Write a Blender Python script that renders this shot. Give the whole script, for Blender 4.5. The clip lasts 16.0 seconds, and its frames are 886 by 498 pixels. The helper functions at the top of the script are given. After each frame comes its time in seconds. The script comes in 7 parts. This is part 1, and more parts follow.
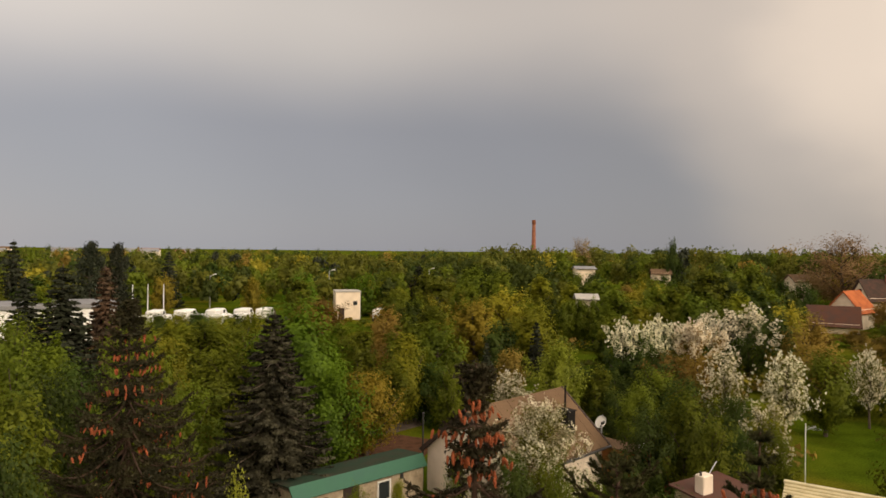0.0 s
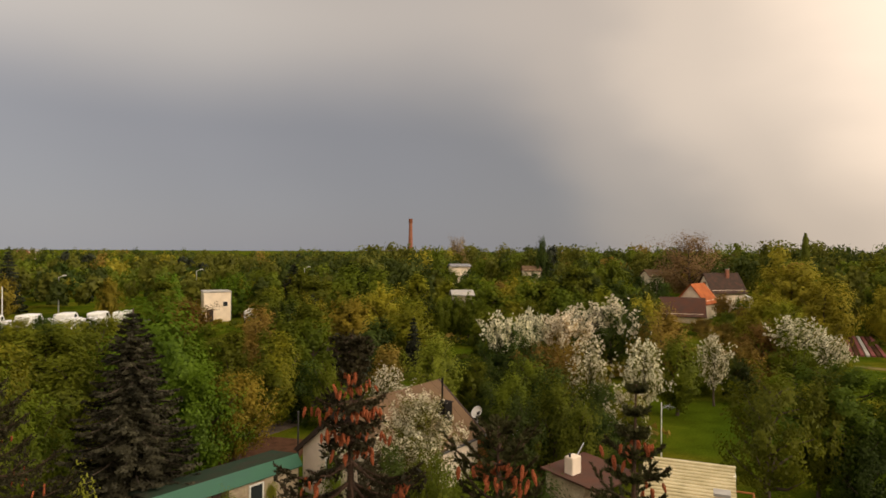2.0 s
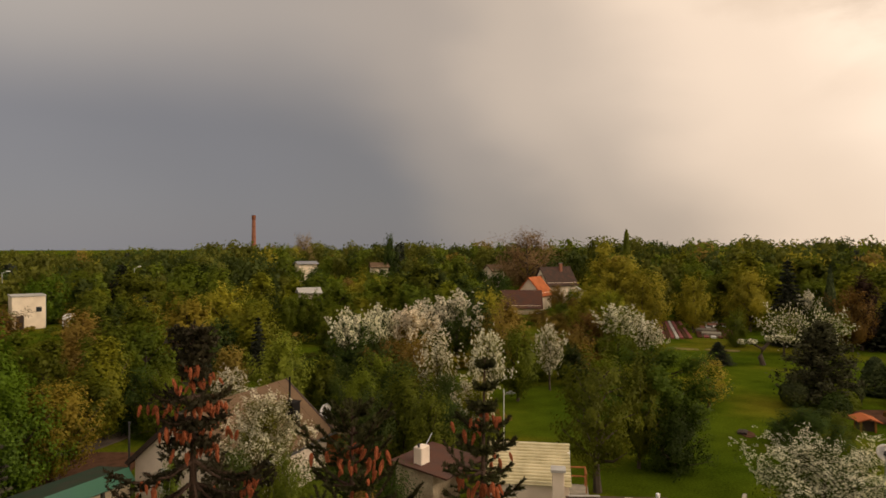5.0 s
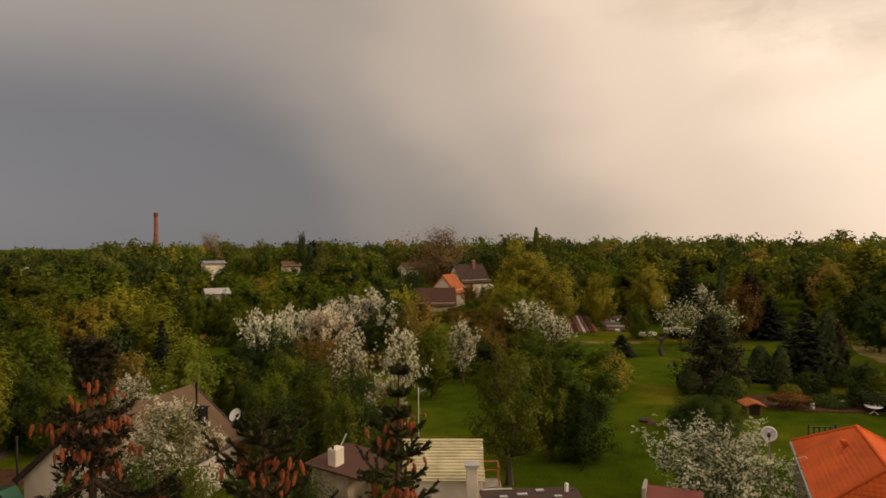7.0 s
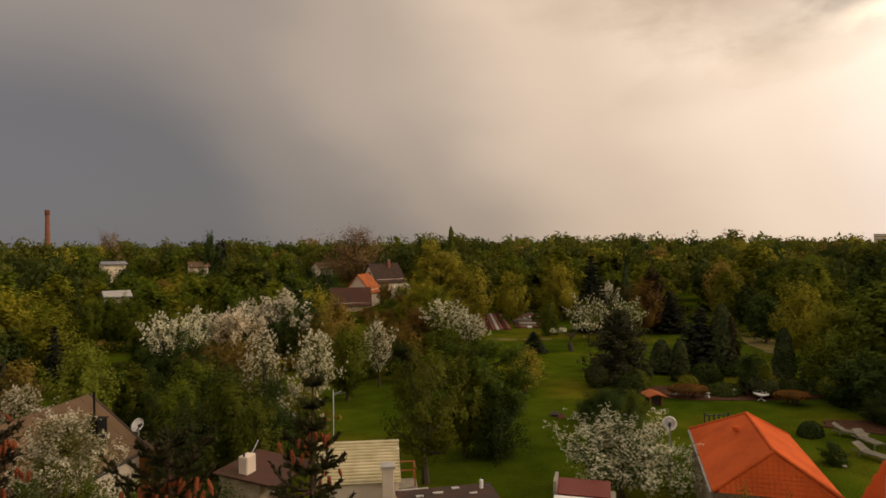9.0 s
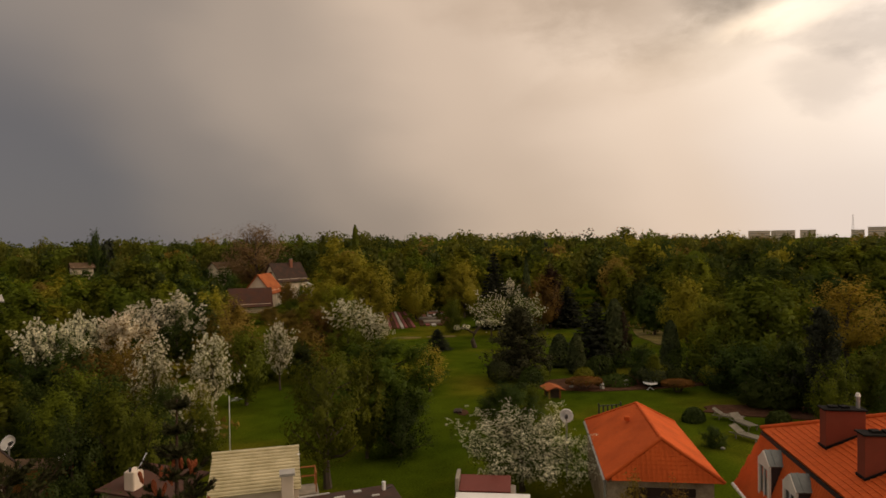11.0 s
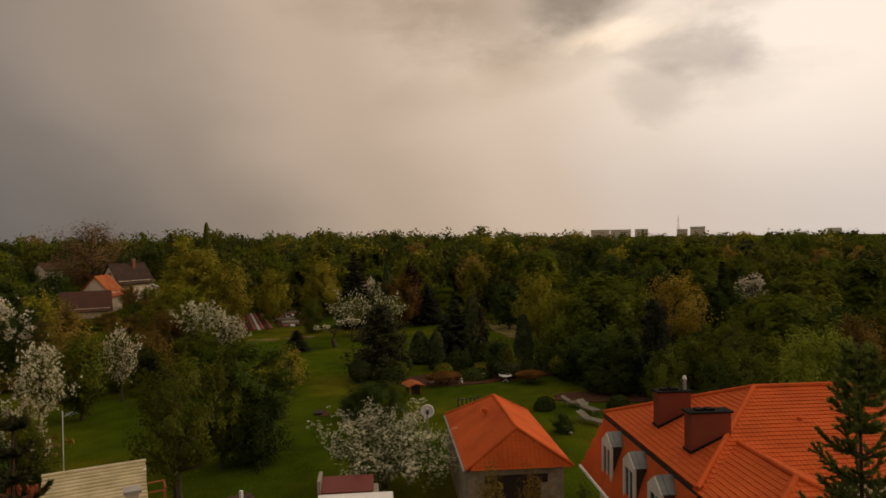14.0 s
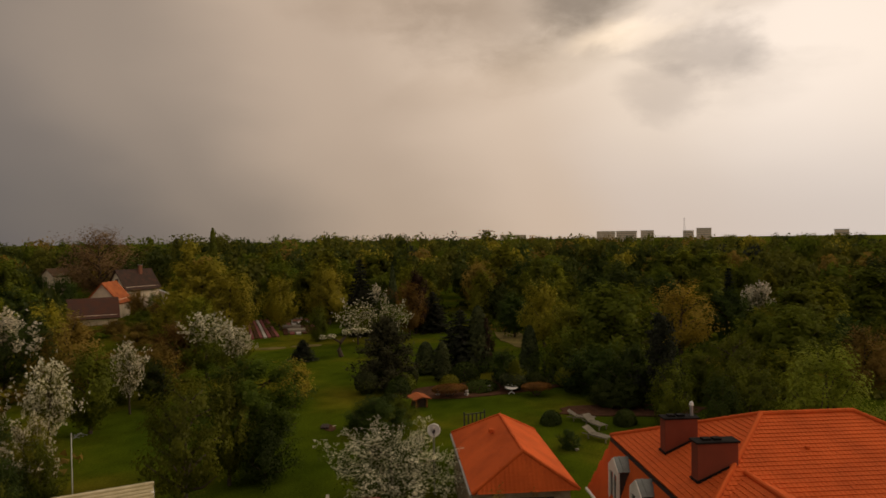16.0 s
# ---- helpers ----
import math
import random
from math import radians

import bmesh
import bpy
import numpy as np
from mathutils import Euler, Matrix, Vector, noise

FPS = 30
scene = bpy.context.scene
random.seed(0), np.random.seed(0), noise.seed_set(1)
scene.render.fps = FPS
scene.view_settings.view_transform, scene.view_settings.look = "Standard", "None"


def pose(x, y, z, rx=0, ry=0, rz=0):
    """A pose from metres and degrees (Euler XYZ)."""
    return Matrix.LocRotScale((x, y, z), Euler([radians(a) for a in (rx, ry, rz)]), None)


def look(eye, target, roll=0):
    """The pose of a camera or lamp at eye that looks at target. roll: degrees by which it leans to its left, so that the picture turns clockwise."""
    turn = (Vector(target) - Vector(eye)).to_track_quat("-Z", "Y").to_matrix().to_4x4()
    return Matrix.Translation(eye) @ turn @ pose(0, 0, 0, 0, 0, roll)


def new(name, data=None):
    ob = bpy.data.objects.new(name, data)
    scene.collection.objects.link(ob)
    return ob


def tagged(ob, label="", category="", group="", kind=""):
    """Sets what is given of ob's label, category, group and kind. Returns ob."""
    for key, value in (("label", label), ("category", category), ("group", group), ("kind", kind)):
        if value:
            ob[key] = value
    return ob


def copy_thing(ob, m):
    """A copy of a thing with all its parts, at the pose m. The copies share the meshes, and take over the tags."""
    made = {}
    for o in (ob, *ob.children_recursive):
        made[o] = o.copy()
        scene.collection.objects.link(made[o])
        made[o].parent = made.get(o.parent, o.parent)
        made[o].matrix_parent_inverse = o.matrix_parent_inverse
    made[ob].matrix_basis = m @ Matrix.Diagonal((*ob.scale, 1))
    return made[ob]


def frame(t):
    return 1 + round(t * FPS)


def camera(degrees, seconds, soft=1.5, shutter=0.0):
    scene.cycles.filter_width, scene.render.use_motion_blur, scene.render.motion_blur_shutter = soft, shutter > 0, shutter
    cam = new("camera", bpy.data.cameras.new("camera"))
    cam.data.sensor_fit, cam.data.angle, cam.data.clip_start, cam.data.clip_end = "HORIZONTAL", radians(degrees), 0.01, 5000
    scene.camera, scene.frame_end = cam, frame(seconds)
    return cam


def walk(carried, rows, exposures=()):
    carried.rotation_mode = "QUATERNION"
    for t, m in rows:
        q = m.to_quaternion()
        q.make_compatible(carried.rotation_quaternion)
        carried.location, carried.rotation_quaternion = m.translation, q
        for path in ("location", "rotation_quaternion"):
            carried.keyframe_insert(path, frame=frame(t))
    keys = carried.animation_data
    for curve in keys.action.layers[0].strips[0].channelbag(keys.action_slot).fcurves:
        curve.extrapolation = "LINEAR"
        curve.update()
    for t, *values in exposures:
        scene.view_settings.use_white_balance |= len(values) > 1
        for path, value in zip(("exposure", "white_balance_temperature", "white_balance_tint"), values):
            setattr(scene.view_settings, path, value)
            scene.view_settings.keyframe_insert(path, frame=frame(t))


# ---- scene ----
cam = camera(69.03, 16.0, soft=1.65)
PATH = [
    (0.0, (0.001, 0.003, 12.202), (-0.581, 9.986, 12.214), 0.619),
    (0.5, (0.024, 0.044, 12.148), (-0.105, 10.043, 12.170), 0.452),
    (1.0, (0.039, 0.155, 12.059), (0.391, 10.149, 12.082), 0.408),
    (1.5, (0.030, 0.245, 11.971), (0.882, 10.208, 11.988), 0.475),
    (2.0, (0.015, 0.301, 11.897), (1.331, 10.214, 11.916), 0.385),
    (2.5, (0.002, 0.328, 11.844), (1.793, 10.166, 11.861), 0.367),
    (3.0, (-0.016, 0.336, 11.810), (2.232, 10.080, 11.815), 0.356),
    (3.5, (-0.027, 0.334, 11.786), (2.615, 9.978, 11.789), 0.265),
    (6.0, (-0.006, 0.312, 11.799), (4.172, 9.398, 11.760), -0.180),
    (6.5, (-0.012, 0.310, 11.827), (4.476, 9.246, 11.779), -0.213),
    (7.0, (-0.031, 0.269, 11.861), (4.769, 9.042, 11.803), -0.332),
    (7.5, (-0.053, 0.240, 11.882), (5.065, 8.831, 11.819), -0.354),
    (8.0, (-0.072, 0.272, 11.890), (5.285, 8.716, 11.825), -0.370),
    (8.5, (-0.094, 0.294, 11.891), (5.513, 8.574, 11.824), -0.393),
    (9.0, (-0.017, 0.297, 11.926), (5.890, 8.365, 11.842), -0.459),
    (11.5, (0.236, 0.329, 12.020), (7.548, 7.149, 11.883), -0.823),
    (12.0, (0.194, 0.329, 12.048), (7.799, 6.821, 11.903), -0.898),
    (12.5, (0.180, 0.346, 12.048), (8.039, 6.527, 11.888), -0.831),
    (13.0, (0.174, 0.352, 12.026), (8.282, 6.203, 11.862), -0.770),
    (13.5, (0.159, 0.363, 12.010), (8.498, 5.879, 11.839), -0.689),
    (14.0, (0.161, 0.382, 12.010), (8.550, 5.823, 11.827), -0.727),
    (14.5, (0.167, 0.377, 12.167), (8.541, 5.841, 11.981), -0.702),
    (15.0, (0.129, 0.387, 12.416), (8.494, 5.864, 12.236), -0.719),
    (15.5, (0.125, 0.377, 12.685), (8.480, 5.869, 12.506), -0.742),
    (16.0, (0.118, 0.383, 12.931), (8.461, 5.894, 12.766), -0.776),
]
EXPOSURES = [(0.0, -0.02, 7350, 13), (1.5, -0.10, 7400, 13), (3.5, -0.33, 7500, 14), (7.0, -0.64, 7650, 15), (9.0, -0.82, 7700, 16), (12.5, -1.2, 7800, 17), (14.0, -1.33, 7800, 17), (16.0, -1.35, 7800, 17)]
walk(cam, [(t, look(eye, target, roll)) for t, eye, target, roll in PATH], EXPOSURES)

# ---- light: a heavy storm sky, dark to the north-west, bright and warm to the east ----
world = bpy.data.worlds.new("storm_sky")
scene.world = world
world.use_nodes = True
wt = world.node_tree
wt.nodes.clear()


def wnode(kind, **settings):
    n = wt.nodes.new(kind)
    for key, value in settings.items():
        if key == "operation":
            n.operation = value
        elif key == "blend":
            n.blend_type = value
    return n


def wmath(op, a, b=None, c=None):
    n = wnode("ShaderNodeMath", operation=op)
    for i, v in enumerate((a, b, c)):
        if v is None:
            continue
        if isinstance(v, (int, float)):
            n.inputs[i].default_value = v
        else:
            wt.links.new(v, n.inputs[i])
    return n.outputs[0]


def wramp(fac, stops, smooth=True):
    n = wt.nodes.new("ShaderNodeValToRGB")
    wt.links.new(fac, n.inputs[0])
    ramp = n.color_ramp
    ramp.interpolation = "EASE" if smooth else "LINEAR"
    while len(ramp.elements) < len(stops):
        ramp.elements.new(0.5)
    for e, (at, col) in zip(ramp.elements, stops):
        e.position, e.color = at, (*col, 1)
    return n.outputs[0]


def wmix(blend, fac, a, b):
    n = wt.nodes.new("ShaderNodeMix")
    n.data_type, n.blend_type, n.clamp_result = "RGBA", blend, False
    for socket, v in ((n.inputs[0], fac), (n.inputs[6], a), (n.inputs[7], b)):
        if isinstance(v, (int, float)):
            socket.default_value = v
        elif isinstance(v, tuple):
            socket.default_value = (*v, 1)
        else:
            wt.links.new(v, socket)
    return n.outputs[2]


def wnoise(vec, scale, detail, rough, dist=0.0):
    n = wt.nodes.new("ShaderNodeTexNoise")
    wt.links.new(vec, n.inputs["Vector"])
    n.inputs["Scale"].default_value, n.inputs["Detail"].default_value = scale, detail
    n.inputs["Roughness"].default_value, n.inputs["Distortion"].default_value = rough, dist
    return n.outputs[0]


coord = wt.nodes.new("ShaderNodeTexCoord").outputs["Generated"]
sep = wt.nodes.new("ShaderNodeSeparateXYZ")
wt.links.new(coord, sep.inputs[0])
vx, vy, vz = sep.outputs
# bearing in degrees clockwise from +y, and elevation in degrees
azimuth = wmath("MULTIPLY", wmath("ARCTAN2", vx, vy), 180 / math.pi)
elevation = wmath("MULTIPLY", wmath("ARCSINE", vz), 180 / math.pi)
warp = wt.nodes.new("ShaderNodeMapping")
warp.inputs["Scale"].default_value = (1, 1, 2.2)
wt.links.new(coord, warp.inputs["Vector"])
soft_noise = wmath("SUBTRACT", wnoise(warp.outputs[0], 1.8, 3, 0.5), 0.5)
mid_noise = wmath("SUBTRACT", wnoise(warp.outputs[0], 5.0, 5, 0.55, 0.3), 0.5)
fine_noise = wmath("SUBTRACT", wnoise(warp.outputs[0], 13.0, 5, 0.6, 0.2), 0.5)
calm_a = wmath("MULTIPLY_ADD", soft_noise, 12.0, azimuth)
calm_e = wmath("MULTIPLY_ADD", soft_noise, 5.0, elevation)
A = wmath("ADD", azimuth, wmath("MULTIPLY_ADD", mid_noise, 9.0, wmath("MULTIPLY", soft_noise, 8.0)))
E = wmath("ADD", elevation, wmath("MULTIPLY_ADD", mid_noise, 6.0, wmath("MULTIPLY", soft_noise, 5.0)))


def at(deg):
    return 0.5 + deg / 360


def smooth(v, v0, v1):
    """0 where v is at v0, 1 where it is at v1."""
    n = wt.nodes.new("ShaderNodeMapRange")
    n.interpolation_type = "SMOOTHSTEP"
    wt.links.new(v, n.inputs[0])
    n.inputs[1].default_value, n.inputs[2].default_value = v0, v1
    return n.outputs[0]


turn_of = wmath("MULTIPLY_ADD", wmath("ADD", wmath("MULTIPLY_ADD", wmath("SUBTRACT", elevation, 8.0), 0.45, azimuth), wmath("MULTIPLY_ADD", soft_noise, 14.0, wmath("MULTIPLY", mid_noise, 3.0))), 1 / 360, 0.5)
low_sky = wramp(turn_of, [
    (at(-180), (1.15, 0.98, 0.80)), (at(-90), (0.62, 0.58, 0.56)), (at(-55), (0.40, 0.415, 0.47)), (at(-32), (0.34, 0.37, 0.435)), (at(-14), (0.30, 0.325, 0.385)),
    (at(2), (0.27, 0.292, 0.345)), (at(14), (0.265, 0.283, 0.325)), (at(24), (0.375, 0.365, 0.37)), (at(34), (0.62, 0.56, 0.51)),
    (at(48), (1.10, 0.95, 0.81)), (at(62), (1.46, 1.28, 1.12)), (at(72), (1.52, 1.43, 1.38)), (at(90), (1.55, 1.53, 1.55)), (at(125), (1.75, 1.55, 1.30)), (at(180), (1.15, 0.98, 0.80))])
high_sky = wramp(turn_of, [
    (at(-180), (1.25, 1.08, 0.90)), (at(-90), (0.80, 0.76, 0.73)), (at(-38), (0.74, 0.725, 0.72)), (at(-8), (0.60, 0.59, 0.585)), (at(10), (0.55, 0.53, 0.52)), (at(24), (0.59, 0.55, 0.52)), (at(34), (0.79, 0.71, 0.635)),
    (at(48), (1.28, 1.11, 0.95)), (at(62), (1.72, 1.53, 1.33)), (at(76), (2.05, 1.93, 1.76)), (at(90), (2.4, 2.34, 2.25)), (at(130), (1.9, 1.7, 1.45)), (at(180), (1.25, 1.08, 0.90))])
# the rain curtain: a dark dome that stands on the horizon
aside = wmath("ADD", calm_a, 6.0)
aside = wmath("MAXIMUM", wmath("DIVIDE", aside, 35.0), wmath("DIVIDE", aside, -75.0))
reach = wmath("ADD", wmath("POWER", aside, 3.0), wmath("POWER", wmath("MAXIMUM", wmath("DIVIDE", calm_e, 17.0), 0.0), 3.0))
dome = smooth(wmath("POWER", reach, 1 / 3), 0.62, 1.22)
rise = smooth(calm_e, 1.0, 15.0)
east = smooth(azimuth, 14.0, 34.0)
fac = wmath("ADD", wmath("MULTIPLY", dome, wmath("SUBTRACT", 1.0, east)), wmath("MULTIPLY", rise, east))
sky_col = wmix("MIX", fac, low_sky, high_sky)


def cloud(base, az, el, wide, tall, tint, lean=0.0):
    """A soft torn cloud about (az, el), tinting what is behind it."""
    da = wmath("DIVIDE", wmath("SUBTRACT", A, az), wide)
    de = wmath("DIVIDE", wmath("SUBTRACT", wmath("MULTIPLY_ADD", wmath("SUBTRACT", azimuth, az), -lean, E), el), tall)
    q = wmath("ADD", wmath("ADD", wmath("MULTIPLY", da, da), wmath("MULTIPLY", de, de)), wmath("MULTIPLY_ADD", fine_noise, 1.6, wmath("MULTIPLY", mid_noise, 2.6)))
    return wmix("MULTIPLY", smooth(q, 1.7, -0.25), base, tint)


CLOUDS = ((69.5, 19.6, 6.0, 3.2, (0.56, 0.555, 0.55), 0.25), (61.0, 18.8, 9.0, 4.6, (0.70, 0.685, 0.67), 0.1), (51.0, 21.0, 8.0, 4.5, (0.84, 0.82, 0.80), 0.0),
          (78.5, 15.2, 6.5, 2.6, (0.66, 0.66, 0.67), -0.1), (75.5, 11.6, 4.4, 1.8, (0.80, 0.80, 0.81), 0.0), (85.0, 13.4, 5.0, 2.0, (0.88, 0.88, 0.88), 0.1),
          (65.0, 14.0, 7.0, 2.2, (0.88, 0.87, 0.85), 0.25), (73.0, 16.6, 6.0, 1.2, (1.40, 1.38, 1.32), 0.3), (83.0, 19.6, 6.0, 2.2, (0.80, 0.79, 0.78), 0.15), (57.0, 12.0, 8.0, 2.2, (0.94, 0.93, 0.92), 0.1))
cloudy = sky_col
for az_, el_, w_, h_, tint, lean in CLOUDS:
    cloudy = cloud(cloudy, az_, el_, w_, h_, tint, lean)
nishita = wt.nodes.new("ShaderNodeTexSky")
nishita.sky_type, nishita.sun_disc = "NISHITA", False
nishita.sun_elevation, nishita.sun_rotation = radians(30), radians(131)
pale = wmix("MULTIPLY", 1.0, nishita.outputs[0], (0.1, 0.1, 0.1))
final_sky = wmix("MIX", 0.06, cloudy, pale)
bg = wt.nodes.new("ShaderNodeBackground")
wt.links.new(final_sky, bg.inputs[0])
bg.inputs[1].default_value = 1.0
wout = wt.nodes.new("ShaderNodeOutputWorld")
wt.links.new(bg.outputs[0], wout.inputs[0])

sun_data = bpy.data.lights.new("sun", "SUN")
sun_data.energy, sun_data.angle, sun_data.color = 1.65, radians(14), (1.0, 0.90, 0.76)
sun = new("sun", sun_data)
sun.matrix_world = look((46, -40, 36), (0, 0, 0))

# ---- materials ----
MATS = {}


def material(name, color, rough=0.8, metal=0.0, vary=0.25, scale=3.0, fine=40.0, bump=0.3, second=None, amount=0.5, spec=0.3, obj=0.0):
    """A painted, mineral or metal surface with stains and grain. second: a stain colour."""
    if name in MATS:
        return MATS[name]
    m = bpy.data.materials.new(name)
    m.use_nodes = True
    nt = m.node_tree
    b = nt.nodes["Principled BSDF"]
    b.inputs["Roughness"].default_value, b.inputs["Metallic"].default_value = rough, metal
    b.inputs["Specular IOR Level"].default_value = spec
    tc = nt.nodes.new("ShaderNodeTexCoord")
    n1, n2 = nt.nodes.new("ShaderNodeTexNoise"), nt.nodes.new("ShaderNodeTexNoise")
    for n, s, d in ((n1, scale, 5), (n2, fine, 3)):
        nt.links.new(tc.outputs["Object"], n.inputs["Vector"])
        n.inputs["Scale"].default_value, n.inputs["Detail"].default_value = s, d
    ramp = nt.nodes.new("ShaderNodeValToRGB")
    nt.links.new(n1.outputs[0], ramp.inputs[0])
    other = second or tuple(c * (1 - vary) for c in color)
    ramp.color_ramp.elements[0].position, ramp.color_ramp.elements[0].color = 0.5 - amount / 2.5, (*other, 1)
    ramp.color_ramp.elements[1].position, ramp.color_ramp.elements[1].color = 0.5 + amount / 5, (*color, 1)
    hsv = nt.nodes.new("ShaderNodeHueSaturation")
    nt.links.new(ramp.outputs[0], hsv.inputs["Color"])
    val = nt.nodes.new("ShaderNodeMath")
    val.operation = "MULTIPLY_ADD"
    nt.links.new(n2.outputs[0], val.inputs[0])
    val.inputs[1].default_value, val.inputs[2].default_value = vary * 1.4, 1 - vary * 0.7
    last = val.outputs[0]
    if obj:
        info = nt.nodes.new("ShaderNodeObjectInfo")
        add = nt.nodes.new("ShaderNodeMath")
        add.operation = "MULTIPLY_ADD"
        nt.links.new(info.outputs["Random"], add.inputs[0])
        add.inputs[1].default_value = obj
        nt.links.new(last, add.inputs[2])
        last = add.outputs[0]
    nt.links.new(last, hsv.inputs["Value"])
    nt.links.new(hsv.outputs[0], b.inputs["Base Color"])
    bp = nt.nodes.new("ShaderNodeBump")
    bp.inputs["Strength"].default_value, bp.inputs["Distance"].default_value = bump, 0.02
    nt.links.new(n2.outputs[0], bp.inputs["Height"])
    nt.links.new(bp.outputs[0], b.inputs["Normal"])
    MATS[name] = m
    return m


def leafy(name, color, other, vary=0.20, through_light=0.34, tree=0.4, patch=0.45, gloss=0.008):
    """Leaves or petals: two hues in patches over the crown, every leaf a little different, every tree too."""
    if name in MATS:
        return MATS[name]
    m = bpy.data.materials.new(name)
    m.use_nodes = True
    nt = m.node_tree
    nt.nodes.clear()
    geo, info, tc = nt.nodes.new("ShaderNodeNewGeometry"), nt.nodes.new("ShaderNodeObjectInfo"), nt.nodes.new("ShaderNodeTexCoord")
    noise_t = nt.nodes.new("ShaderNodeTexNoise")
    nt.links.new(geo.outputs["Position"], noise_t.inputs["Vector"])
    noise_t.inputs["Scale"].default_value, noise_t.inputs["Detail"].default_value = patch, 4
    ramp = nt.nodes.new("ShaderNodeValToRGB")
    ramp.color_ramp.elements[0].position, ramp.color_ramp.elements[0].color = 0.36, (*other, 1)
    ramp.color_ramp.elements[1].position, ramp.color_ramp.elements[1].color = 0.62, (*color, 1)
    nt.links.new(noise_t.outputs[0], ramp.inputs[0])
    hsv = nt.nodes.new("ShaderNodeHueSaturation")
    nt.links.new(ramp.outputs[0], hsv.inputs["Color"])

    def mad(source, mul, add):
        n = nt.nodes.new("ShaderNodeMath")
        n.operation = "MULTIPLY_ADD"
        nt.links.new(source, n.inputs[0])
        n.inputs[1].default_value = mul
        if isinstance(add, float):
            n.inputs[2].default_value = add
        else:
            nt.links.new(add, n.inputs[2])
        return n.outputs[0]

    own = mad(info.outputs["Random"], tree, 1 - tree / 2 - vary / 2)
    nt.links.new(mad(geo.outputs["Random Per Island"], vary, own), hsv.inputs["Value"])
    nt.links.new(mad(info.outputs["Random"], 0.03, 0.485), hsv.inputs["Hue"])
    dif, tra, mix, out = (nt.nodes.new(k) for k in ("ShaderNodeBsdfDiffuse", "ShaderNodeBsdfTranslucent", "ShaderNodeMixShader", "ShaderNodeOutputMaterial"))
    nt.links.new(hsv.outputs[0], dif.inputs[0])
    nt.links.new(hsv.outputs[0], tra.inputs[0])
    mix.inputs[0].default_value = through_light
    nt.links.new(dif.outputs[0], mix.inputs[1])
    nt.links.new(tra.outputs[0], mix.inputs[2])
    sheen, over = nt.nodes.new("ShaderNodeBsdfGlossy"), nt.nodes.new("ShaderNodeMixShader")
    sheen.inputs["Roughness"].default_value, over.inputs[0].default_value = 0.5, gloss
    nt.links.new(mix.outputs[0], over.inputs[1])
    nt.links.new(sheen.outputs[0], over.inputs[2])
    nt.links.new(over.outputs[0], out.inputs[0])
    MATS[name] = m
    return m


LEAF = {
    "green": leafy("leaf_green", (0.134, 0.160, 0.013), (0.078, 0.100, 0.010)),
    "dark": leafy("leaf_dark_green", (0.058, 0.084, 0.013), (0.032, 0.049, 0.009)),
    "lime": leafy("leaf_lime", (0.228, 0.230, 0.018), (0.140, 0.150, 0.013)),
    "bright": leafy("leaf_bright_green", (0.110, 0.180, 0.012), (0.066, 0.115, 0.009)),
    "yellow": leafy("leaf_yellow_green", (0.330, 0.268, 0.030), (0.205, 0.176, 0.020)),
    "bronze": leafy("leaf_bronze", (0.265, 0.165, 0.034), (0.165, 0.108, 0.024)),
    "deep": leafy("leaf_deep_green", (0.086, 0.124, 0.012), (0.048, 0.074, 0.008)),
    "olive": leafy("leaf_olive", (0.136, 0.134, 0.018), (0.078, 0.082, 0.012)),
    "moss": leafy("leaf_moss_green", (0.070, 0.085, 0.014), (0.040, 0.052, 0.010)),
    "orange": leafy("leaf_amber", (0.450, 0.335, 0.045), (0.315, 0.240, 0.032)),
    "purple": leafy("leaf_dark_red", (0.058, 0.034, 0.018), (0.034, 0.023, 0.012)),
    "twiggy": leafy("leaf_thin_grey_brown", (0.300, 0.195, 0.085), (0.220, 0.150, 0.062)),
    "pine": leafy("needle_olive_brown", (0.066, 0.066, 0.030), (0.034, 0.036, 0.018), 0.7, 0.1, 0.3, 1.0),
    "white": leafy("petal_white", (0.93, 0.88, 0.70), (0.78, 0.72, 0.54), 0.35, 0.35, 0.1, 1.2),
    "pink": leafy("petal_pale_pink", (0.92, 0.84, 0.68), (0.76, 0.67, 0.52), 0.35, 0.35, 0.1, 1.2),
    "spruce": leafy("needle_dark", (0.040, 0.046, 0.026), (0.024, 0.028, 0.018), 0.7, 0.1, 0.3, 1.0),
    "blue": leafy("needle_blue_grey", (0.058, 0.052, 0.032), (0.014, 0.013, 0.008), 0.8, 0.1, 0.2, 0.9),
    "rust": leafy("needle_rusty", (0.120, 0.075, 0.042), (0.060, 0.050, 0.030), 0.8, 0.1, 0.2, 1.0),
    "thuja": leafy("needle_green", (0.066, 0.080, 0.026), (0.036, 0.048, 0.017), 0.6, 0.1, 0.3, 1.0),
    "russet": leafy("leaf_russet", (0.300, 0.150, 0.032), (0.170, 0.088, 0.022)),
    "darkneedle": leafy("needle_brown_green", (0.048, 0.042, 0.020), (0.024, 0.022, 0.011), 0.7, 0.12, 0.2, 1.5),
    "fresh": leafy("leaf_fresh_lime", (0.270, 0.310, 0.036), (0.170, 0.205, 0.024), 0.3, 0.48, 0.1),
    "youngneedle": leafy("needle_young_green", (0.185, 0.205, 0.050), (0.085, 0.100, 0.026), 0.7, 0.2, 0.2, 4.0),
    "needle": leafy("needle_fresh", (0.062, 0.064, 0.024), (0.032, 0.034, 0.014), 0.7, 0.15, 0.2, 2.5),
}
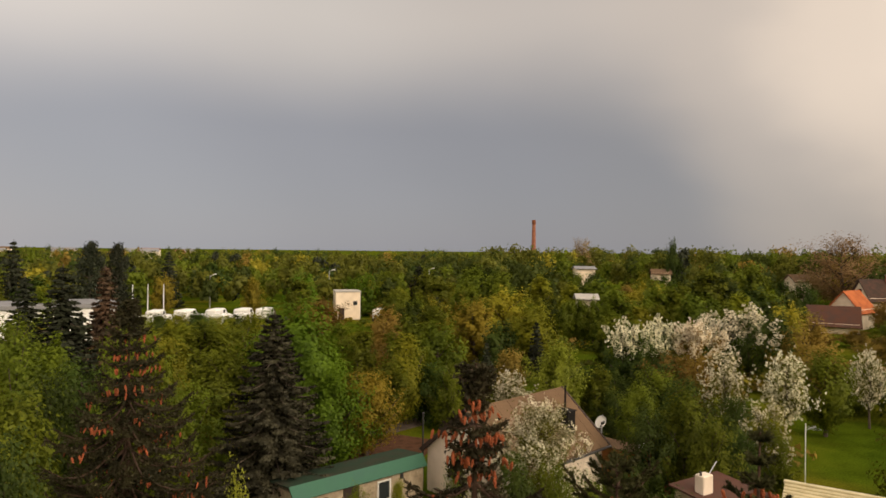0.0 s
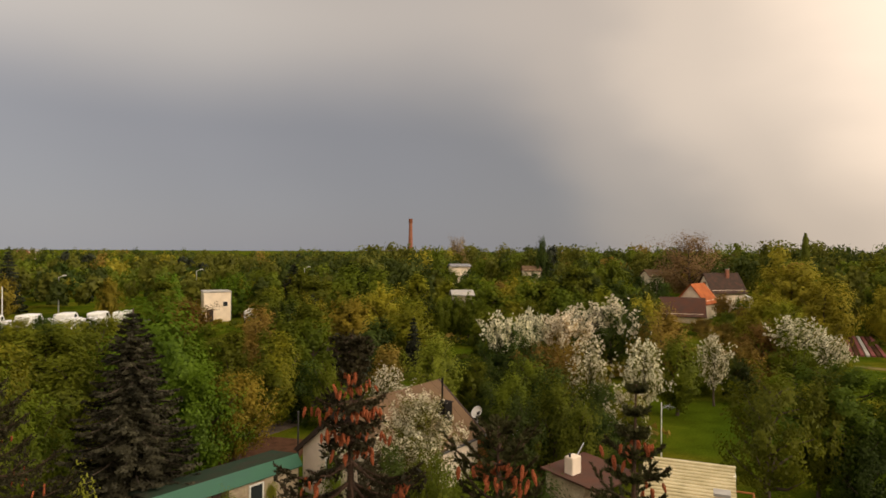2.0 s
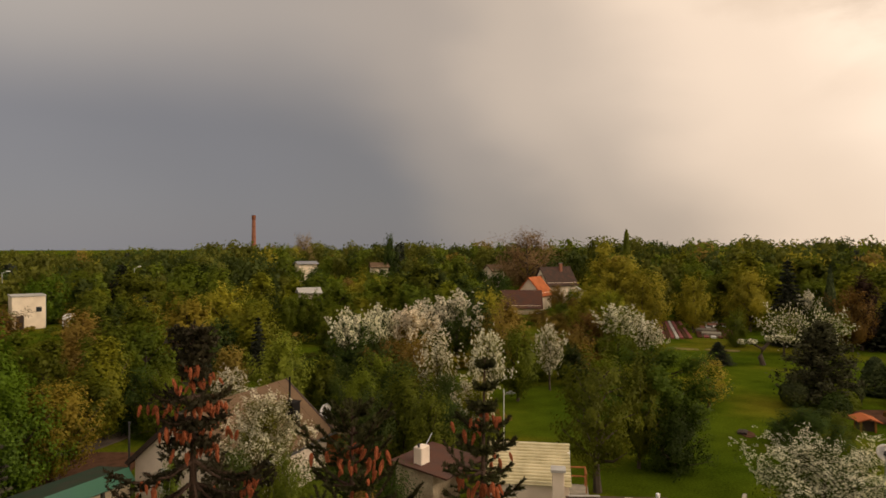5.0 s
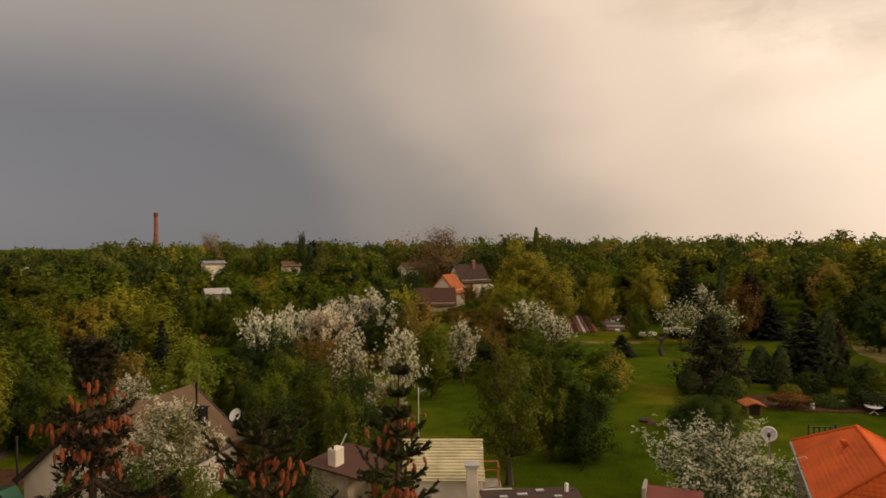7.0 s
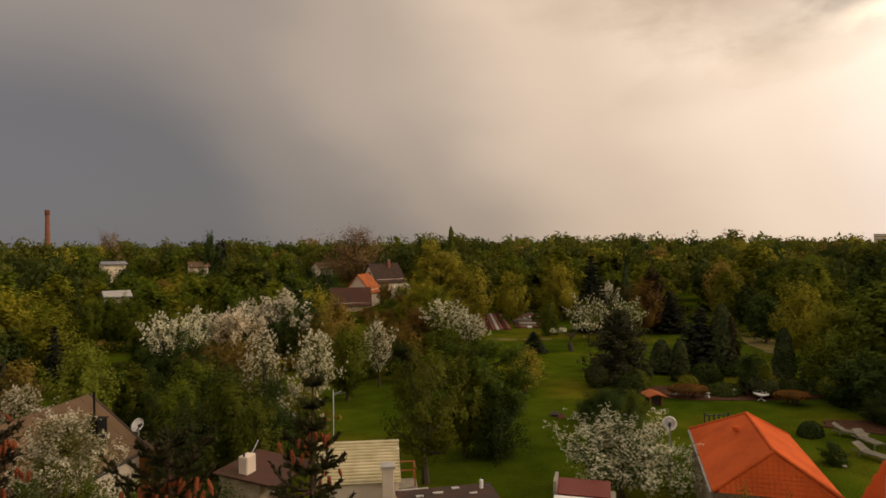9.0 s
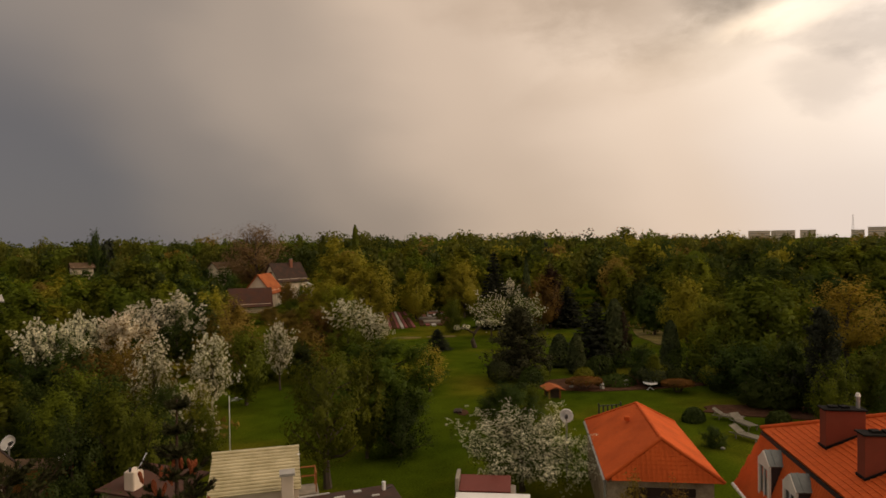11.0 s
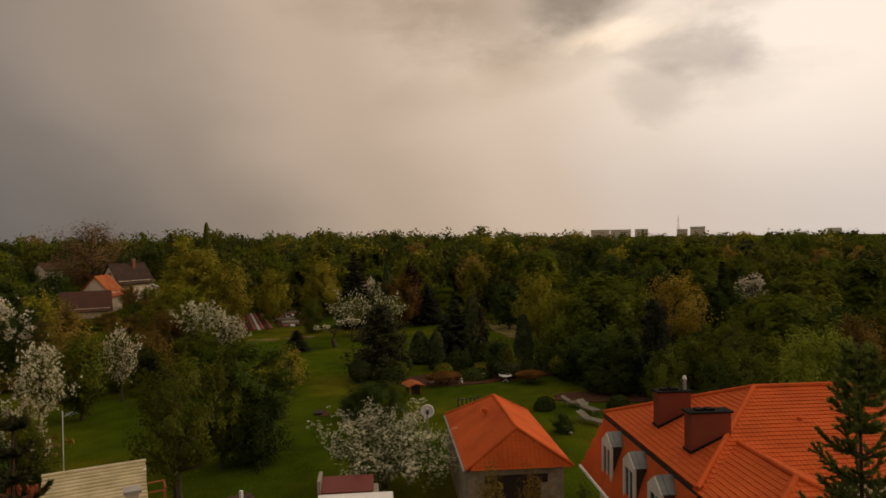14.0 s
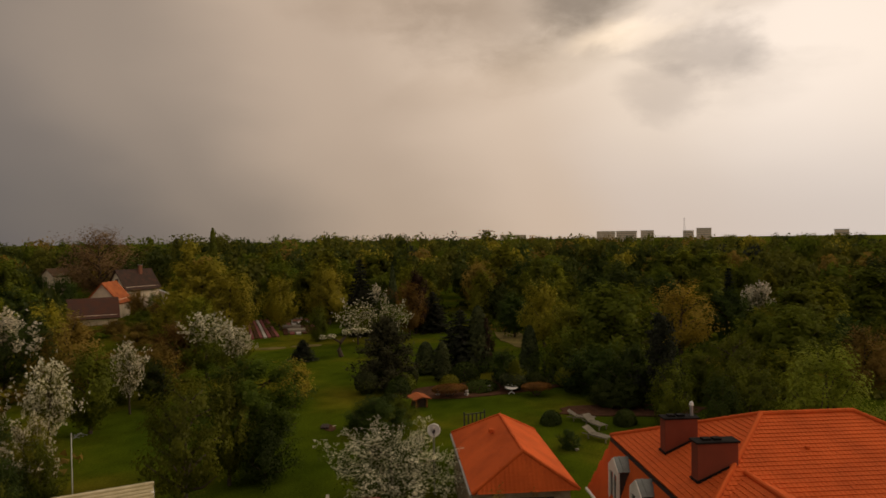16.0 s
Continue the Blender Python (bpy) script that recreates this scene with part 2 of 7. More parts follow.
BARK = material("bark", (0.10, 0.075, 0.055), 0.95, vary=0.4, scale=6, fine=30, bump=0.8)
BARK_RED = material("bark_red_brown", (0.075, 0.042, 0.027), 0.95, vary=0.4, scale=8, fine=40, bump=0.8)
WALL_CREAM = material("plaster_cream", (0.90, 0.76, 0.60), 0.9, vary=0.1, scale=0.8, fine=25, bump=0.2, second=(0.72, 0.59, 0.45), amount=0.6, spec=0.1)
WALL_WHITE = material("plaster_white", (0.82, 0.70, 0.58), 0.85, vary=0.08, scale=0.9, fine=30, bump=0.2, second=(0.64, 0.53, 0.42), amount=0.6)
ROOF_BROWN = material("roof_felt_brown", (0.150, 0.096, 0.058), 1.0, vary=0.2, scale=0.9, fine=30, bump=0.4, second=(0.108, 0.070, 0.044), spec=0.05)
ROOF_RUSSET = material("roof_felt_russet", (0.095, 0.040, 0.026), 1.0, vary=0.25, scale=1.0, fine=25, bump=0.4, second=(0.07, 0.04, 0.032))
ROOF_DARK = material("roof_felt_dark", (0.052, 0.034, 0.026), 0.95, vary=0.35, scale=1.4, fine=25, bump=0.5, second=(0.085, 0.042, 0.030))
ROOF_MAROON = material("roof_sheet_maroon", (0.19, 0.042, 0.030), 0.6, vary=0.2, scale=1.0, fine=20, bump=0.2)
ROOF_GREEN = material("roof_sheet_green", (0.024, 0.105, 0.062), 0.55, vary=0.25, scale=1.2, fine=20, bump=0.2, second=(0.025, 0.095, 0.065))
ROOF_GREY = material("roof_sheet_grey", (0.22, 0.22, 0.23), 0.6, vary=0.2, scale=1.0, fine=20, bump=0.2)
ROOF_PALE = material("roof_corrugated_cream", (0.66, 0.58, 0.38), 0.75, vary=0.2, scale=1.4, fine=18, bump=0.3, second=(0.42, 0.36, 0.20), amount=0.7)
TILE = material("roof_tile_orange", (0.66, 0.122, 0.032), 0.85, vary=0.16, scale=0.7, fine=14, bump=0.25, second=(0.50, 0.090, 0.024), obj=0.12, spec=0.08)
TILE_WORN = material("roof_tile_faded", (0.46, 0.135, 0.050), 0.9, vary=0.25, scale=0.8, fine=10, bump=0.4, second=(0.30, 0.085, 0.035), spec=0.08)
TILE_BASE = material("roof_underlay_red", (0.34, 0.046, 0.010), 0.8, vary=0.2, scale=1.0, fine=14, bump=0.3)
CHIMNEY_RED = material("render_dark_red", (0.24, 0.055, 0.030), 0.8, vary=0.15, scale=1.2, fine=20, bump=0.25)
CHIMNEY_BLACK = material("render_sooty_black", (0.016, 0.014, 0.013), 0.95, vary=0.3, scale=2, fine=20, bump=0.3, spec=0.1)
WOOD_DARK = material("wood_dark", (0.05, 0.032, 0.024), 0.8, vary=0.3, scale=2, fine=20, bump=0.4)
WOOD_ORANGE = material("wood_orange", (0.34, 0.12, 0.035), 0.75, vary=0.25, scale=3, fine=25, bump=0.3)
WOOD_GREY = material("wood_weathered", (0.34, 0.30, 0.24), 0.85, vary=0.3, scale=3, fine=25, bump=0.4)
METAL_DARK = material("metal_dark", (0.035, 0.033, 0.033), 0.55, vary=0.2, scale=3, fine=20, bump=0.1, spec=0.5)
METAL_GREY = material("metal_grey", (0.45, 0.45, 0.45), 0.45, 0.6, vary=0.15, scale=3, fine=20, bump=0.1)
METAL_WHITE = material("metal_white", (0.86, 0.85, 0.82), 0.4, vary=0.08, scale=2, fine=20, bump=0.05, spec=0.5)
ZINC = material("zinc_sheet", (0.20, 0.215, 0.205), 0.45, 0.5, vary=0.25, scale=2.5, fine=12, bump=0.2)
RUST = material("rusty_iron", (0.22, 0.075, 0.035), 0.9, vary=0.4, scale=4, fine=30, bump=0.5)
CONCRETE = material("concrete", (0.42, 0.40, 0.37), 0.9, vary=0.25, scale=1.5, fine=20, bump=0.4)
SOIL = material("soil", (0.098, 0.048, 0.028), 1.0, vary=0.4, scale=2, fine=18, bump=0.8, spec=0.05)
GRAVEL = material("gravel", (0.115, 0.085, 0.065), 0.95, vary=0.4, scale=1.0, fine=14, bump=0.9, second=(0.07, 0.055, 0.04))
BRICK = material("brick_red", (0.32, 0.125, 0.075), 0.85, vary=0.3, scale=2, fine=16, bump=0.4)
CONE = material("spruce_cone", (0.35, 0.096, 0.042), 0.85, vary=0.35, scale=14, fine=90, bump=0.6, obj=0.4, spec=0.1)
GLASS_DARK = material("window_glass", (0.03, 0.035, 0.04), 0.08, vary=0.1, scale=1, fine=4, bump=0.02, spec=0.8)
FLOWER = material("flowers_mixed", (0.30, 0.075, 0.075), 0.9, vary=0.6, scale=3.5, fine=9, bump=0.5, second=(0.10, 0.06, 0.045), amount=0.8)
STONE = material("stone_pale", (0.52, 0.50, 0.46), 0.85, vary=0.25, scale=2, fine=16, bump=0.4)
ASPHALT = material("asphalt_worn", (0.085, 0.078, 0.062), 0.95, vary=0.3, scale=0.4, fine=14, bump=0.5, second=(0.055, 0.055, 0.035))
# stained plaster; on the green-roofed shed its dark tone stands in for shade
RUBBLE = material("wall_stained_and_shade_toned", (0.48, 0.39, 0.28), 0.95, vary=0.5, scale=2.2, fine=12, bump=0.8, second=(0.22, 0.16, 0.105), amount=0.8, spec=0.1)
STRAW = material("dry_grass", (0.190, 0.150, 0.055), 1.0, vary=0.4, scale=0.8, fine=14, bump=0.6, second=(0.09, 0.085, 0.025), spec=0.05)
FELT_GREEN = material("roof_felt_green_black", (0.022, 0.042, 0.026), 0.95, vary=0.3, scale=1.2, fine=20, bump=0.4, second=(0.04, 0.038, 0.026), spec=0.1)
WALL_TRIM = material("render_cream_trim", (0.82, 0.76, 0.66), 0.8, vary=0.1, scale=2, fine=20, bump=0.2, spec=0.2)
WOOD_PALE = material("wood_pale_painted", (0.25, 0.225, 0.175), 0.8, vary=0.3, scale=4, fine=25, bump=0.3, spec=0.15)

# ---- building helpers ----
def finish(name, bm, mat, parent=None, label="", smooth=False):
    me = bpy.data.meshes.new(name)
    bmesh.ops.recalc_face_normals(bm, faces=bm.faces[:])
    bm.to_mesh(me)
    bm.free()
    for m in mat if isinstance(mat, (list, tuple)) else (mat,):
        me.materials.append(m)
    if smooth:
        me.polygons.foreach_set("use_smooth", [True] * len(me.polygons))
    ob = new(name, me)
    if parent is not None:
        ob.parent = parent
    if label:
        tagged(ob, label)
    return ob


def part(name, bm, mat, parent, label="", smooth=False):
    return finish(name, bm, mat, parent, label, smooth)


def thing(name, x, y, z, turn, label, category, group=""):
    """An Empty at the base of a thing, turned by degrees about the vertical."""
    ob = new(name)
    ob.matrix_basis = pose(x, y, z, 0, 0, turn)
    return tagged(ob, label, category, group)


def quads(name, V, mat, parent=None, label="", index=None):
    """One mesh of separate small faces from an array n x corners x 3."""
    n, c = V.shape[:2]
    me = bpy.data.meshes.new(name)
    me.vertices.add(c * n)
    me.vertices.foreach_set("co", np.ascontiguousarray(V, dtype=np.float32).ravel())
    me.loops.add(c * n)
    me.loops.foreach_set("vertex_index", np.arange(c * n, dtype=np.int32))
    me.polygons.add(n)
    me.polygons.foreach_set("loop_start", np.arange(0, c * n, c, dtype=np.int32))
    if index is not None:
        me.polygons.foreach_set("material_index", np.ascontiguousarray(index, dtype=np.int32))
    for m in mat if isinstance(mat, (list, tuple)) else (mat,):
        me.materials.append(m)
    me.update(calc_edges=True)
    me.validate()
    ob = new(name, me)
    if parent is not None:
        ob.parent = parent
    if label:
        tagged(ob, label)
    return ob


def box(bm, x0, x1, y0, y1, z0, z1, bevel=0.0):
    made = bmesh.ops.create_cube(bm, size=1.0, matrix=Matrix.Translation(((x0 + x1) / 2, (y0 + y1) / 2, (z0 + z1) / 2)) @ Matrix.Diagonal((abs(x1 - x0), abs(y1 - y0), abs(z1 - z0), 1)))
    if bevel:
        edges = {e for v in made["verts"] for e in v.link_edges}
        bmesh.ops.bevel(bm, geom=list(edges), offset=bevel, segments=1, affect="EDGES")
    return bm


def boxed(*a, bevel=0.0):
    return box(bmesh.new(), *a, bevel=bevel)


def tube(bm, pts, radii, sides=6, cap=True):
    """A tapered tube through the points."""
    rings = []
    for i, p in enumerate(pts):
        p = Vector(p)
        d = (Vector(pts[min(i + 1, len(pts) - 1)]) - Vector(pts[max(i - 1, 0)])).normalized()
        a = d.orthogonal().normalized() if abs(d.z) > 0.9 else d.cross(Vector((0, 0, 1))).normalized()
        b = d.cross(a)
        rings.append([bm.verts.new(p + float(radii[i]) * (math.cos(k) * a + math.sin(k) * b)) for k in np.linspace(0, 2 * math.pi, sides, endpoint=False)])
    for r0, r1 in zip(rings, rings[1:]):
        for k in range(sides):
            bm.faces.new((r0[k], r0[(k + 1) % sides], r1[(k + 1) % sides], r1[k]))
    if cap:
        bm.faces.new(rings[0])
        bm.faces.new(rings[-1])
    return bm


def rod(p, q, r, r2=None, sides=8):
    return tube(bmesh.new(), [p, q], [r, r if r2 is None else r2], sides)


def slab(bm, pts, thick, down=True):
    """A plate over a planar polygon, thickened along its normal (away from up)."""
    n = (Vector(pts[1]) - Vector(pts[0])).cross(Vector(pts[-1]) - Vector(pts[0])).normalized()
    if n.z < 0:
        n = -n
    top = [bm.verts.new(p) for p in pts]
    bot = [bm.verts.new(Vector(p) - n * thick) for p in pts]
    bm.faces.new(top)
    bm.faces.new(bot[::-1])
    for i in range(len(pts)):
        j = (i + 1) % len(pts)
        bm.faces.new((top[i], bot[i], bot[j], top[j]))
    return bm


def prism(bm, outline, z0, z1):
    """An upright prism over an outline; z1 is a height or a list of heights."""
    top = z1 if isinstance(z1, (list, tuple)) else [z1] * len(outline)
    lo = [bm.verts.new((x, y, z0)) for x, y in outline]
    hi = [bm.verts.new((x, y, z)) for (x, y), z in zip(outline, top)]
    bm.faces.new(lo[::-1])
    bm.faces.new(hi)
    for i in range(len(outline)):
        j = (i + 1) % len(outline)
        bm.faces.new((lo[i], lo[j], hi[j], hi[i]))
    return bm


def inside(poly, u, v):
    hit = False
    for (x0, y0), (x1, y1) in zip(poly, poly[1:] + poly[:1]):
        if (y0 > v) != (y1 > v) and u < (x1 - x0) * (v - y0) / (y1 - y0) + x0:
            hit = not hit
    return hit

# ---- plants ----
def diamonds(P, size, rng, normal=None, loose=0.9, long=1.5, corners=4):
    """Leaf-shaped faces at the points P, facing roughly along normal."""
    n = len(P)
    q = rng.normal(size=(n, 3))
    q /= np.linalg.norm(q, axis=1, keepdims=True)
    if normal is not None:
        q = normal + loose * q
        q /= np.linalg.norm(q, axis=1, keepdims=True) + 1e-9
    a = np.cross(q, rng.normal(size=(n, 3)))
    a /= np.linalg.norm(a, axis=1, keepdims=True) + 1e-9
    b = np.cross(q, a)
    s = size * rng.uniform(0.6, 1.35, (n, 1)) / 2
    bend = q * s * rng.uniform(-0.5, 0.5, (n, 1))
    if corners == 3:
        return np.stack([P + a * s * long * 1.2 + bend, P - a * s * long * 0.6 + b * s * 1.1, P - a * s * long * 0.6 - b * s * 1.1 + bend], 1)
    return np.stack([P + a * s * long + bend, P + b * s, P - a * s * long + bend, P - b * s], 1)


def crown_points(rng, n, blobs, shell=0.55, stray=1.07):
    """Points in and on many overlapping lumps: rows of x, y, z, radius, flatness. Returns the points and outward directions."""
    w = blobs[:, 3] ** 2
    k = rng.choice(len(blobs), n, p=w / w.sum())
    d = rng.normal(size=(n, 3))
    d /= np.linalg.norm(d, axis=1, keepdims=True)
    r = blobs[k, 3] * (shell + (1 - shell) * rng.random(n)) * rng.choice([1.0, 1.0, 1.0, stray], n)
    P = blobs[k, :3] + d * (r * np.ones(n))[:, None] * np.stack([np.ones(n), np.ones(n), blobs[k, 4]], 1)
    return P, d


FORMS = {  # height of the crown's middle, half height, half width, boughs, size of the tufts, bare foot, how steeply boughs rise, how far it narrows upwards
    "round": (0.55, 0.43, 0.37, 44, 0.19, 0.10, 0.8, 0.35),
    "tall": (0.53, 0.46, 0.23, 44, 0.22, 0.06, 1.5, 0.75),
    "bushy": (0.46, 0.50, 0.45, 50, 0.17, 0.0, 1.0, 0.45),
    "dome": (0.62, 0.36, 0.62, 60, 0.12, 0.22, 0.5, 0.1),
    "umbrella": (0.70, 0.27, 0.80, 44, 0.11, 0.35, 0.25, 0.1),
    "spread": (0.58, 0.40, 0.42, 46, 0.14, 0.12, 0.8, 0.2),
    "head": (0.70, 0.29, 0.42, 46, 0.15, 0.35, 0.6, 0.1),
    "orb": (0.64, 0.36, 0.32, 60, 0.15, 0.28, 0.5, 1.1),
    "old": (0.60, 0.38, 0.40, 40, 0.14, 0.20, 0.3, 0.1),
}


def crown_frame(rng, form):
    """Boughs (foot and tip) and the tufts of twigs along them: rows of x, y, z, size and direction."""
    mid, half, wide, count, size, bare, steep, egg = FORMS[form]
    p1, p2 = rng.uniform(0, 6.283, 2)
    rows, boughs = [], []
    for i in range(count):
        h = min(0.98, -0.92 + 1.9 * ((i + rng.random()) / count) ** 0.9)
        a = 2.399 * i + rng.normal() * 0.35
        env = max(0.12, math.sqrt(1 - h * h) * (1 - egg * 0.5 * (h + 1) / 2))
        wob = 1 + 0.22 * math.sin(2 * a + p1 + 1.5 * h) + 0.16 * math.sin(3 * a + p2 - 2 * h)
        r = wide * env * wob * rng.uniform(0.72, 1.12)
        tip = np.array([r * math.cos(a), r * math.sin(a), mid + half * h * rng.uniform(0.9, 1.06)])
        foot = np.array([0, 0, min(0.8, max(0.10 + bare * 0.6, tip[2] - steep * r - 0.06))])
        boughs.append((foot, tip))
        d = (tip - foot) / np.linalg.norm(tip - foot)
        for s in [1.0] + list(rng.uniform(0.35, 1.0, 3)):
            c = foot + (tip - foot) * s + rng.normal(size=3) * 0.11 * wide * s
            w = d + np.array([0, 0, 0.45 * steep]) + rng.normal(size=3) * 0.3
            rows.append((*c, size * wide * rng.uniform(0.55, 1.15) * (1.2 - 0.4 * s), *(w / np.linalg.norm(w))))
    return np.array(rows), boughs


def tuft_points(rng, n, rows, stretch=1.8):
    """Points strewn in the tufts, drawn out along their twigs; the points and which way each lies from its tuft's middle."""
    w = rows[:, 3] ** 1.7
    k = rng.choice(len(rows), n, p=w / w.sum())
    g = np.clip(rng.normal(size=(n, 3)), -2.0, 2.0) * 0.62
    along = (g * rows[k, 4:7]).sum(1, keepdims=True) * rows[k, 4:7] * (stretch - 1)
    return rows[k, :3] + (g + along) * rows[k, 3:4], g / (np.linalg.norm(g, axis=1, keepdims=True) + 1e-6)


def limbs(rng, boughs, top, stem):
    """Trunk and limbs out into the crown, in units of the tree's height."""
    bm = bmesh.new()
    lean = rng.normal(size=2) * 0.012
    tube(bm, [(lean[0] * math.sin(z * 7), lean[1] * math.sin(z * 6), z) for z in (0, 0.12, 0.3, 0.5, top)], [stem * 1.3, stem, stem * 0.8, stem * 0.5, stem * 0.15], 7)
    for s, e in boughs[:: max(1, len(boughs) // 16)]:
        m = (s + e) / 2 + rng.normal(size=3) * 0.015
        tube(bm, [tuple(s), tuple(m), tuple(e)], [stem * 0.42, stem * 0.28, stem * 0.08], 4, False)
    return bm


def leaf_tree(name, form, hue, seed, count, leaf, petals=0, petal_hue="white", petal=0.014, stem=0.022, crest=0.0):
    """A broad-leaved tree of height 1: trunk with limbs, a crown of leaves, and blossom if it flowers (crest: on the boughs above that height)."""
    rng = np.random.default_rng(seed)
    root = new(name)
    rows, boughs = crown_frame(rng, form)
    mid, half, wide = FORMS[form][:3]
    P, d = tuft_points(rng, count, rows)
    fit = np.array([wide / np.quantile(np.hypot(P[:, 0], P[:, 1]), 0.965)] * 2 + [0.985 / np.quantile(P[:, 2], 0.994)])
    rows[:, :3] *= fit
    P *= fit
    part("trunk", limbs(rng, [(f * fit, t * fit) for f, t in boughs], 0.82, stem), BARK, root)
    keep = P[:, 2] > 0.02
    whole = (P - (0, 0, mid)) * (1 / wide, 1 / wide, 1 / half)
    up = 0.28 * d + 0.7 * whole + (0, 0, 0.38)
    quads("crown", diamonds(P[keep], leaf, rng, up[keep], 0.36, 1.5, 3), LEAF[hue], root)
    if petals:
        bloom = rows[(rows[:, 2] > crest) & (rng.random(len(rows)) < 0.75)]
        sprays, td = tuft_points(rng, petals // 9, bloom, 2.0)
        k = rng.integers(len(sprays), size=petals)
        P = sprays[k] + rng.normal(size=(petals, 3)) * 0.0085
        quads("blossom", diamonds(P, petal, rng, td[k] * 0.6 + (0, 0, 0.5), 0.8, 1.1, 3), LEAF[petal_hue], root, "blossom in small clusters along the twigs")
    return root


def spruce_shape(rng, levels, droop, width, hue, name, leaf=0.016, thin=1.0, power=0.85, corners=4):
    """A spruce of height 1: whorls of drooping boughs, each a fan of needle sprays."""
    root = new(name)
    bm = bmesh.new()
    tube(bm, [(0, 0, 0), (0, 0, 0.5), (0, 0, 1.0)], [0.018, 0.011, 0.002], 7)
    pts, nor = [], []
    for i in range(levels):
        f = (i + 0.5) / levels
        z = 0.06 + 0.92 * f
        reach = width * (1 - f) ** power + 0.012
        n = int(7 + 4 * (1 - f))
        start = rng.uniform(0, 6.28)
        for k in range(n):
            a = start + 6.283 * k / n + rng.normal() * 0.15
            r = reach * rng.uniform(0.72, 1.12)
            steps = max(6, int(34 * thin * (r / width) ** 0.8) + 5)
            s = np.sort(rng.uniform(0.12, 1.0, steps))
            lift = 0.25 * r * (f > 0.75)
            bz = z - droop * r * np.sin(s * 1.7) + 0.10 * r * s**3 + lift * s
            side = rng.normal(size=steps) * 0.13 * r * (1.15 - s)
            pts.append(np.stack([np.cos(a) * r * s - np.sin(a) * side, np.sin(a) * r * s + np.cos(a) * side, bz - abs(side) * 0.5], 1))
            nor.append(np.tile((np.cos(a) * 0.5, np.sin(a) * 0.5, 0.8), (steps, 1)))
            if k % 2 == 0:
                tube(bm, [(0, 0, z), (np.cos(a) * r * 0.5, np.sin(a) * r * 0.5, z - droop * r * 0.7), (np.cos(a) * r * 0.9, np.sin(a) * r * 0.9, z - droop * r * 0.9)], [0.004, 0.003, 0.001], 4, False)
    part("trunk", bm, BARK, root)
    P, nrm = np.concatenate(pts), np.concatenate(nor)
    quads("crown", diamonds(P, leaf * 1.5, rng, nrm, 0.8, 1.9, corners), LEAF[hue], root)
    return root


def column(rng, hue, name, width, cone, count):
    """A clipped or columnar evergreen of height 1."""
    root = new(name)
    part("trunk", rod((0, 0, 0), (0, 0, 0.6), 0.02, 0.01, 6), BARK, root)
    z = rng.random(count) ** 0.8
    r = width * np.where(z < 0.12, z / 0.12 * 0.4 + 0.6, 1) * np.clip((1 - z) ** cone, 0, 1) * rng.uniform(0.75, 1.06, count)
    a = rng.uniform(0, 6.283, count)
    P = np.stack([np.cos(a) * r, np.sin(a) * r, 0.02 + z * 0.97], 1)
    quads("crown", diamonds(P, 0.045, rng, np.stack([np.cos(a), np.sin(a), 0.5 + 0 * a], 1), 0.6, 1.6), LEAF[hue], root)
    return root


def ball(rng, hue, name, count, flat=0.85, leaf=0.07):
    """A clipped round shrub, 1 high."""
    root = new(name)
    part("trunk", rod((0, 0, 0), (0, 0, 0.5), 0.03, 0.02, 6), BARK, root)
    d = rng.normal(size=(count, 3))
    d /= np.linalg.norm(d, axis=1, keepdims=True)
    P = d * rng.uniform(0.86, 1.03, (count, 1)) * (0.5 / 1, 0.5, 0.5) + (0, 0, 0.5)
    quads("crown", diamonds(P, leaf, rng, d, 0.5, 1.3), LEAF[hue], root)
    return root


def pine_shape(rng, name, hue="spruce", count=42):
    """A pine of height 1: tiers of flat, uneven needle clumps."""
    root = new(name)
    bm = bmesh.new()
    tube(bm, [(0, 0, 0), (0.01, 0, 0.5), (0, 0.01, 0.96)], [0.022, 0.015, 0.004], 7)
    rows = []
    for i in range(count):
        f = (i + 0.5) / count
        z = 0.08 + 0.88 * f
        a = 2.399 * i + rng.normal() * 0.3
        reach = 0.40 * (1 - f) ** 0.62 * rng.uniform(0.6, 1.12)
        out = np.array([math.cos(a), math.sin(a), 0.12 + 0.35 * f])
        for s in (0.35, 0.6, 0.8, 1.0):
            p = out * reach * s + (0, 0, z) + rng.normal(size=3) * 0.012
            rows.append((*p, 0.055 * rng.uniform(0.7, 1.2) * (1.1 - 0.35 * f), *(out / np.linalg.norm(out))))
        tube(bm, [(0, 0, z - 0.03), tuple(out * reach * 0.9 + (0, 0, z - 0.01))], [0.007, 0.002], 4, False)
    part("trunk", bm, BARK, root)
    P, d = tuft_points(rng, 9000, np.array(rows), 1.7)
    quads("crown", diamonds(P, 0.019, rng, d * 0.6 + (0, 0, 0.6), 0.7, 2.2, 3), LEAF[hue], root)
    return root


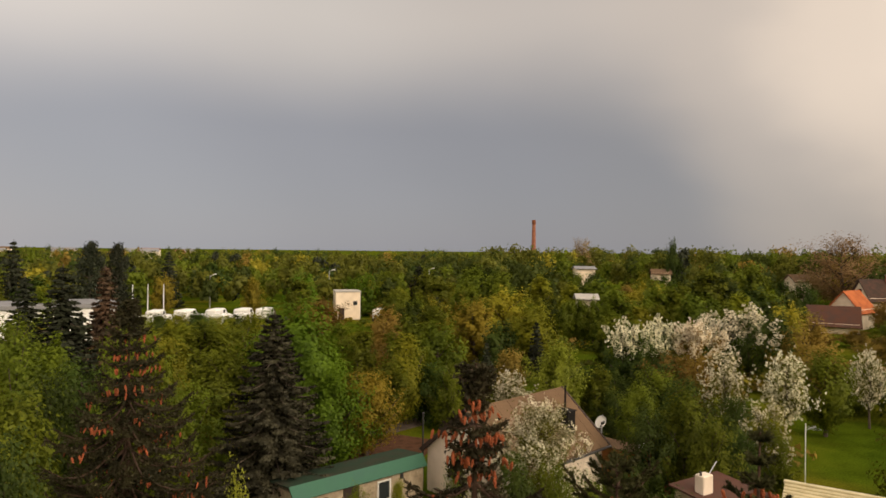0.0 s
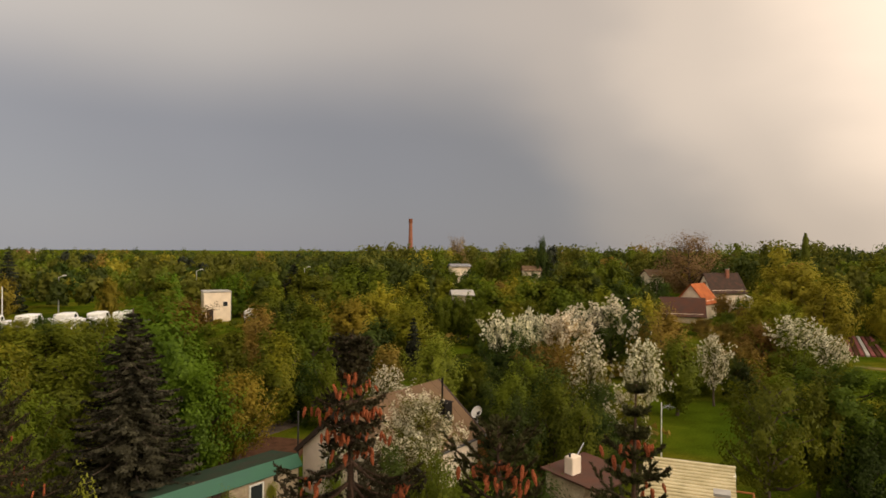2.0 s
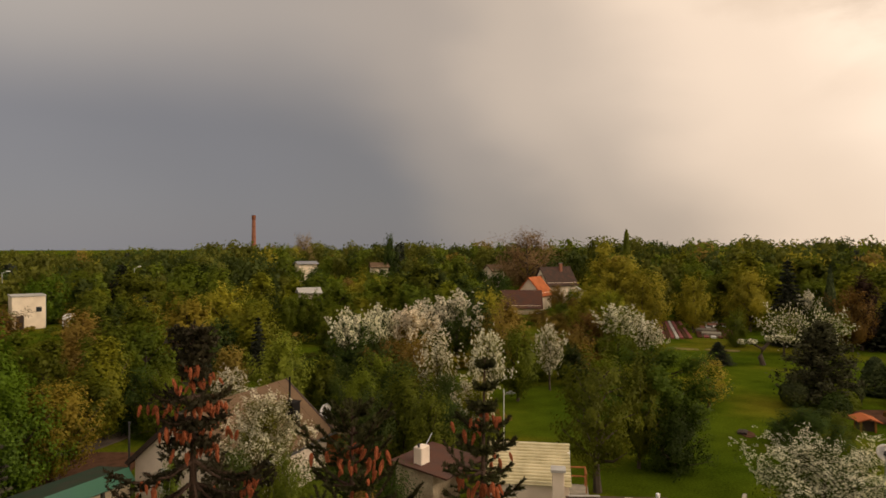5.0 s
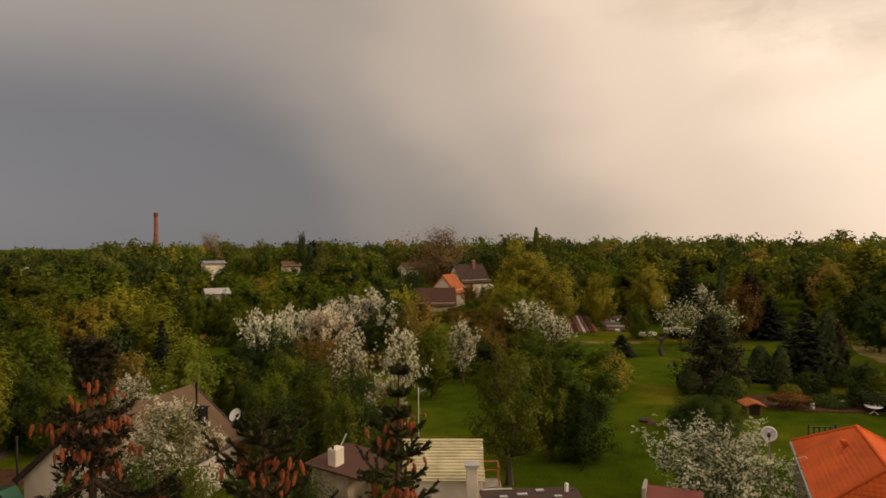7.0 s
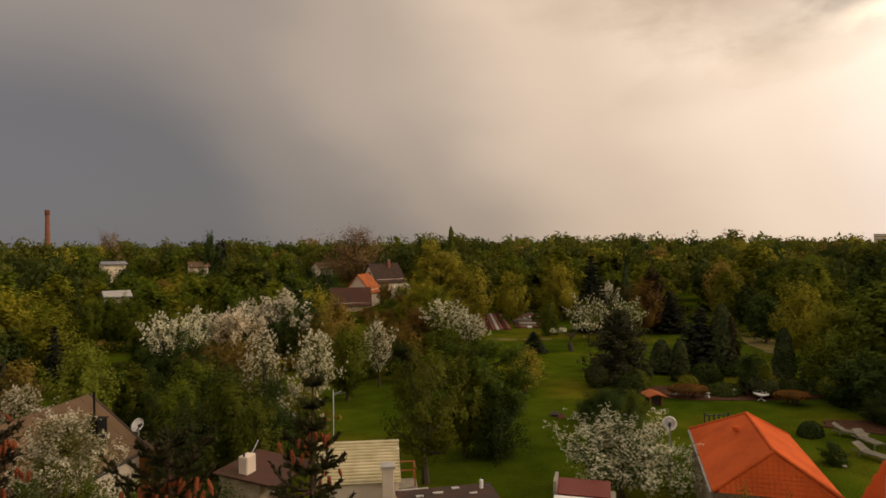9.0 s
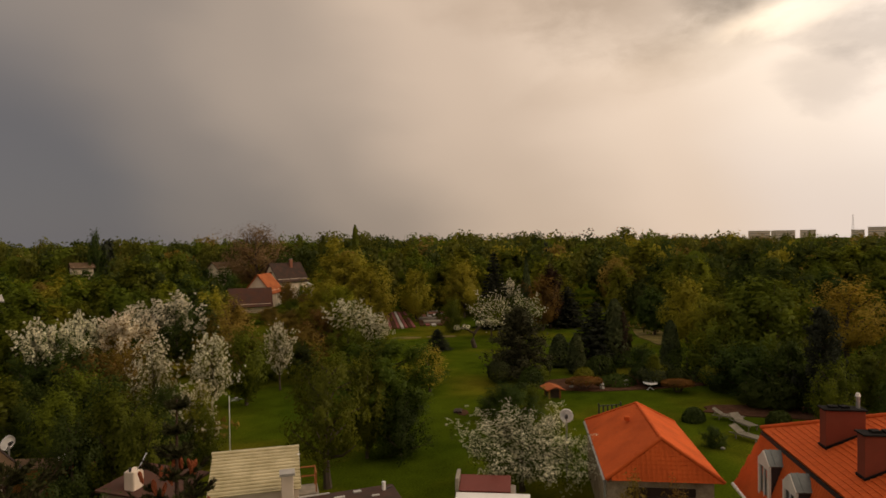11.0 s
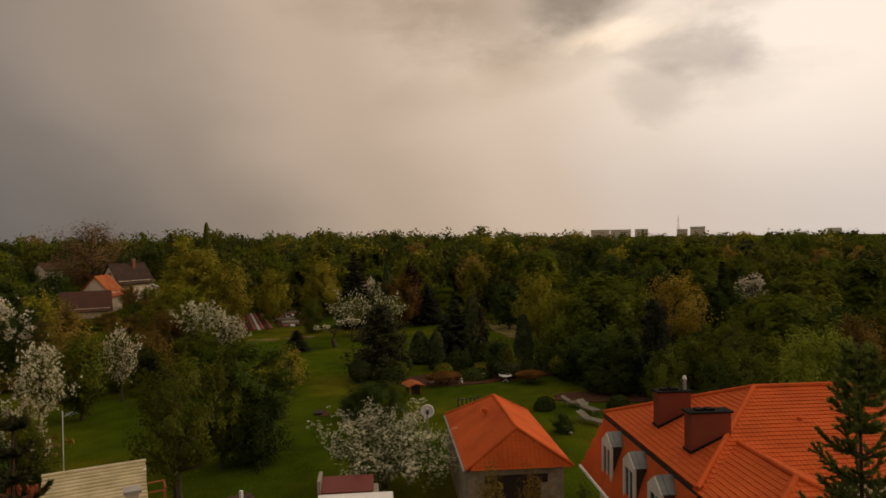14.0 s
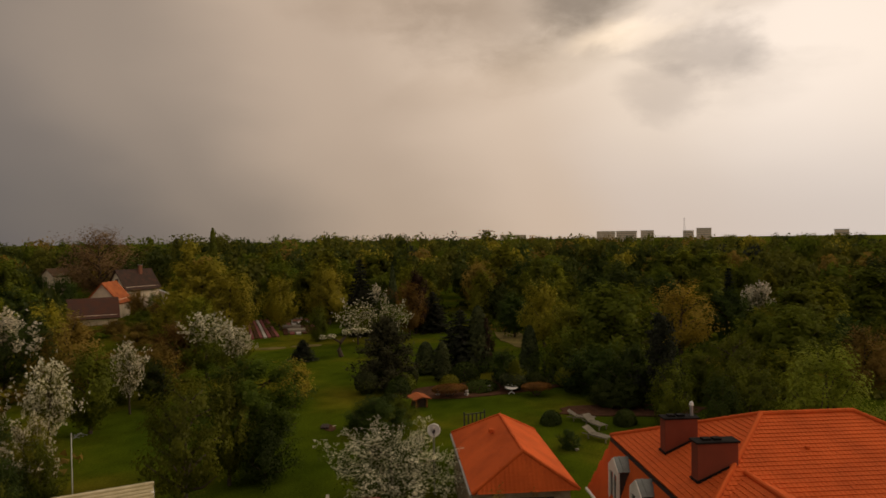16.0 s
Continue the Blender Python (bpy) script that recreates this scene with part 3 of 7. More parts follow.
R = np.random.default_rng
MAKERS = {
    "green0": lambda n: leaf_tree(n, "round", "green", 11, 7000, 0.026),
    "green1": lambda n: leaf_tree(n, "tall", "green", 12, 6500, 0.024),
    "green2": lambda n: leaf_tree(n, "bushy", "green", 13, 7000, 0.026),
    "dark0": lambda n: leaf_tree(n, "round", "dark", 21, 7000, 0.026),
    "dark1": lambda n: leaf_tree(n, "bushy", "dark", 22, 7000, 0.026),
    "lime0": lambda n: leaf_tree(n, "round", "lime", 31, 6800, 0.024),
    "lime1": lambda n: leaf_tree(n, "tall", "lime", 32, 7000, 0.023),
    "bright0": lambda n: leaf_tree(n, "round", "bright", 41, 15000, 0.0185),
    "bright1": lambda n: leaf_tree(n, "bushy", "bright", 42, 15000, 0.0185),
    "yellow0": lambda n: leaf_tree(n, "round", "yellow", 51, 8000, 0.024),
    "yellow1": lambda n: leaf_tree(n, "bushy", "yellow", 52, 8000, 0.024),
    "bronze0": lambda n: leaf_tree(n, "round", "bronze", 61, 7000, 0.023),
    "bronze1": lambda n: leaf_tree(n, "bushy", "bronze", 62, 7000, 0.023),
    "orange0": lambda n: leaf_tree(n, "round", "orange", 71, 6000, 0.018),
    "purple0": lambda n: leaf_tree(n, "tall", "purple", 75, 6000, 0.026),
    "twiggy0": lambda n: leaf_tree(n, "round", "twiggy", 76, 9000, 0.014),
    "sparse0": lambda n: leaf_tree(n, "old", "green", 77, 8500, 0.0165, stem=0.03),
    "white0": lambda n: leaf_tree(n, "spread", "dark", 81, 6000, 0.022, 9500, "white", 0.0165, crest=0.6),
    "white1": lambda n: leaf_tree(n, "head", "olive", 82, 4500, 0.018, 11000, "white", 0.0145),
    "white2": lambda n: leaf_tree(n, "spread", "olive", 83, 4500, 0.019, 9500, "white", 0.0135, crest=0.3),
    "pink0": lambda n: leaf_tree(n, "spread", "bronze", 85, 5000, 0.020, 12000, "pink", 0.0165, crest=0.55),
    "fresh0": lambda n: leaf_tree(n, "round", "fresh", 78, 10000, 0.019),
    "fresh1": lambda n: leaf_tree(n, "bushy", "fresh", 79, 11000, 0.019),
    "white4": lambda n: leaf_tree(n, "spread", "green", 87, 5500, 0.022, 5500, "white", crest=0.6),
    "white5": lambda n: leaf_tree(n, "orb", "olive", 90, 11000, 0.012, 24000, "white", 0.0084),
    "white7": lambda n: leaf_tree(n, "spread", "lime", 88, 6500, 0.019, 9500, "white", 0.0145),
    "white6": lambda n: leaf_tree(n, "umbrella", "green", 89, 3000, 0.024, 5500, "white", 0.017),
    "green8": lambda n: leaf_tree(n, "round", "green", 14, 4300, 0.036),
    "green9": lambda n: leaf_tree(n, "tall", "green", 15, 4000, 0.032),
    "dark8": lambda n: leaf_tree(n, "round", "dark", 24, 4300, 0.036),
    "lime8": lambda n: leaf_tree(n, "tall", "lime", 34, 4000, 0.032),
    "yellow8": lambda n: leaf_tree(n, "bushy", "yellow", 54, 4300, 0.034),
    "yellow9": lambda n: leaf_tree(n, "round", "yellow", 55, 4000, 0.034),
    "bronze8": lambda n: leaf_tree(n, "round", "bronze", 64, 4000, 0.033),
    "bright8": lambda n: leaf_tree(n, "bushy", "bright", 44, 4300, 0.035),
    "white8": lambda n: leaf_tree(n, "round", "green", 84, 2500, 0.033, 2400, "white", 0.028),
    "spruce8": lambda n: spruce_shape(R(98), 16, 0.5, 0.25, "spruce", n, 0.026, 0.5),
    "green3": lambda n: leaf_tree(n, "round", "green", 16, 11000, 0.0195),
    "green4": lambda n: leaf_tree(n, "bushy", "green", 17, 11000, 0.020),
    "dark3": lambda n: leaf_tree(n, "bushy", "dark", 18, 11000, 0.020),
    "lime3": lambda n: leaf_tree(n, "round", "lime", 19, 10000, 0.019),
    "lime4": lambda n: leaf_tree(n, "tall", "lime", 20, 9000, 0.018),
    "yellow3": lambda n: leaf_tree(n, "round", "yellow", 56, 10000, 0.019),
    "bright3": lambda n: leaf_tree(n, "old", "deep", 46, 20000, 0.0145),
    "white3": lambda n: leaf_tree(n, "dome", "dark", 86, 15000, 0.013, 38000, "white", 0.0082),
    "spruce0": lambda n: spruce_shape(R(91), 24, 0.55, 0.22, "spruce", n),
    "spruce1": lambda n: spruce_shape(R(92), 20, 0.45, 0.27, "spruce", n, 0.018),
    "pine2": lambda n: pine_shape(R(103), n, "pine", 64),
    "rust0": lambda n: spruce_shape(R(93), 24, 0.55, 0.21, "rust", n),
    "bluespruce0": lambda n: spruce_shape(R(94), 38, 0.34, 0.31, "blue", n, 0.0068, 6.5, 0.8, 3),
    "thuja0": lambda n: column(R(95), "thuja", n, 0.24, 0.45, 1800),
    "thuja1": lambda n: column(R(96), "thuja", n, 0.30, 0.9, 1600),
    "column0": lambda n: column(R(97), "green", n, 0.16, 0.35, 1500),
    "ball0": lambda n: ball(R(98), "thuja", n, 1500),
    "ball1": lambda n: ball(R(99), "lime", n, 1200),
    "ball2": lambda n: ball(R(100), "bronze", n, 1300),
    "pine0": lambda n: pine_shape(R(101), n),
    "pine1": lambda n: pine_shape(R(102), n, "spruce", 34),
}
WORDS = {
    "green": ("deciduous_tree", "broad-leaved tree in fresh mid-green leaf", "tree"),
    "dark": ("deciduous_tree", "dense tree with dark green leaves", "tree"),
    "lime": ("deciduous_tree", "tree with pale lime-green young leaves", "tree"),
    "bright": ("deciduous_tree", "full rounded tree in bright green leaf", "tree"),
    "yellow": ("willow_tree", "yellow-green willow just coming into leaf", "tree"),
    "bronze": ("deciduous_tree", "tree with thin bronze-brown young leaves", "tree"),
    "orange": ("deciduous_tree", "open tree with amber-yellow young leaves", "tree"),
    "purple": ("deciduous_tree", "slim tree with dark red-brown leaves", "tree"),
    "twiggy": ("deciduous_tree", "large tree almost bare, with grey-brown twigs", "tree"),
    "fresh": ("deciduous_tree", "rounded tree in bright fresh lime-green leaf", "tree"),
    "sparse": ("fruit_tree", "old fruit tree with sparse lime-green leaves on the lawn", "tree"),
    "white": ("blossoming_fruit_tree", "fruit tree covered in white blossom", "tree"),
    "pink": ("blossoming_fruit_tree", "fruit tree in pale pinkish-white blossom", "tree"),
    "spruce": ("spruce_tree", "dark spruce with drooping boughs", "conifer"),
    "rust": ("spruce_tree", "spruce with rusty brown cone-laden top", "conifer"),
    "bluespruce": ("spruce_tree", "broad blue-grey spruce with layered boughs", "conifer"),
    "thuja": ("thuja", "clipped dark green thuja in the garden", "conifer"),
    "column": ("poplar_tree", "slim columnar poplar rising above the wood", "tree"),
    "ball": ("shrub", "clipped round shrub in the garden", "shrub"),
    "pine": ("pine_tree", "dark bushy pine with tiers of needles", "conifer"),
}
FIRST = {}
PLACED = []
turns = np.random.default_rng(5)


def plant(kind, x, y, tall, wide=None, label="", z=0.0):
    """A tree of that kind and height, its crown about wide metres across."""
    base = kind.rstrip("0123456789")
    natural = {"white0": 0.88, "white2": 0.88, "white3": 1.25, "white4": 0.88, "white5": 0.64, "white7": 0.88, "white6": 1.55, "spruce8": 0.4, "pink0": 0.88, "white1": 0.88, "spruce0": 0.22, "spruce1": 0.29, "rust0": 0.22, "bluespruce0": 0.47, "thuja0": 0.48, "thuja1": 0.6, "column0": 0.32, "pine0": 0.8, "pine1": 0.8, "pine2": 0.8}.get(kind)
    if natural is None:
        natural = {"tall": 0.5}.get(kind, 0.52 if kind in ("green1", "lime1", "lime4", "purple0", "green9", "lime8") else 1.0 if base == "ball" else 0.86 if kind in ("green2", "dark1", "green4", "dark3", "bright1", "yellow1", "yellow8", "bright8", "bronze1", "fresh1") else 0.72)
    sx = tall if wide is None else wide / natural
    m = pose(x, y, z, 0, 0, turns.uniform(0, 360)) @ Matrix.Diagonal((sx, sx, tall, 1))
    name, text, category = WORDS[base]
    if kind not in FIRST:
        ob = MAKERS[kind](name)
        ob.matrix_basis = m
        FIRST[kind] = (ob, ob.scale.copy())
    else:
        src, s = FIRST[kind]
        ob = copy_thing(src, m @ Matrix.Diagonal((1 / s[0], 1 / s[1], 1 / s[2], 1)))
    tagged(ob, label or text, category, category + "s of the place")
    PLACED.append((x, y, sx * natural / 2))
    return ob

# ---- the ground ----
def ground_material():
    m = bpy.data.materials.new("meadow")
    m.use_nodes = True
    nt = m.node_tree
    b = nt.nodes["Principled BSDF"]
    b.inputs["Roughness"].default_value, b.inputs["Specular IOR Level"].default_value = 1.0, 0.0
    geo = nt.nodes.new("ShaderNodeNewGeometry")

    def tex(scale, detail=5):
        n = nt.nodes.new("ShaderNodeTexNoise")
        nt.links.new(geo.outputs["Position"], n.inputs["Vector"])
        n.inputs["Scale"].default_value, n.inputs["Detail"].default_value = scale, detail
        return n.outputs[0]

    def ramp(f, stops):
        n = nt.nodes.new("ShaderNodeValToRGB")
        nt.links.new(f, n.inputs[0])
        while len(n.color_ramp.elements) < len(stops):
            n.color_ramp.elements.new(0.5)
        for e, (p, c) in zip(n.color_ramp.elements, stops):
            e.position, e.color = p, (*c, 1)
        return n.outputs[0]

    def mix(kind, f, a, c):
        n = nt.nodes.new("ShaderNodeMix")
        n.data_type, n.blend_type = "RGBA", kind
        if isinstance(f, float):
            n.inputs[0].default_value = f
        else:
            nt.links.new(f, n.inputs[0])
        nt.links.new(a, n.inputs[6])
        nt.links.new(c, n.inputs[7])
        return n.outputs[2]

    big = ramp(tex(0.09), [(0.34, (0.040, 0.069, 0.006)), (0.5, (0.064, 0.095, 0.008)), (0.66, (0.132, 0.128, 0.015))])
    mid = ramp(tex(0.55), [(0.3, (0.72, 0.74, 0.70)), (0.6, (1.1, 1.08, 1.0))])
    fine = ramp(tex(9.0, 6), [(0.3, (0.62, 0.64, 0.6)), (0.7, (1.25, 1.2, 1.15))])
    nt.links.new(mix("MULTIPLY", 1.0, mix("MULTIPLY", 1.0, big, mid), fine), b.inputs["Base Color"])
    bp = nt.nodes.new("ShaderNodeBump")
    bp.inputs["Strength"].default_value, bp.inputs["Distance"].default_value = 0.7, 0.08
    nt.links.new(tex(14.0, 5), bp.inputs["Height"])
    nt.links.new(bp.outputs[0], b.inputs["Normal"])
    return m


MEADOW = ground_material()
bm = bmesh.new()
rings = [0, 12, 25, 40, 60, 90, 140, 220, 400, 900, 2000, 4600]
loops = [[bm.verts.new((r * math.sin(a), r * math.cos(a), 0.0)) for a in np.linspace(0, 2 * math.pi, 48, endpoint=False)] for r in rings[1:]]
centre = bm.verts.new((0, 0, 0))
for k in range(48):
    bm.faces.new((centre, loops[0][k], loops[0][(k + 1) % 48]))
    for a, b2 in zip(loops, loops[1:]):
        bm.faces.new((a[k], b2[k], b2[(k + 1) % 48], a[(k + 1) % 48]))
tagged(finish("ground", bm, MEADOW), "mown lawn and rough meadow reaching to the horizon", "ground", kind="structure")


# ---- houses ----
def tile_mesh(w, h):
    """One pantile: a roll and a trough, with a thick lower edge."""
    xs = [(-0.5, 0.0), (-0.30, 0.008), (-0.10, 0.009), (0.10, 0.002), (0.32, -0.001), (0.5, 0.0)]
    bm = bmesh.new()
    lo = [bm.verts.new((x * w, -0.04, z + 0.037)) for x, z in xs]
    hi = [bm.verts.new((x * w, h + 0.03, z + 0.006)) for x, z in xs]
    ft = [bm.verts.new((x * w, -0.04, z + 0.002)) for x, z in xs]
    for i in range(len(xs) - 1):
        bm.faces.new((lo[i], lo[i + 1], hi[i + 1], hi[i]))
        bm.faces.new((ft[i], ft[i + 1], lo[i + 1], lo[i]))
    me = bpy.data.meshes.new("tile")
    bm.to_mesh(me)
    bm.free()
    me.materials.append(TILE)
    return me


def tiled_plane(parent, corners, w, h, mat_base, loose=0, base_name="roof_plane", thick=0.1):
    """A roof plane over the polygon (first edge along the eave), tiled row by row. loose: how many tiles are objects of their own."""
    base = part(base_name, slab(bmesh.new(), corners, thick), mat_base, parent)
    o = Vector(corners[0])
    u = (Vector(corners[1]) - o).normalized()
    n = u.cross(Vector(corners[-1]) - o).normalized()
    if n.z < 0:
        n = -n
    v = n.cross(u)
    if v.z < 0:
        v = -v
    poly = [((Vector(c) - o).dot(u), (Vector(c) - o).dot(v)) for c in corners]
    u0, u1, v1 = min(p[0] for p in poly), max(p[0] for p in poly), max(p[1] for p in poly)
    me = tile_mesh(w, h)
    spots = []
    rng = np.random.default_rng(int(abs(o.x * 100)))
    for j in range(int(v1 / h) + 1):
        for i in range(int((u1 - u0) / w) + 1):
            cu, cv = u0 + (i + 0.5) * w, j * h
            if inside(poly, cu, cv + h / 2):
                m = Matrix((u, v, n)).transposed().to_4x4()
                m.translation = o + u * cu + v * cv + n * (0.004 + rng.uniform(0, 0.006))
                spots.append(m @ pose(0, 0, 0, rng.normal() * 0.2, 0, rng.normal() * 0.4))
    for m in spots[:loose]:
        t = new("tile", me)
        t.parent = base
        t.matrix_basis = m
    if spots[loose:]:
        co = np.array([vv.co for vv in me.vertices])
        fc = [tuple(p.vertices) for p in me.polygons]
        V, F = [], []
        for m in spots[loose:]:
            mm = np.array(m)
            k = len(V) * len(co)
            V.append(co @ mm[:3, :3].T + mm[:3, 3])
            F += [tuple(i + k for i in f) for f in fc]
        rest = bpy.data.meshes.new("roof_tiling")
        rest.from_pydata(np.concatenate(V).tolist(), [], F)
        rest.materials.append(TILE)
        ob = tagged(new("roof_tiling", rest), "orange clay pantiles in rows", kind="stuff")
        ob.parent = base
    return base


def ridge_caps(parent, p, q, r=0.085, step=0.3, name="ridge_tile"):
    """Half-round caps along a ridge or hip, overlapping."""
    p, q = Vector(p), Vector(q)
    n = max(1, int((q - p).length / step))
    d = (q - p).normalized()
    bm = bmesh.new()
    for i in range(n):
        a, b2 = p + (q - p) * (i / n), p + (q - p) * ((i + 1) / n) + d * 0.05
        tube(bm, [tuple(a), tuple(b2)], [r * 1.08, r * 0.92], 8)
    return part(name, bm, TILE, parent, "row of half-round ridge tiles")


def window(parent, origin, u, v, w, h, depth=0.08, cross=True):
    """A glazed window set in a wall: frame, sill and panes. origin: its lower left corner; u along the wall, v outwards."""
    frame_bm = bmesh.new()
    m = Matrix((Vector(u), Vector(v), Vector((0, 0, 1)))).transposed().to_4x4()
    m.translation = Vector(origin)
    f = 0.07
    for a in ((0, f, 0, h), (w - f, w, 0, h), (f, w - f, 0, f), (f, w - f, h - f, h)) + (((w / 2 - f / 2, w / 2 + f / 2, f, h - f),) if cross else ()):
        box(frame_bm, a[0], a[1], -0.03, 0.05, a[2], a[3])
    bmesh.ops.transform(frame_bm, matrix=m, verts=frame_bm.verts[:])
    win = part("window", frame_bm, METAL_WHITE, parent, "white-framed window")
    for k in range(2 if cross else 1):
        x0 = f if k == 0 else w / 2 + f / 2
        x1 = (w / 2 - f / 2) if (cross and k == 0) else w - f
        g = boxed(x0, x1, 0.0, 0.015, f, h - f)
        bmesh.ops.transform(g, matrix=m, verts=g.verts[:])
        part("pane", g, GLASS_DARK, win)
    s = boxed(-0.06, w + 0.06, -0.02, 0.12, -0.05, -0.002)
    bmesh.ops.transform(s, matrix=m, verts=s.verts[:])
    part("sill", s, CONCRETE, win)
    return win


# the big house with the orange hipped roof, dormers and two chimneys
house = thing("house", 25.48, 3.61, 0, math.degrees(-0.915), "large house with orange pantile hipped roof, dormers and red chimneys", "house")
HR, HE, HW, HH = 6.48, 4.61, 4.08, 4.08   # ridge, upper eave, half width, run of the hip
HL_ = 3.45                                  # length of the ridge
part("wall", prism(bmesh.new(), [(-HH - 0.25, -HW - 0.2), (HL_ + HH, -HW - 0.2), (HL_ + HH, HW), (-HH - 0.25, HW)], 0, 2.6), WALL_CREAM, house)
part("attic_wall", prism(bmesh.new(), [(-HH + 0.35, -HW + 0.3), (HL_ + HH - 0.35, -HW + 0.3), (HL_ + HH - 0.35, HW - 0.3), (-HH + 0.35, HW - 0.3)], 2.601, HE - 0.2), WALL_CREAM, house)
# local axes: x along the ridge away from the hip end, y to the far side (the camera's side is negative y after the turn)
tiled_plane(house, [(-HH, HW, HE), (-HH, -HW, HE), (0, 0, HR)], 0.165, 0.185, TILE_BASE, 300, "hip_roof_plane")
tiled_plane(house, [(-HH, -HW, HE), (HL_ + HH, -HW, HE), (HL_, 0, HR), (0, 0, HR)], 0.165, 0.185, TILE_BASE, 300, "roof_plane")
part("roof_plane", slab(bmesh.new(), [(-HH, HW, HE), (HL_ + HH, HW, HE), (HL_, 0, HR), (0, 0, HR)], 0.1), TILE_BASE, house)
part("hip_roof_plane", slab(bmesh.new(), [(HL_ + HH, -HW, HE), (HL_ + HH, HW, HE), (HL_, 0, HR)], 0.1), TILE_BASE, house)
for a, b2 in (((0, 0, HR), (HL_, 0, HR)), ((0, 0, HR), (-HH, -HW, HE)), ((0, 0, HR), (-HH, HW, HE)), ((HL_, 0, HR), (HL_ + HH, -HW, HE)), ((HL_, 0, HR), (HL_ + HH, HW, HE))):
    ridge_caps(house, (a[0], a[1], a[2] + 0.04), (b2[0], b2[1], b2[2] + 0.04))
# steep lower roof under the hip end with its gutter
ML, MZ = 0.80, 2.25
tiled_plane(house, [(-HH - ML, HW + 0.7, MZ), (-HH - ML, -HW - 0.9, MZ), (-HH + 0.02, -HW + 0.05, HE - 0.12), (-HH + 0.02, HW - 0.05, HE - 0.12)], 0.165, 0.185, TILE_BASE, 0, "lower_roof_plane")
part("gutter", tube(bmesh.new(), [(-HH - ML - 0.07, -HW - 0.9, MZ - 0.08), (-HH - ML - 0.07, HW + 0.7, MZ - 0.08)], [0.075, 0.075], 8), METAL_WHITE, house, "pale grey metal gutter")
part("fascia", boxed(-HH - 0.06, -HH + 0.0, -HW, HW, HE - 0.22, HE - 0.08), WOOD_DARK, house)
for k, yy in enumerate((2.03, -0.28, -2.5)):
    fx = -HH - 0.58
    d = part("dormer", boxed(fx + 0.003, -HH + 0.3, yy - 0.50, yy - 0.43, 2.95, 4.02), METAL_DARK, house, "small gabled dormer with white front and zinc roof")
    part("cheek", boxed(fx + 0.003, -HH + 0.3, yy + 0.43, yy + 0.50, 2.95, 4.02), METAL_DARK, d)
    bm = bmesh.new()
    box(bm, fx - 0.08, fx, yy - 0.54, yy - 0.38, 2.7, 4.02)
    box(bm, fx - 0.08, fx, yy + 0.38, yy + 0.54, 2.7, 4.02)
    box(bm, fx - 0.08, fx, yy - 0.38, yy + 0.38, 3.84, 4.02)
    bm2 = [bm.verts.new(p) for p in ((fx - 0.08, yy - 0.54, 4.022), (fx - 0.08, yy + 0.54, 4.022), (fx - 0.08, yy, 4.42), (fx, yy - 0.54, 4.022), (fx, yy + 0.54, 4.022), (fx, yy, 4.42))]
    for f in ((0, 1, 2), (3, 5, 4), (0, 2, 5, 3), (1, 4, 5, 2), (0, 3, 4, 1)):
        bm.faces.new([bm2[i] for i in f])
    part("front", bm, WALL_TRIM, d)
    part("pane", boxed(fx - 0.03, fx - 0.01, yy - 0.42, yy + 0.42, 2.8, 3.88), GLASS_DARK, d)
    part("mullion", boxed(fx - 0.07, fx - 0.032, yy - 0.025, yy + 0.025, 2.8, 3.84), METAL_WHITE, d)
    for s in (-1, 1):
        bm = bmesh.new()
        slab(bm, [(fx - 0.04, yy, 4.45), (-HH + 0.75, yy, 4.45), (-HH + 0.75, yy + s * 0.56, 4.03), (fx - 0.04, yy + s * 0.56, 4.03)], 0.05)
        part("zinc_roof", bm, ZINC, d, "grey zinc dormer roof slope")
        for q in (0.15, 0.55, 0.95):
            bm = bmesh.new()
            slab(bm, [(fx + q, yy, 4.475), (fx + q + 0.04, yy, 4.475), (fx + q + 0.04, yy + s * 0.56, 4.055), (fx + q, yy + s * 0.56, 4.055)], 0.03)
            part("seam", bm, ZINC, d)
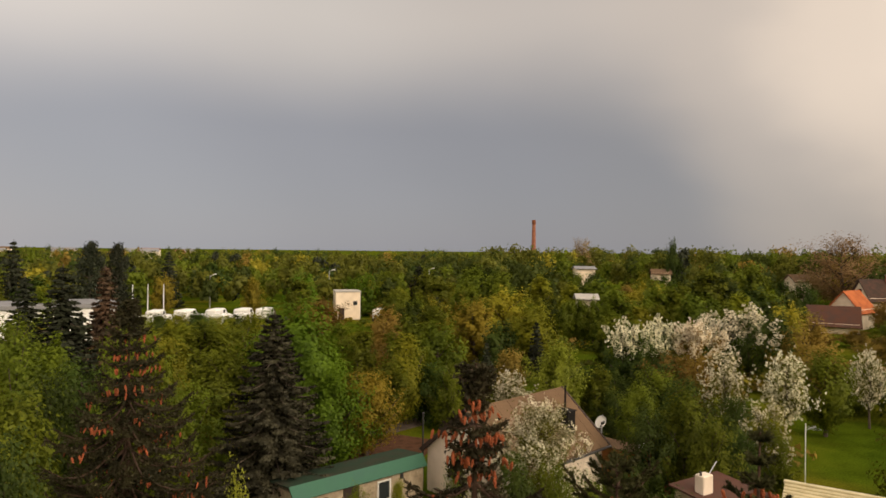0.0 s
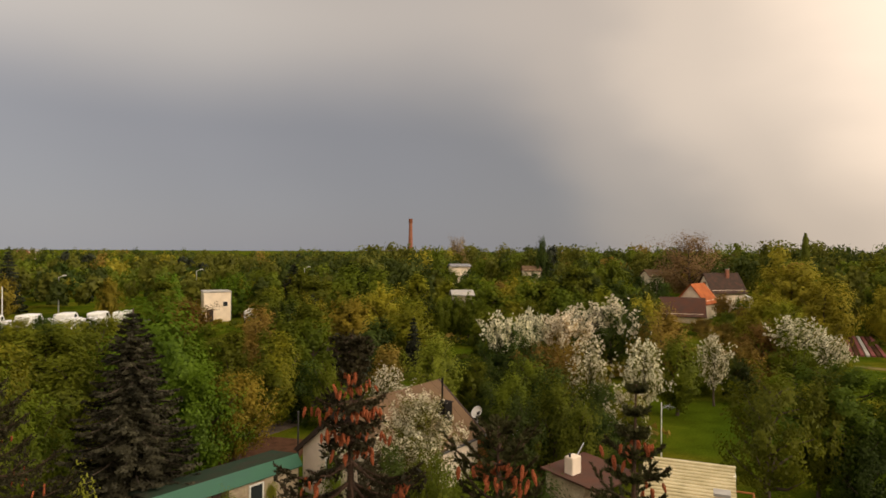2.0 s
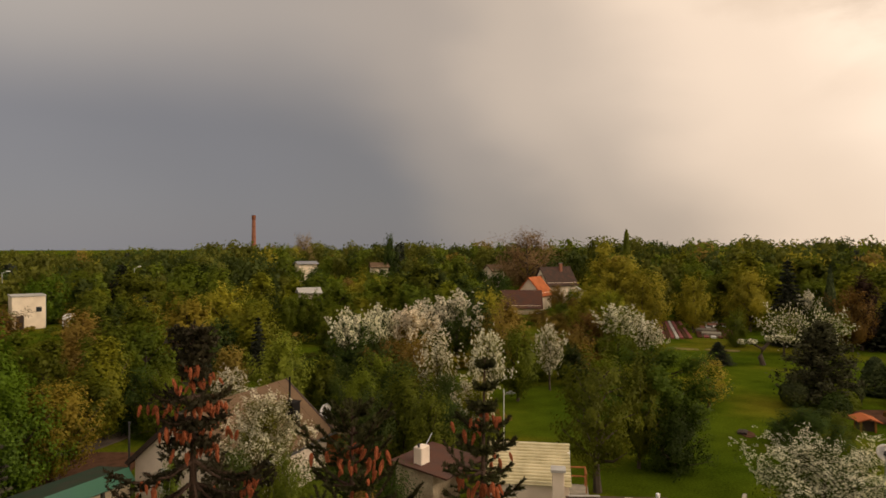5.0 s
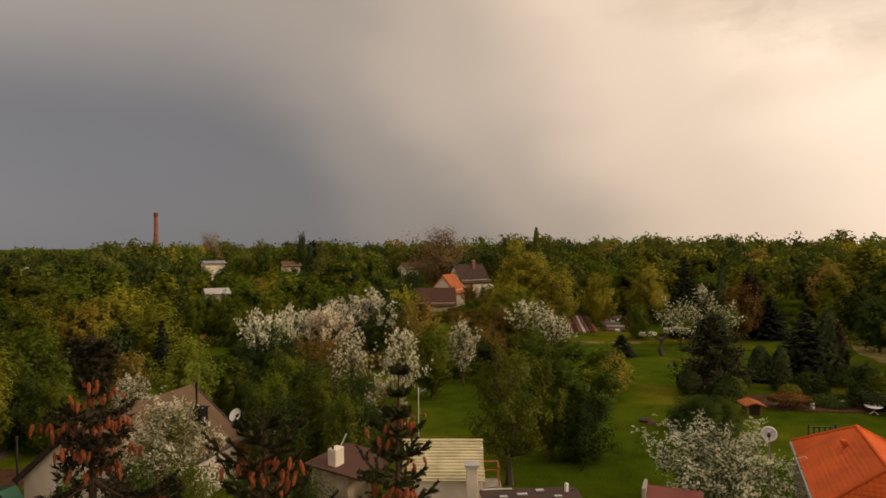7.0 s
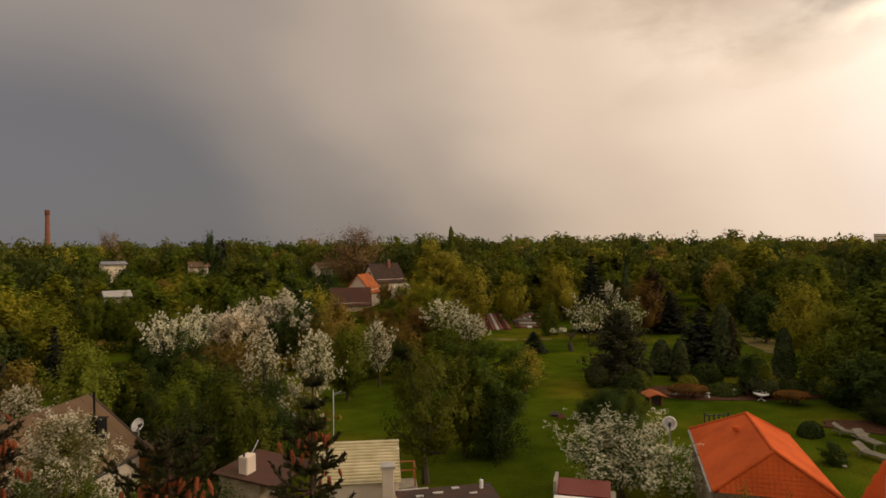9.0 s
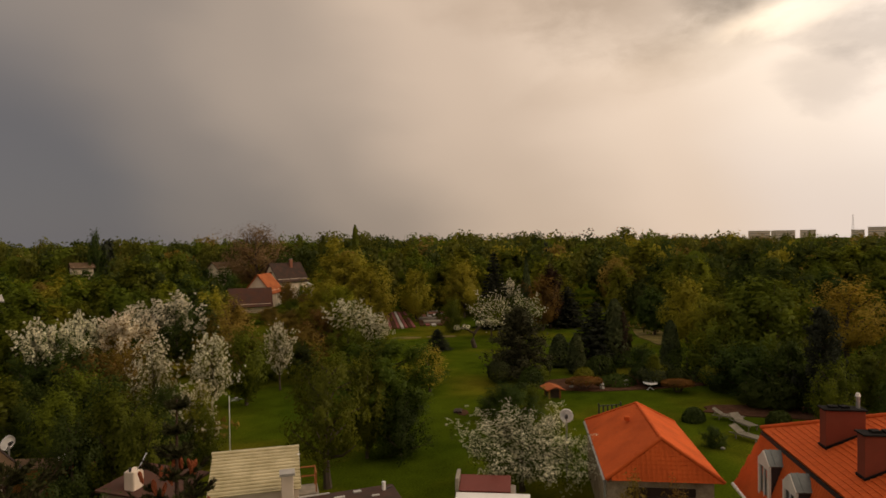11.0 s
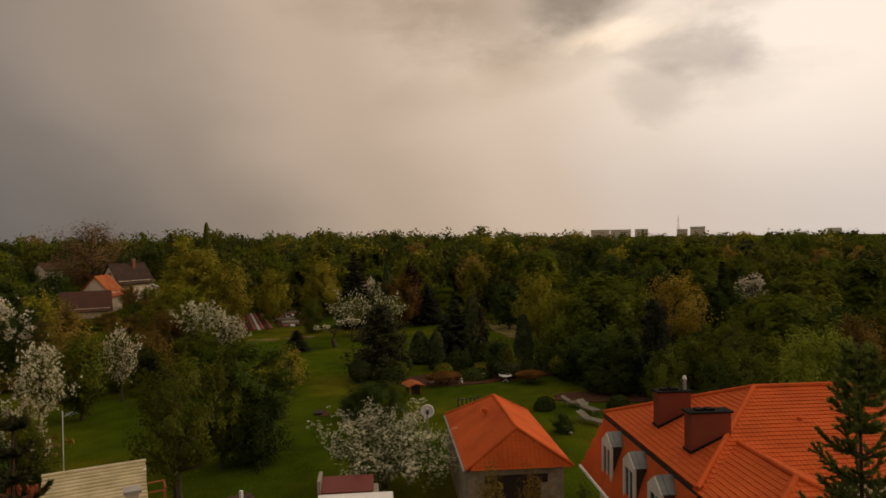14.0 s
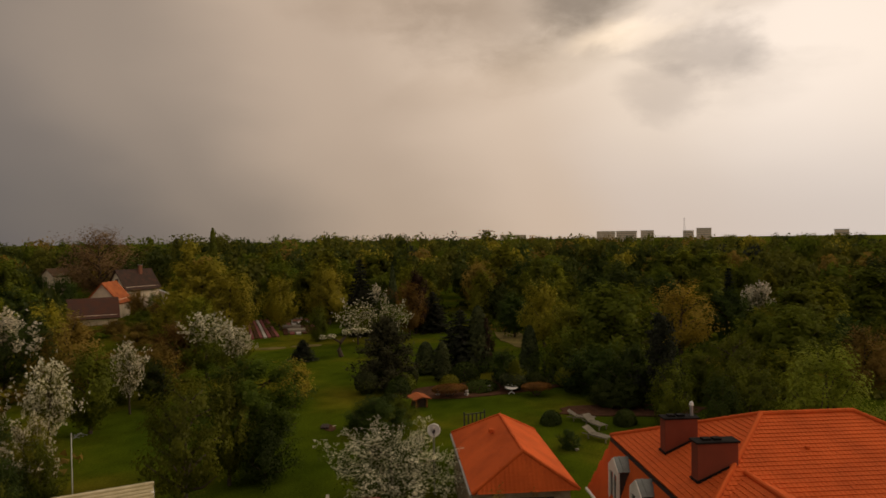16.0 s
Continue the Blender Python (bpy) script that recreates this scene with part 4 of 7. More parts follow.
# chimneys on the hip end
for cx, cy, lx, ly, top, flue in ((-2.70, 0.72, 1.22, 0.45, 6.32, True), (-2.72, -1.98, 1.36, 0.45, 6.30, False)):
    c = part("chimney", boxed(cx - lx / 2, cx + lx / 2, cy - ly / 2, cy + ly / 2, 4.6, top - 0.06, bevel=0.01), CHIMNEY_RED, house, "wide dark red rendered chimney with dark cap")
    part("cap", boxed(cx - lx / 2 - 0.06, cx + lx / 2 + 0.06, cy - ly / 2 - 0.06, cy + ly / 2 + 0.06, top - 0.058, top, bevel=0.01), CHIMNEY_BLACK, c)
    zl, zh = HE + (cx - lx / 2 + HH) / HH * (HR - HE), HE + (cx + lx / 2 + HH) / HH * (HR - HE)
    bm = bmesh.new()
    xe, ze = cx + lx / 2 - 0.25, zh + 0.10 - 0.25 * (HR - HE) / HH
    slab(bm, [(cx - lx / 2 - 0.05, cy - ly / 2 - 0.05, zl + 0.10), (xe, cy - ly / 2 - 0.05, ze), (xe, cy + ly / 2 + 0.05, ze), (cx - lx / 2 - 0.05, cy + ly / 2 + 0.05, zl + 0.10)], 0.12)
    part("flashing", bm, CHIMNEY_BLACK, c)
    for q in (-0.3, 0.05):
        part("vent", boxed(cx + q - 0.13, cx + q + 0.13, cy - 0.12, cy + 0.12, top + 0.001, top + 0.07), CHIMNEY_BLACK, c)
    if flue:
        fl = part("flue_pipe", rod((cx + lx / 2 - 0.13, cy, top), (cx + lx / 2 - 0.13, cy, top + 0.38), 0.06, 0.06, 10), METAL_GREY, c, "steel flue pipe with pale cowl")
        part("cowl", rod((cx + lx / 2 - 0.13, cy, top + 0.385), (cx + lx / 2 - 0.13, cy, top + 0.50), 0.085, 0.05, 10), METAL_WHITE, fl)
# the wing towards the camera
part("wing_wall", prism(bmesh.new(), [(-3.85, -7.0), (-0.2, -7.0), (-0.2, -3.9), (-3.85, -3.9)], 0, 4.35), WALL_CREAM, house)
tiled_plane(house, [(-4.1, -3.9, 4.5), (-4.1, -7.2, 4.5), (-1.98, -5.45, 5.34), (-1.98, -2.52, 5.34)], 0.165, 0.185, TILE_BASE, 0, "wing_roof_plane")
tiled_plane(house, [(0.0, -7.2, 4.5), (0.0, -3.9, 4.5), (-1.98, -2.52, 5.34), (-1.98, -5.45, 5.34)], 0.165, 0.185, TILE_BASE, 0, "wing_roof_plane")
tiled_plane(house, [(-4.1, -7.2, 4.5), (0.0, -7.2, 4.5), (-1.98, -5.45, 5.34)], 0.165, 0.185, TILE_BASE, 0, "wing_roof_plane")
for a, b2 in (((-1.98, -2.52, 5.38), (-1.98, -5.45, 5.38)), ((-1.98, -5.45, 5.38), (-4.1, -7.2, 4.54)), ((-1.98, -5.45, 5.38), (0.0, -7.2, 4.54))):
    ridge_caps(house, a, b2)
part("vent_tile", boxed(0.58, 0.70, -1.72, -1.58, 5.72, 5.86, bevel=0.02), TILE, house)

# the low outbuilding with the orange half-hipped roof
garage = thing("garage", 26.846, 14.559, 0, math.degrees(0.669), "low garage with orange pantile half-hipped roof and stained plaster walls", "garage")
GL, GW, GR, GE, G1, G2 = 4.125, 2.195, 4.04, 2.60, 0.62, 2.09
part("wall", prism(bmesh.new(), [(-GL + 0.25, -GW + 0.3), (GL - 0.3, -GW + 0.3), (GL - 0.3, GW - 0.04), (-GL + 0.25, GW - 0.04)], 0, GE - 0.14), RUBBLE, garage)
A1, A2 = (-GL + G1, 0, GR), (GL - G2, 0, GR)
tiled_plane(garage, [(-GL, GW, GE), (-GL, -GW, GE), A1], 0.19, 0.16, TILE_BASE, 0, "hip_roof_plane")
tiled_plane(garage, [(-GL, -GW, GE), (GL, -GW, GE), A2, A1], 0.165, 0.185, TILE_BASE, 0, "roof_plane")
tiled_plane(garage, [(GL, GW, GE), (-GL, GW, GE), A1, A2], 0.165, 0.185, TILE_BASE, 0, "roof_plane")
tiled_plane(garage, [(GL, -GW, GE), (GL, GW, GE), A2], 0.165, 0.185, TILE_BASE, 0, "hip_roof_plane")
for a, b2 in ((A1, A2), (A1, (-GL, -GW, GE)), (A1, (-GL, GW, GE)), (A2, (GL, GW, GE)), (A2, (GL, -GW, GE))):
    ridge_caps(garage, (a[0], a[1], a[2] + 0.03), (b2[0], b2[1], b2[2] + 0.03), 0.075)
part("gutter", tube(bmesh.new(), [(-GL, GW + 0.08, GE - 0.08), (GL, GW + 0.08, GE - 0.08)], [0.06, 0.06], 8), METAL_GREY, garage)
part("downpipe", rod((-GL + 0.2, GW + 0.05, 0.1), (-GL + 0.2, GW + 0.05, GE - 0.1), 0.045), METAL_GREY, garage)
part("lintel", boxed(-GL + 0.20, -GL + 0.248, -1.2, 1.4, 1.9, 2.25), WOOD_DARK, garage)
part("door", boxed(-GL + 0.19, -GL + 0.246, -0.9, 1.1, 0.0, 1.88), WOOD_DARK, garage, "dark plank garage door")
part("vent_tile", boxed(0.2, 0.42, 0.62, 0.85, 3.70, 3.90, bevel=0.03), TILE, garage)

# the brown bungalow
bung = thing("house", 1.968, 33.478, 0, math.degrees(0.819), "small cream bungalow with brown felt gable roof and dark bargeboards", "house")
BL, BW, BR, BE = 3.885, 3.076, 4.64, 2.09
part("wall", prism(bmesh.new(), [(-BL + 0.2, -BW + 0.3), (BL - 0.3, -BW + 0.3), (BL - 0.3, BW - 0.3), (-BL + 0.2, BW - 0.3)], 0, 2.25), WALL_WHITE, bung)
bm = bmesh.new()
g0 = [bm.verts.new(p) for p in ((-BL + 0.2, -BW + 0.3, 2.252), (-BL + 0.2, BW - 0.3, 2.252), (-BL + 0.2, 0, 4.5), (BL - 0.3, -BW + 0.3, 2.252), (BL - 0.3, BW - 0.3, 2.252), (BL - 0.3, 0, 4.5))]
for f in ((0, 1, 2), (3, 5, 4), (0, 2, 5, 3), (1, 4, 5, 2), (0, 3, 4, 1)):
    bm.faces.new([g0[i] for i in f])
part("gable", bm, WALL_WHITE, bung)
for s in (-1, 1):
    rp = part("roof", slab(bmesh.new(), [(-BL, s * BW, BE), (BL, s * BW, BE), (BL, 0, BR), (-BL, 0, BR)], 0.10), ROOF_BROWN, bung, "brown roofing felt in wide strips")
    bm = bmesh.new()
    for q in np.arange(-BL + 1.0, BL, 1.0):
        e = 0.012
        slab(bm, [(q, s * BW, BE + e), (q + 0.09, s * BW, BE + e), (q + 0.09, 0, BR + e), (q, 0, BR + e)], 0.014)
    part("felt_seam", bm, ROOF_BROWN, rp)
    for xe in (-BL, BL):
        part("bargeboard", slab(bmesh.new(), [(xe - 0.06, s * (BW + 0.02), BE + 0.03), (xe + 0.06, s * (BW + 0.02), BE + 0.03), (xe + 0.06, 0, BR + 0.03), (xe - 0.06, 0, BR + 0.03)], 0.22), WOOD_DARK, bung)
    part("gutter", tube(bmesh.new(), [(-BL, s * (BW + 0.07), BE - 0.06), (BL, s * (BW + 0.07), BE - 0.06)], [0.06, 0.06], 7), METAL_DARK, bung)
bc = part("chimney", boxed(1.45, 2.10, -2.15, -1.50, 2.4, 3.98, bevel=0.015), CHIMNEY_BLACK, bung, "square dark chimney with thin flue pipe")
part("flue_pipe", rod((1.62, -1.85, 3.98), (1.62, -1.85, 5.3), 0.05), CHIMNEY_BLACK, bc)
part("cap", boxed(1.40, 2.15, -2.20, -1.45, 3.981, 4.03), CHIMNEY_BLACK, bc)
window(bung, (-BL + 0.2, 1.2, 1.0), (0, -1, 0), (-1, 0, 0), 1.0, 1.0)
part("attic_vent", boxed(-BL + 0.17, -BL + 0.198, -0.3, 0.3, 3.4, 3.9), METAL_WHITE, bung)
# its lean-to of orange brick and timber
lean = thing("annexe", 7.55, 35.2, 0, math.degrees(0.819), "small orange-brown timber porch beside the bungalow", "porch")
part("wall", boxed(-0.7, 0.7, -1.5, 1.2, 0, 1.75), WOOD_ORANGE, lean)
part("roof", slab(bmesh.new(), [(-0.85, -1.6, 1.85), (0.9, -1.6, 1.76), (0.9, 1.3, 1.76), (-0.85, 1.3, 1.85)], 0.06), ROOF_BROWN, lean)
part("pale_box", boxed(0.2, 0.75, -1.45, -1.0, 1.83, 2.05, bevel=0.03), METAL_WHITE, lean)


# the long shed with the green roof
shed = thing("shed", -4.64, 28.81, 0, math.degrees(math.atan2(30.68 - 26.94, -2.74 + 6.54)), "long low shed with dark green sheet roof and beige wall coloured as in shade", "shed")
SL = 2.9
# the wall's dark blotched colour imitates the shade it stands in
part("wall", prism(bmesh.new(), [(-SL - 1, 0.1), (SL, 0.1), (SL, 2.0), (-SL - 1, 2.0)], 0, 1.95), RUBBLE, shed)
part("fascia", slab(bmesh.new(), [(-SL - 1.2, -0.12, 1.85), (SL + 0.1, -0.12, 1.85), (SL + 0.1, 0.30, 2.35), (-SL - 1.2, 0.30, 2.35)], 0.06), ROOF_GREEN, shed, "steep green sheet-metal front edge")
part("roof", slab(bmesh.new(), [(-SL - 1.2, 0.302, 2.34), (SL + 0.1, 0.302, 2.34), (SL + 0.1, 2.2, 2.12), (-SL - 1.2, 2.2, 2.12)], 0.06), FELT_GREEN, shed, "dark felt flat roof")
window(shed, (0.2, 0.1, 0.7), (1, 0, 0), (0, -1, 0), 0.75, 0.95, cross=False)
part("lamp_bracket", boxed(1.5, 1.62, -0.02, 0.098, 1.5, 1.75), METAL_DARK, shed)
part("door", boxed(-1.6, -0.8, 0.06, 0.098, 0.02, 1.85), WOOD_DARK, shed)

# the low brown roof with the white chimney
low = thing("shed", 9.4, 27.6, 0, 35, "low shed with brown felt roof and white chimney", "shed")
part("wall", prism(bmesh.new(), [(-0.9, -1.3), (1.2, -1.3), (1.2, 0.7), (-0.9, 0.7)], 0, 2.2), RUBBLE, low)
part("roof", slab(bmesh.new(), [(-1.05, -2.1, 2.16), (2.2, -2.1, 2.16), (2.2, 0.9, 2.42), (-1.05, 0.9, 2.42)], 0.08), ROOF_RUSSET, low)
wc = part("chimney", boxed(-0.62, 0.02, -0.5, -0.05, 2.2, 3.05, bevel=0.04), WALL_WHITE, low, "square whitewashed chimney")
part("rod", rod((-0.1, -0.2, 2.75), (0.75, -0.1, 3.35), 0.025), METAL_GREY, wc)
part("stub", rod((-0.55, -0.3, 3.05), (-0.55, -0.3, 3.2), 0.05), METAL_DARK, wc)

# rusty pillar
pil = thing("post", 9.3, 32.3, 0, 15, "tall rusty iron post standing among shrubs", "post")
part("shaft", rod((0, 0, 0), (0.02, 0, 2.05), 0.16, 0.13, 8), RUST, pil)
part("cap", rod((0.02, 0, 2.06), (0.02, 0, 2.14), 0.17, 0.15, 8), RUST, pil)

# the pale corrugated shed with its pillar, white side wall and rail
pale = thing("shed", 15.46, 25.11, 0, math.degrees(math.atan2(26.78 - 25.11, 13.06 - 15.46)) + 5, "garden shed with cream corrugated roof and white walls", "shed")
PX, PD = 3.4, 2.9
part("wall", prism(bmesh.new(), [(0.03, 0.15), (PX, 0.15), (PX, PD - 0.2), (0.03, PD - 0.2)], 0, [2.9, 2.9, 2.12, 2.12]), WALL_WHITE, pale)
bm = bmesh.new()
slab(bm, [(-0.05, 0.0, 3.0), (PX + 0.1, 0.0, 3.0), (PX + 0.1, PD, 2.2), (-0.05, PD, 2.2)], 0.04)
roof_p = part("roof", bm, ROOF_PALE, pale, "cream corrugated sheets stained with moss")
for i in range(13):
    y0 = i * PD / 13
    z0 = 3.0 - 0.8 * y0 / PD
    part("corrugation", tube(bmesh.new(), [(-0.06, y0 + 0.1, z0 - 0.01), (PX + 0.11, y0 + 0.1, z0 - 0.01)], [0.06, 0.06], 6), ROOF_PALE, roof_p)
part("verge", slab(bmesh.new(), [(-0.10, -0.05, 3.05), (PX + 0.15, -0.05, 3.05), (PX + 0.15, 0.15, 3.03), (-0.10, 0.15, 3.03)], 0.09), ROOF_PALE, pale)
part("side_panel", boxed(-0.08, 0.025, 0.1, 0.75, 1.35, 2.86), METAL_WHITE, pale)
pl = part("pillar", boxed(0.25, 0.72, PD + 0.05, PD + 0.5, 0, 2.92, bevel=0.02), WALL_WHITE, pale, "white chimney pillar with grey cap")
part("cap", boxed(0.19, 0.78, PD - 0.01, PD + 0.56, 2.921, 3.02), CONCRETE, pl)
rail = part("rail", bmesh.new(), WOOD_ORANGE, pale)
for k, (a, b2) in enumerate((((-0.1, 0.2, 2.1), (-0.75, 0.2, 2.1)), ((-0.75, 0.2, 2.1), (-0.75, 1.1, 2.1)), ((-0.75, 0.2, 1.3), (-0.75, 0.2, 2.15)), ((-0.75, 1.1, 1.3), (-0.75, 1.1, 2.15)), ((-0.1, 0.2, 1.7), (-0.75, 0.2, 1.7)), ((-0.75, 0.2, 1.7), (-0.75, 1.1, 1.7)))):
    part("bar", rod(a, b2, 0.04, 0.04, 4), WOOD_ORANGE, rail)
part("deck", boxed(-0.85, 0.02, 0.1, 1.2, 0, 1.3), WOOD_GREY, pale)
mast = thing("antenna_pole", 14.05, 28.6, 0, 20, "thin white aerial pole beside the shed", "antenna")
part("pole", rod((0, 0, 0), (0, 0, 4.9), 0.022, 0.018), METAL_WHITE, mast)
part("boom", rod((-0.05, 0, 4.6), (0.65, 0.1, 4.7), 0.010), METAL_GREY, mast)
for q in (0.2, 0.4, 0.6):
    part("element", rod((q, -0.25, 4.64), (q, 0.25, 4.68), 0.007), METAL_GREY, mast)

# dark flat roofs below, with a white post
dark = thing("shed", 15.0, 20.7, 0, math.degrees(math.atan2(20.48 - 21.84, 16.54 - 13.48)), "row of low sheds with dark patched felt roof", "shed")
part("wall", boxed(-1.9, 1.75, -2.3, 0.1, 0, 2.0), CONCRETE, dark)
part("roof", slab(bmesh.new(), [(-2.0, -2.5, 2.05), (1.85, -2.5, 2.05), (1.85, 0.25, 2.25), (-2.0, 0.25, 2.25)], 0.08), ROOF_DARK, dark)
for a in ((-1.9, -0.7, 0.16, 0.24), (0.2, 0.5, -0.1, 0.1), (-0.6, -0.2, -0.35, -0.2), (0.8, 1.1, -0.6, -0.5), (-1.3, -1.0, -0.5, -0.35)):
    zb = 2.05 + 0.2 * (a[2] + 2.5) / 2.75
    part("patch", boxed(a[0], a[1], a[2], a[3], zb + 0.012, zb + 0.05), STONE, dark)
wp = thing("post", 16.2, 20.0, 0, 0, "white square post at the shed's corner", "post")
part("shaft", boxed(-0.06, 0.06, -0.06, 0.06, 0, 2.55, bevel=0.01), METAL_WHITE, wp)
part("bracket", boxed(0.062, 0.4, -0.03, 0.03, 2.2, 2.26), METAL_DARK, wp)
# maroon and white roofs
kio = thing("shed", 19.9, 17.9, 0, math.degrees(math.atan2(17.26 - 18.67, 20.05 - 18.9)), "small shed with maroon sheet roof and pale front roof", "shed")
part("wall", boxed(-0.95, 1.2, -2.3, 0.05, 0, 1.95), WOOD_GREY, kio)
part("roof", slab(bmesh.new(), [(-1.05, -0.95, 2.05), (1.0, -0.95, 2.05), (1.0, 0.15, 2.3), (-1.05, 0.15, 2.3)], 0.05), ROOF_MAROON, kio)
part("front_roof", slab(bmesh.new(), [(-1.15, -2.5, 1.85), (1.75, -2.5, 1.85), (1.75, -1.0, 2.0), (-1.15, -1.0, 2.0)], 0.05), METAL_WHITE, kio)
part("gable_board", boxed(-1.2, -1.07, -0.9, 0.2, 1.7, 2.5), WOOD_GREY, kio)


def dish(x, y, z, r, turn, tilt, label, mesh=False):
    """A satellite dish on a pole, with its arm and receiver."""
    d = thing("satellite_dish", x, y, 0, turn, label, "antenna")
    part("pole", rod((0, 0.12, 0), (0, 0.12, z), 0.04), METAL_GREY, d)
    bm = bmesh.new()
    rows = [[bm.verts.new((q * r * math.cos(a), 0.22 * r * q * q - 0.05, q * r * math.sin(a))) for a in np.linspace(0, 2 * math.pi, 24, endpoint=False)] for q in (0.12, 0.4, 0.7, 1.0)]
    back = [bm.verts.new((r * 0.99 * math.cos(a), 0.22 * r - 0.02, r * 0.99 * math.sin(a))) for a in np.linspace(0, 2 * math.pi, 24, endpoint=False)]
    bm.faces.new(rows[0])
    for r0, r1 in zip(rows + [rows[-1]], rows[1:] + [back]):
        for k in range(24):
            if r0 is not r1:
                bm.faces.new((r0[k], r0[(k + 1) % 24], r1[(k + 1) % 24], r1[k]))
    bmesh.ops.transform(bm, matrix=Matrix.Translation((0, 0, z)) @ Matrix.Rotation(radians(tilt), 4, "X"), verts=bm.verts[:])
    part("reflector", bm, METAL_WHITE, d, smooth=True)
    if mesh:
        ring = [(1.02 * r * math.cos(a), 0.21 * r * math.cos(radians(tilt)) - 1.02 * r * math.sin(a) * math.sin(radians(tilt)), z + 1.02 * r * math.sin(a) * math.cos(radians(tilt))) for a in np.linspace(0, 2 * math.pi, 25)]
        part("rim", tube(bmesh.new(), ring, [0.045] * 25, 6), METAL_WHITE, d, "white rolled rim")
        part("mast_bracket", boxed(-0.06, 0.06, -0.02, 0.12, z - 0.25, z + 0.15), METAL_WHITE, d)
    part("arm", rod((0, -0.02, z - r * 0.9), (0, 0.75 * r, z + 0.02), 0.028), METAL_DARK, d)
    part("receiver", rod((0, 0.5 * r, z - 0.06), (0, 0.95 * r, z + 0.06), 0.085, 0.07), METAL_DARK, d)
    return d


dish(6.75, 36.3, 2.75, 0.36, 205, -12, "white satellite dish on a pole behind the bungalow")
dish(26.85, 18.75, 3.25, 0.29, 125, 12, "round white satellite dish with dark receiver arm on a pole", True)

# ---- houses, car park and chimney further off ----
def far_house(x, y, turn, L, W, eave, ridge, wall, roof, label, windows=2, chimney=False):
    h = thing("house", x, y, 0, turn, label, "house")
    part("wall", prism(bmesh.new(), [(-L / 2, -W / 2), (L / 2, -W / 2), (L / 2, W / 2), (-L / 2, W / 2)], 0, eave), wall, h)
    bm = bmesh.new()
    v = [bm.verts.new(p) for p in ((-L / 2, -W / 2, eave + 0.002), (-L / 2, W / 2, eave + 0.002), (-L / 2, 0, ridge - 0.12), (L / 2, -W / 2, eave + 0.002), (L / 2, W / 2, eave + 0.002), (L / 2, 0, ridge - 0.12))]
    for f in ((0, 1, 2), (3, 5, 4), (0, 2, 5, 3), (1, 4, 5, 2), (0, 3, 4, 1)):
        bm.faces.new([v[i] for i in f])
    part("gable", bm, wall, h)
    for s in (-1, 1):
        k = (ridge - eave) / (W / 2)
        part("roof", slab(bmesh.new(), [(-L / 2 - 0.4, s * (W / 2 + 0.5), eave - 0.5 * k), (L / 2 + 0.4, s * (W / 2 + 0.5), eave - 0.5 * k), (L / 2 + 0.4, 0, ridge), (-L / 2 - 0.4, 0, ridge)], 0.14), roof, h)
    for s in (-1, 1):
        for q in range(windows):
            yy = -W / 2 + W * (q + 0.5) / windows
            win = part("window", boxed(s * L / 2 - 0.04, s * L / 2 + 0.04, yy - 0.55, yy + 0.55, 1.0, 2.3), METAL_WHITE, h)
            part("pane", boxed(s * (L / 2 + 0.045) - 0.01, s * (L / 2 + 0.045) + 0.01, yy - 0.45, yy + 0.45, 1.1, 2.2), GLASS_DARK, win)
    if not chimney:
        return h
    part("window", boxed(-L / 2 - 0.05, -L / 2 + 0.05, -0.5, 0.5, eave + 0.5, eave + 1.6), GLASS_DARK, h)
    ch = part("chimney", boxed(L * 0.1, L * 0.1 + 0.6, -0.9, -0.4, eave, ridge + 0.7), BRICK, h)
    part("cap", boxed(L * 0.1 - 0.06, L * 0.1 + 0.66, -0.96, -0.34, ridge + 0.701, ridge + 0.8), CONCRETE, ch)
    return h


far_house(61.6, 110.9, 40, 5.8, 5.0, 3.2, 6.2, WALL_CREAM, TILE_WORN, "cream house with orange tiled gable roof among the trees")
far_house(55.4, 104.6, -26, 6.6, 6.0, 1.5, 4.1, WALL_CREAM, ROOF_RUSSET, "low building with dark brown roof beside the orange house")
far_house(72.96, 122.28, 4, 7.2, 5.6, 4.3, 7.7, WALL_CREAM, ROOF_DARK, "cream house with dark grey sheet gable roof and chimney", 2, True)
far_house(77.8, 121.5, 60, 3.0, 3.0, 2.6, 3.3, WALL_WHITE, METAL_WHITE, "small white garage beside the grey house", 1)
far_house(45.0, 164.0, -8, 4.2, 4.4, 7.0, 8.0, WALL_CREAM, ROOF_BROWN, "white house half hidden by far trees", 3)
far_house(25.9, 163.3, 5, 4.6, 4.0, 8.0, 8.5, WALL_CREAM, ROOF_GREY, "pale flat house half hidden by far trees", 3)
far_house(69.0, 144.6, 10, 3.8, 3.8, 6.4, 7.7, WALL_CREAM, ROOF_BROWN, "pale house with brown roof among far trees", 2)
far_house(15.3, 94.1, 0, 2.6, 2.2, 5.6, 6.1, WALL_WHITE, CONCRETE, "small white hut in the trees", 1)
far_house(122.0, 103.0, 40, 2.6, 3.2, 5.2, 6.6, WALL_WHITE, ROOF_GREY, "small white house behind the wood", 1)

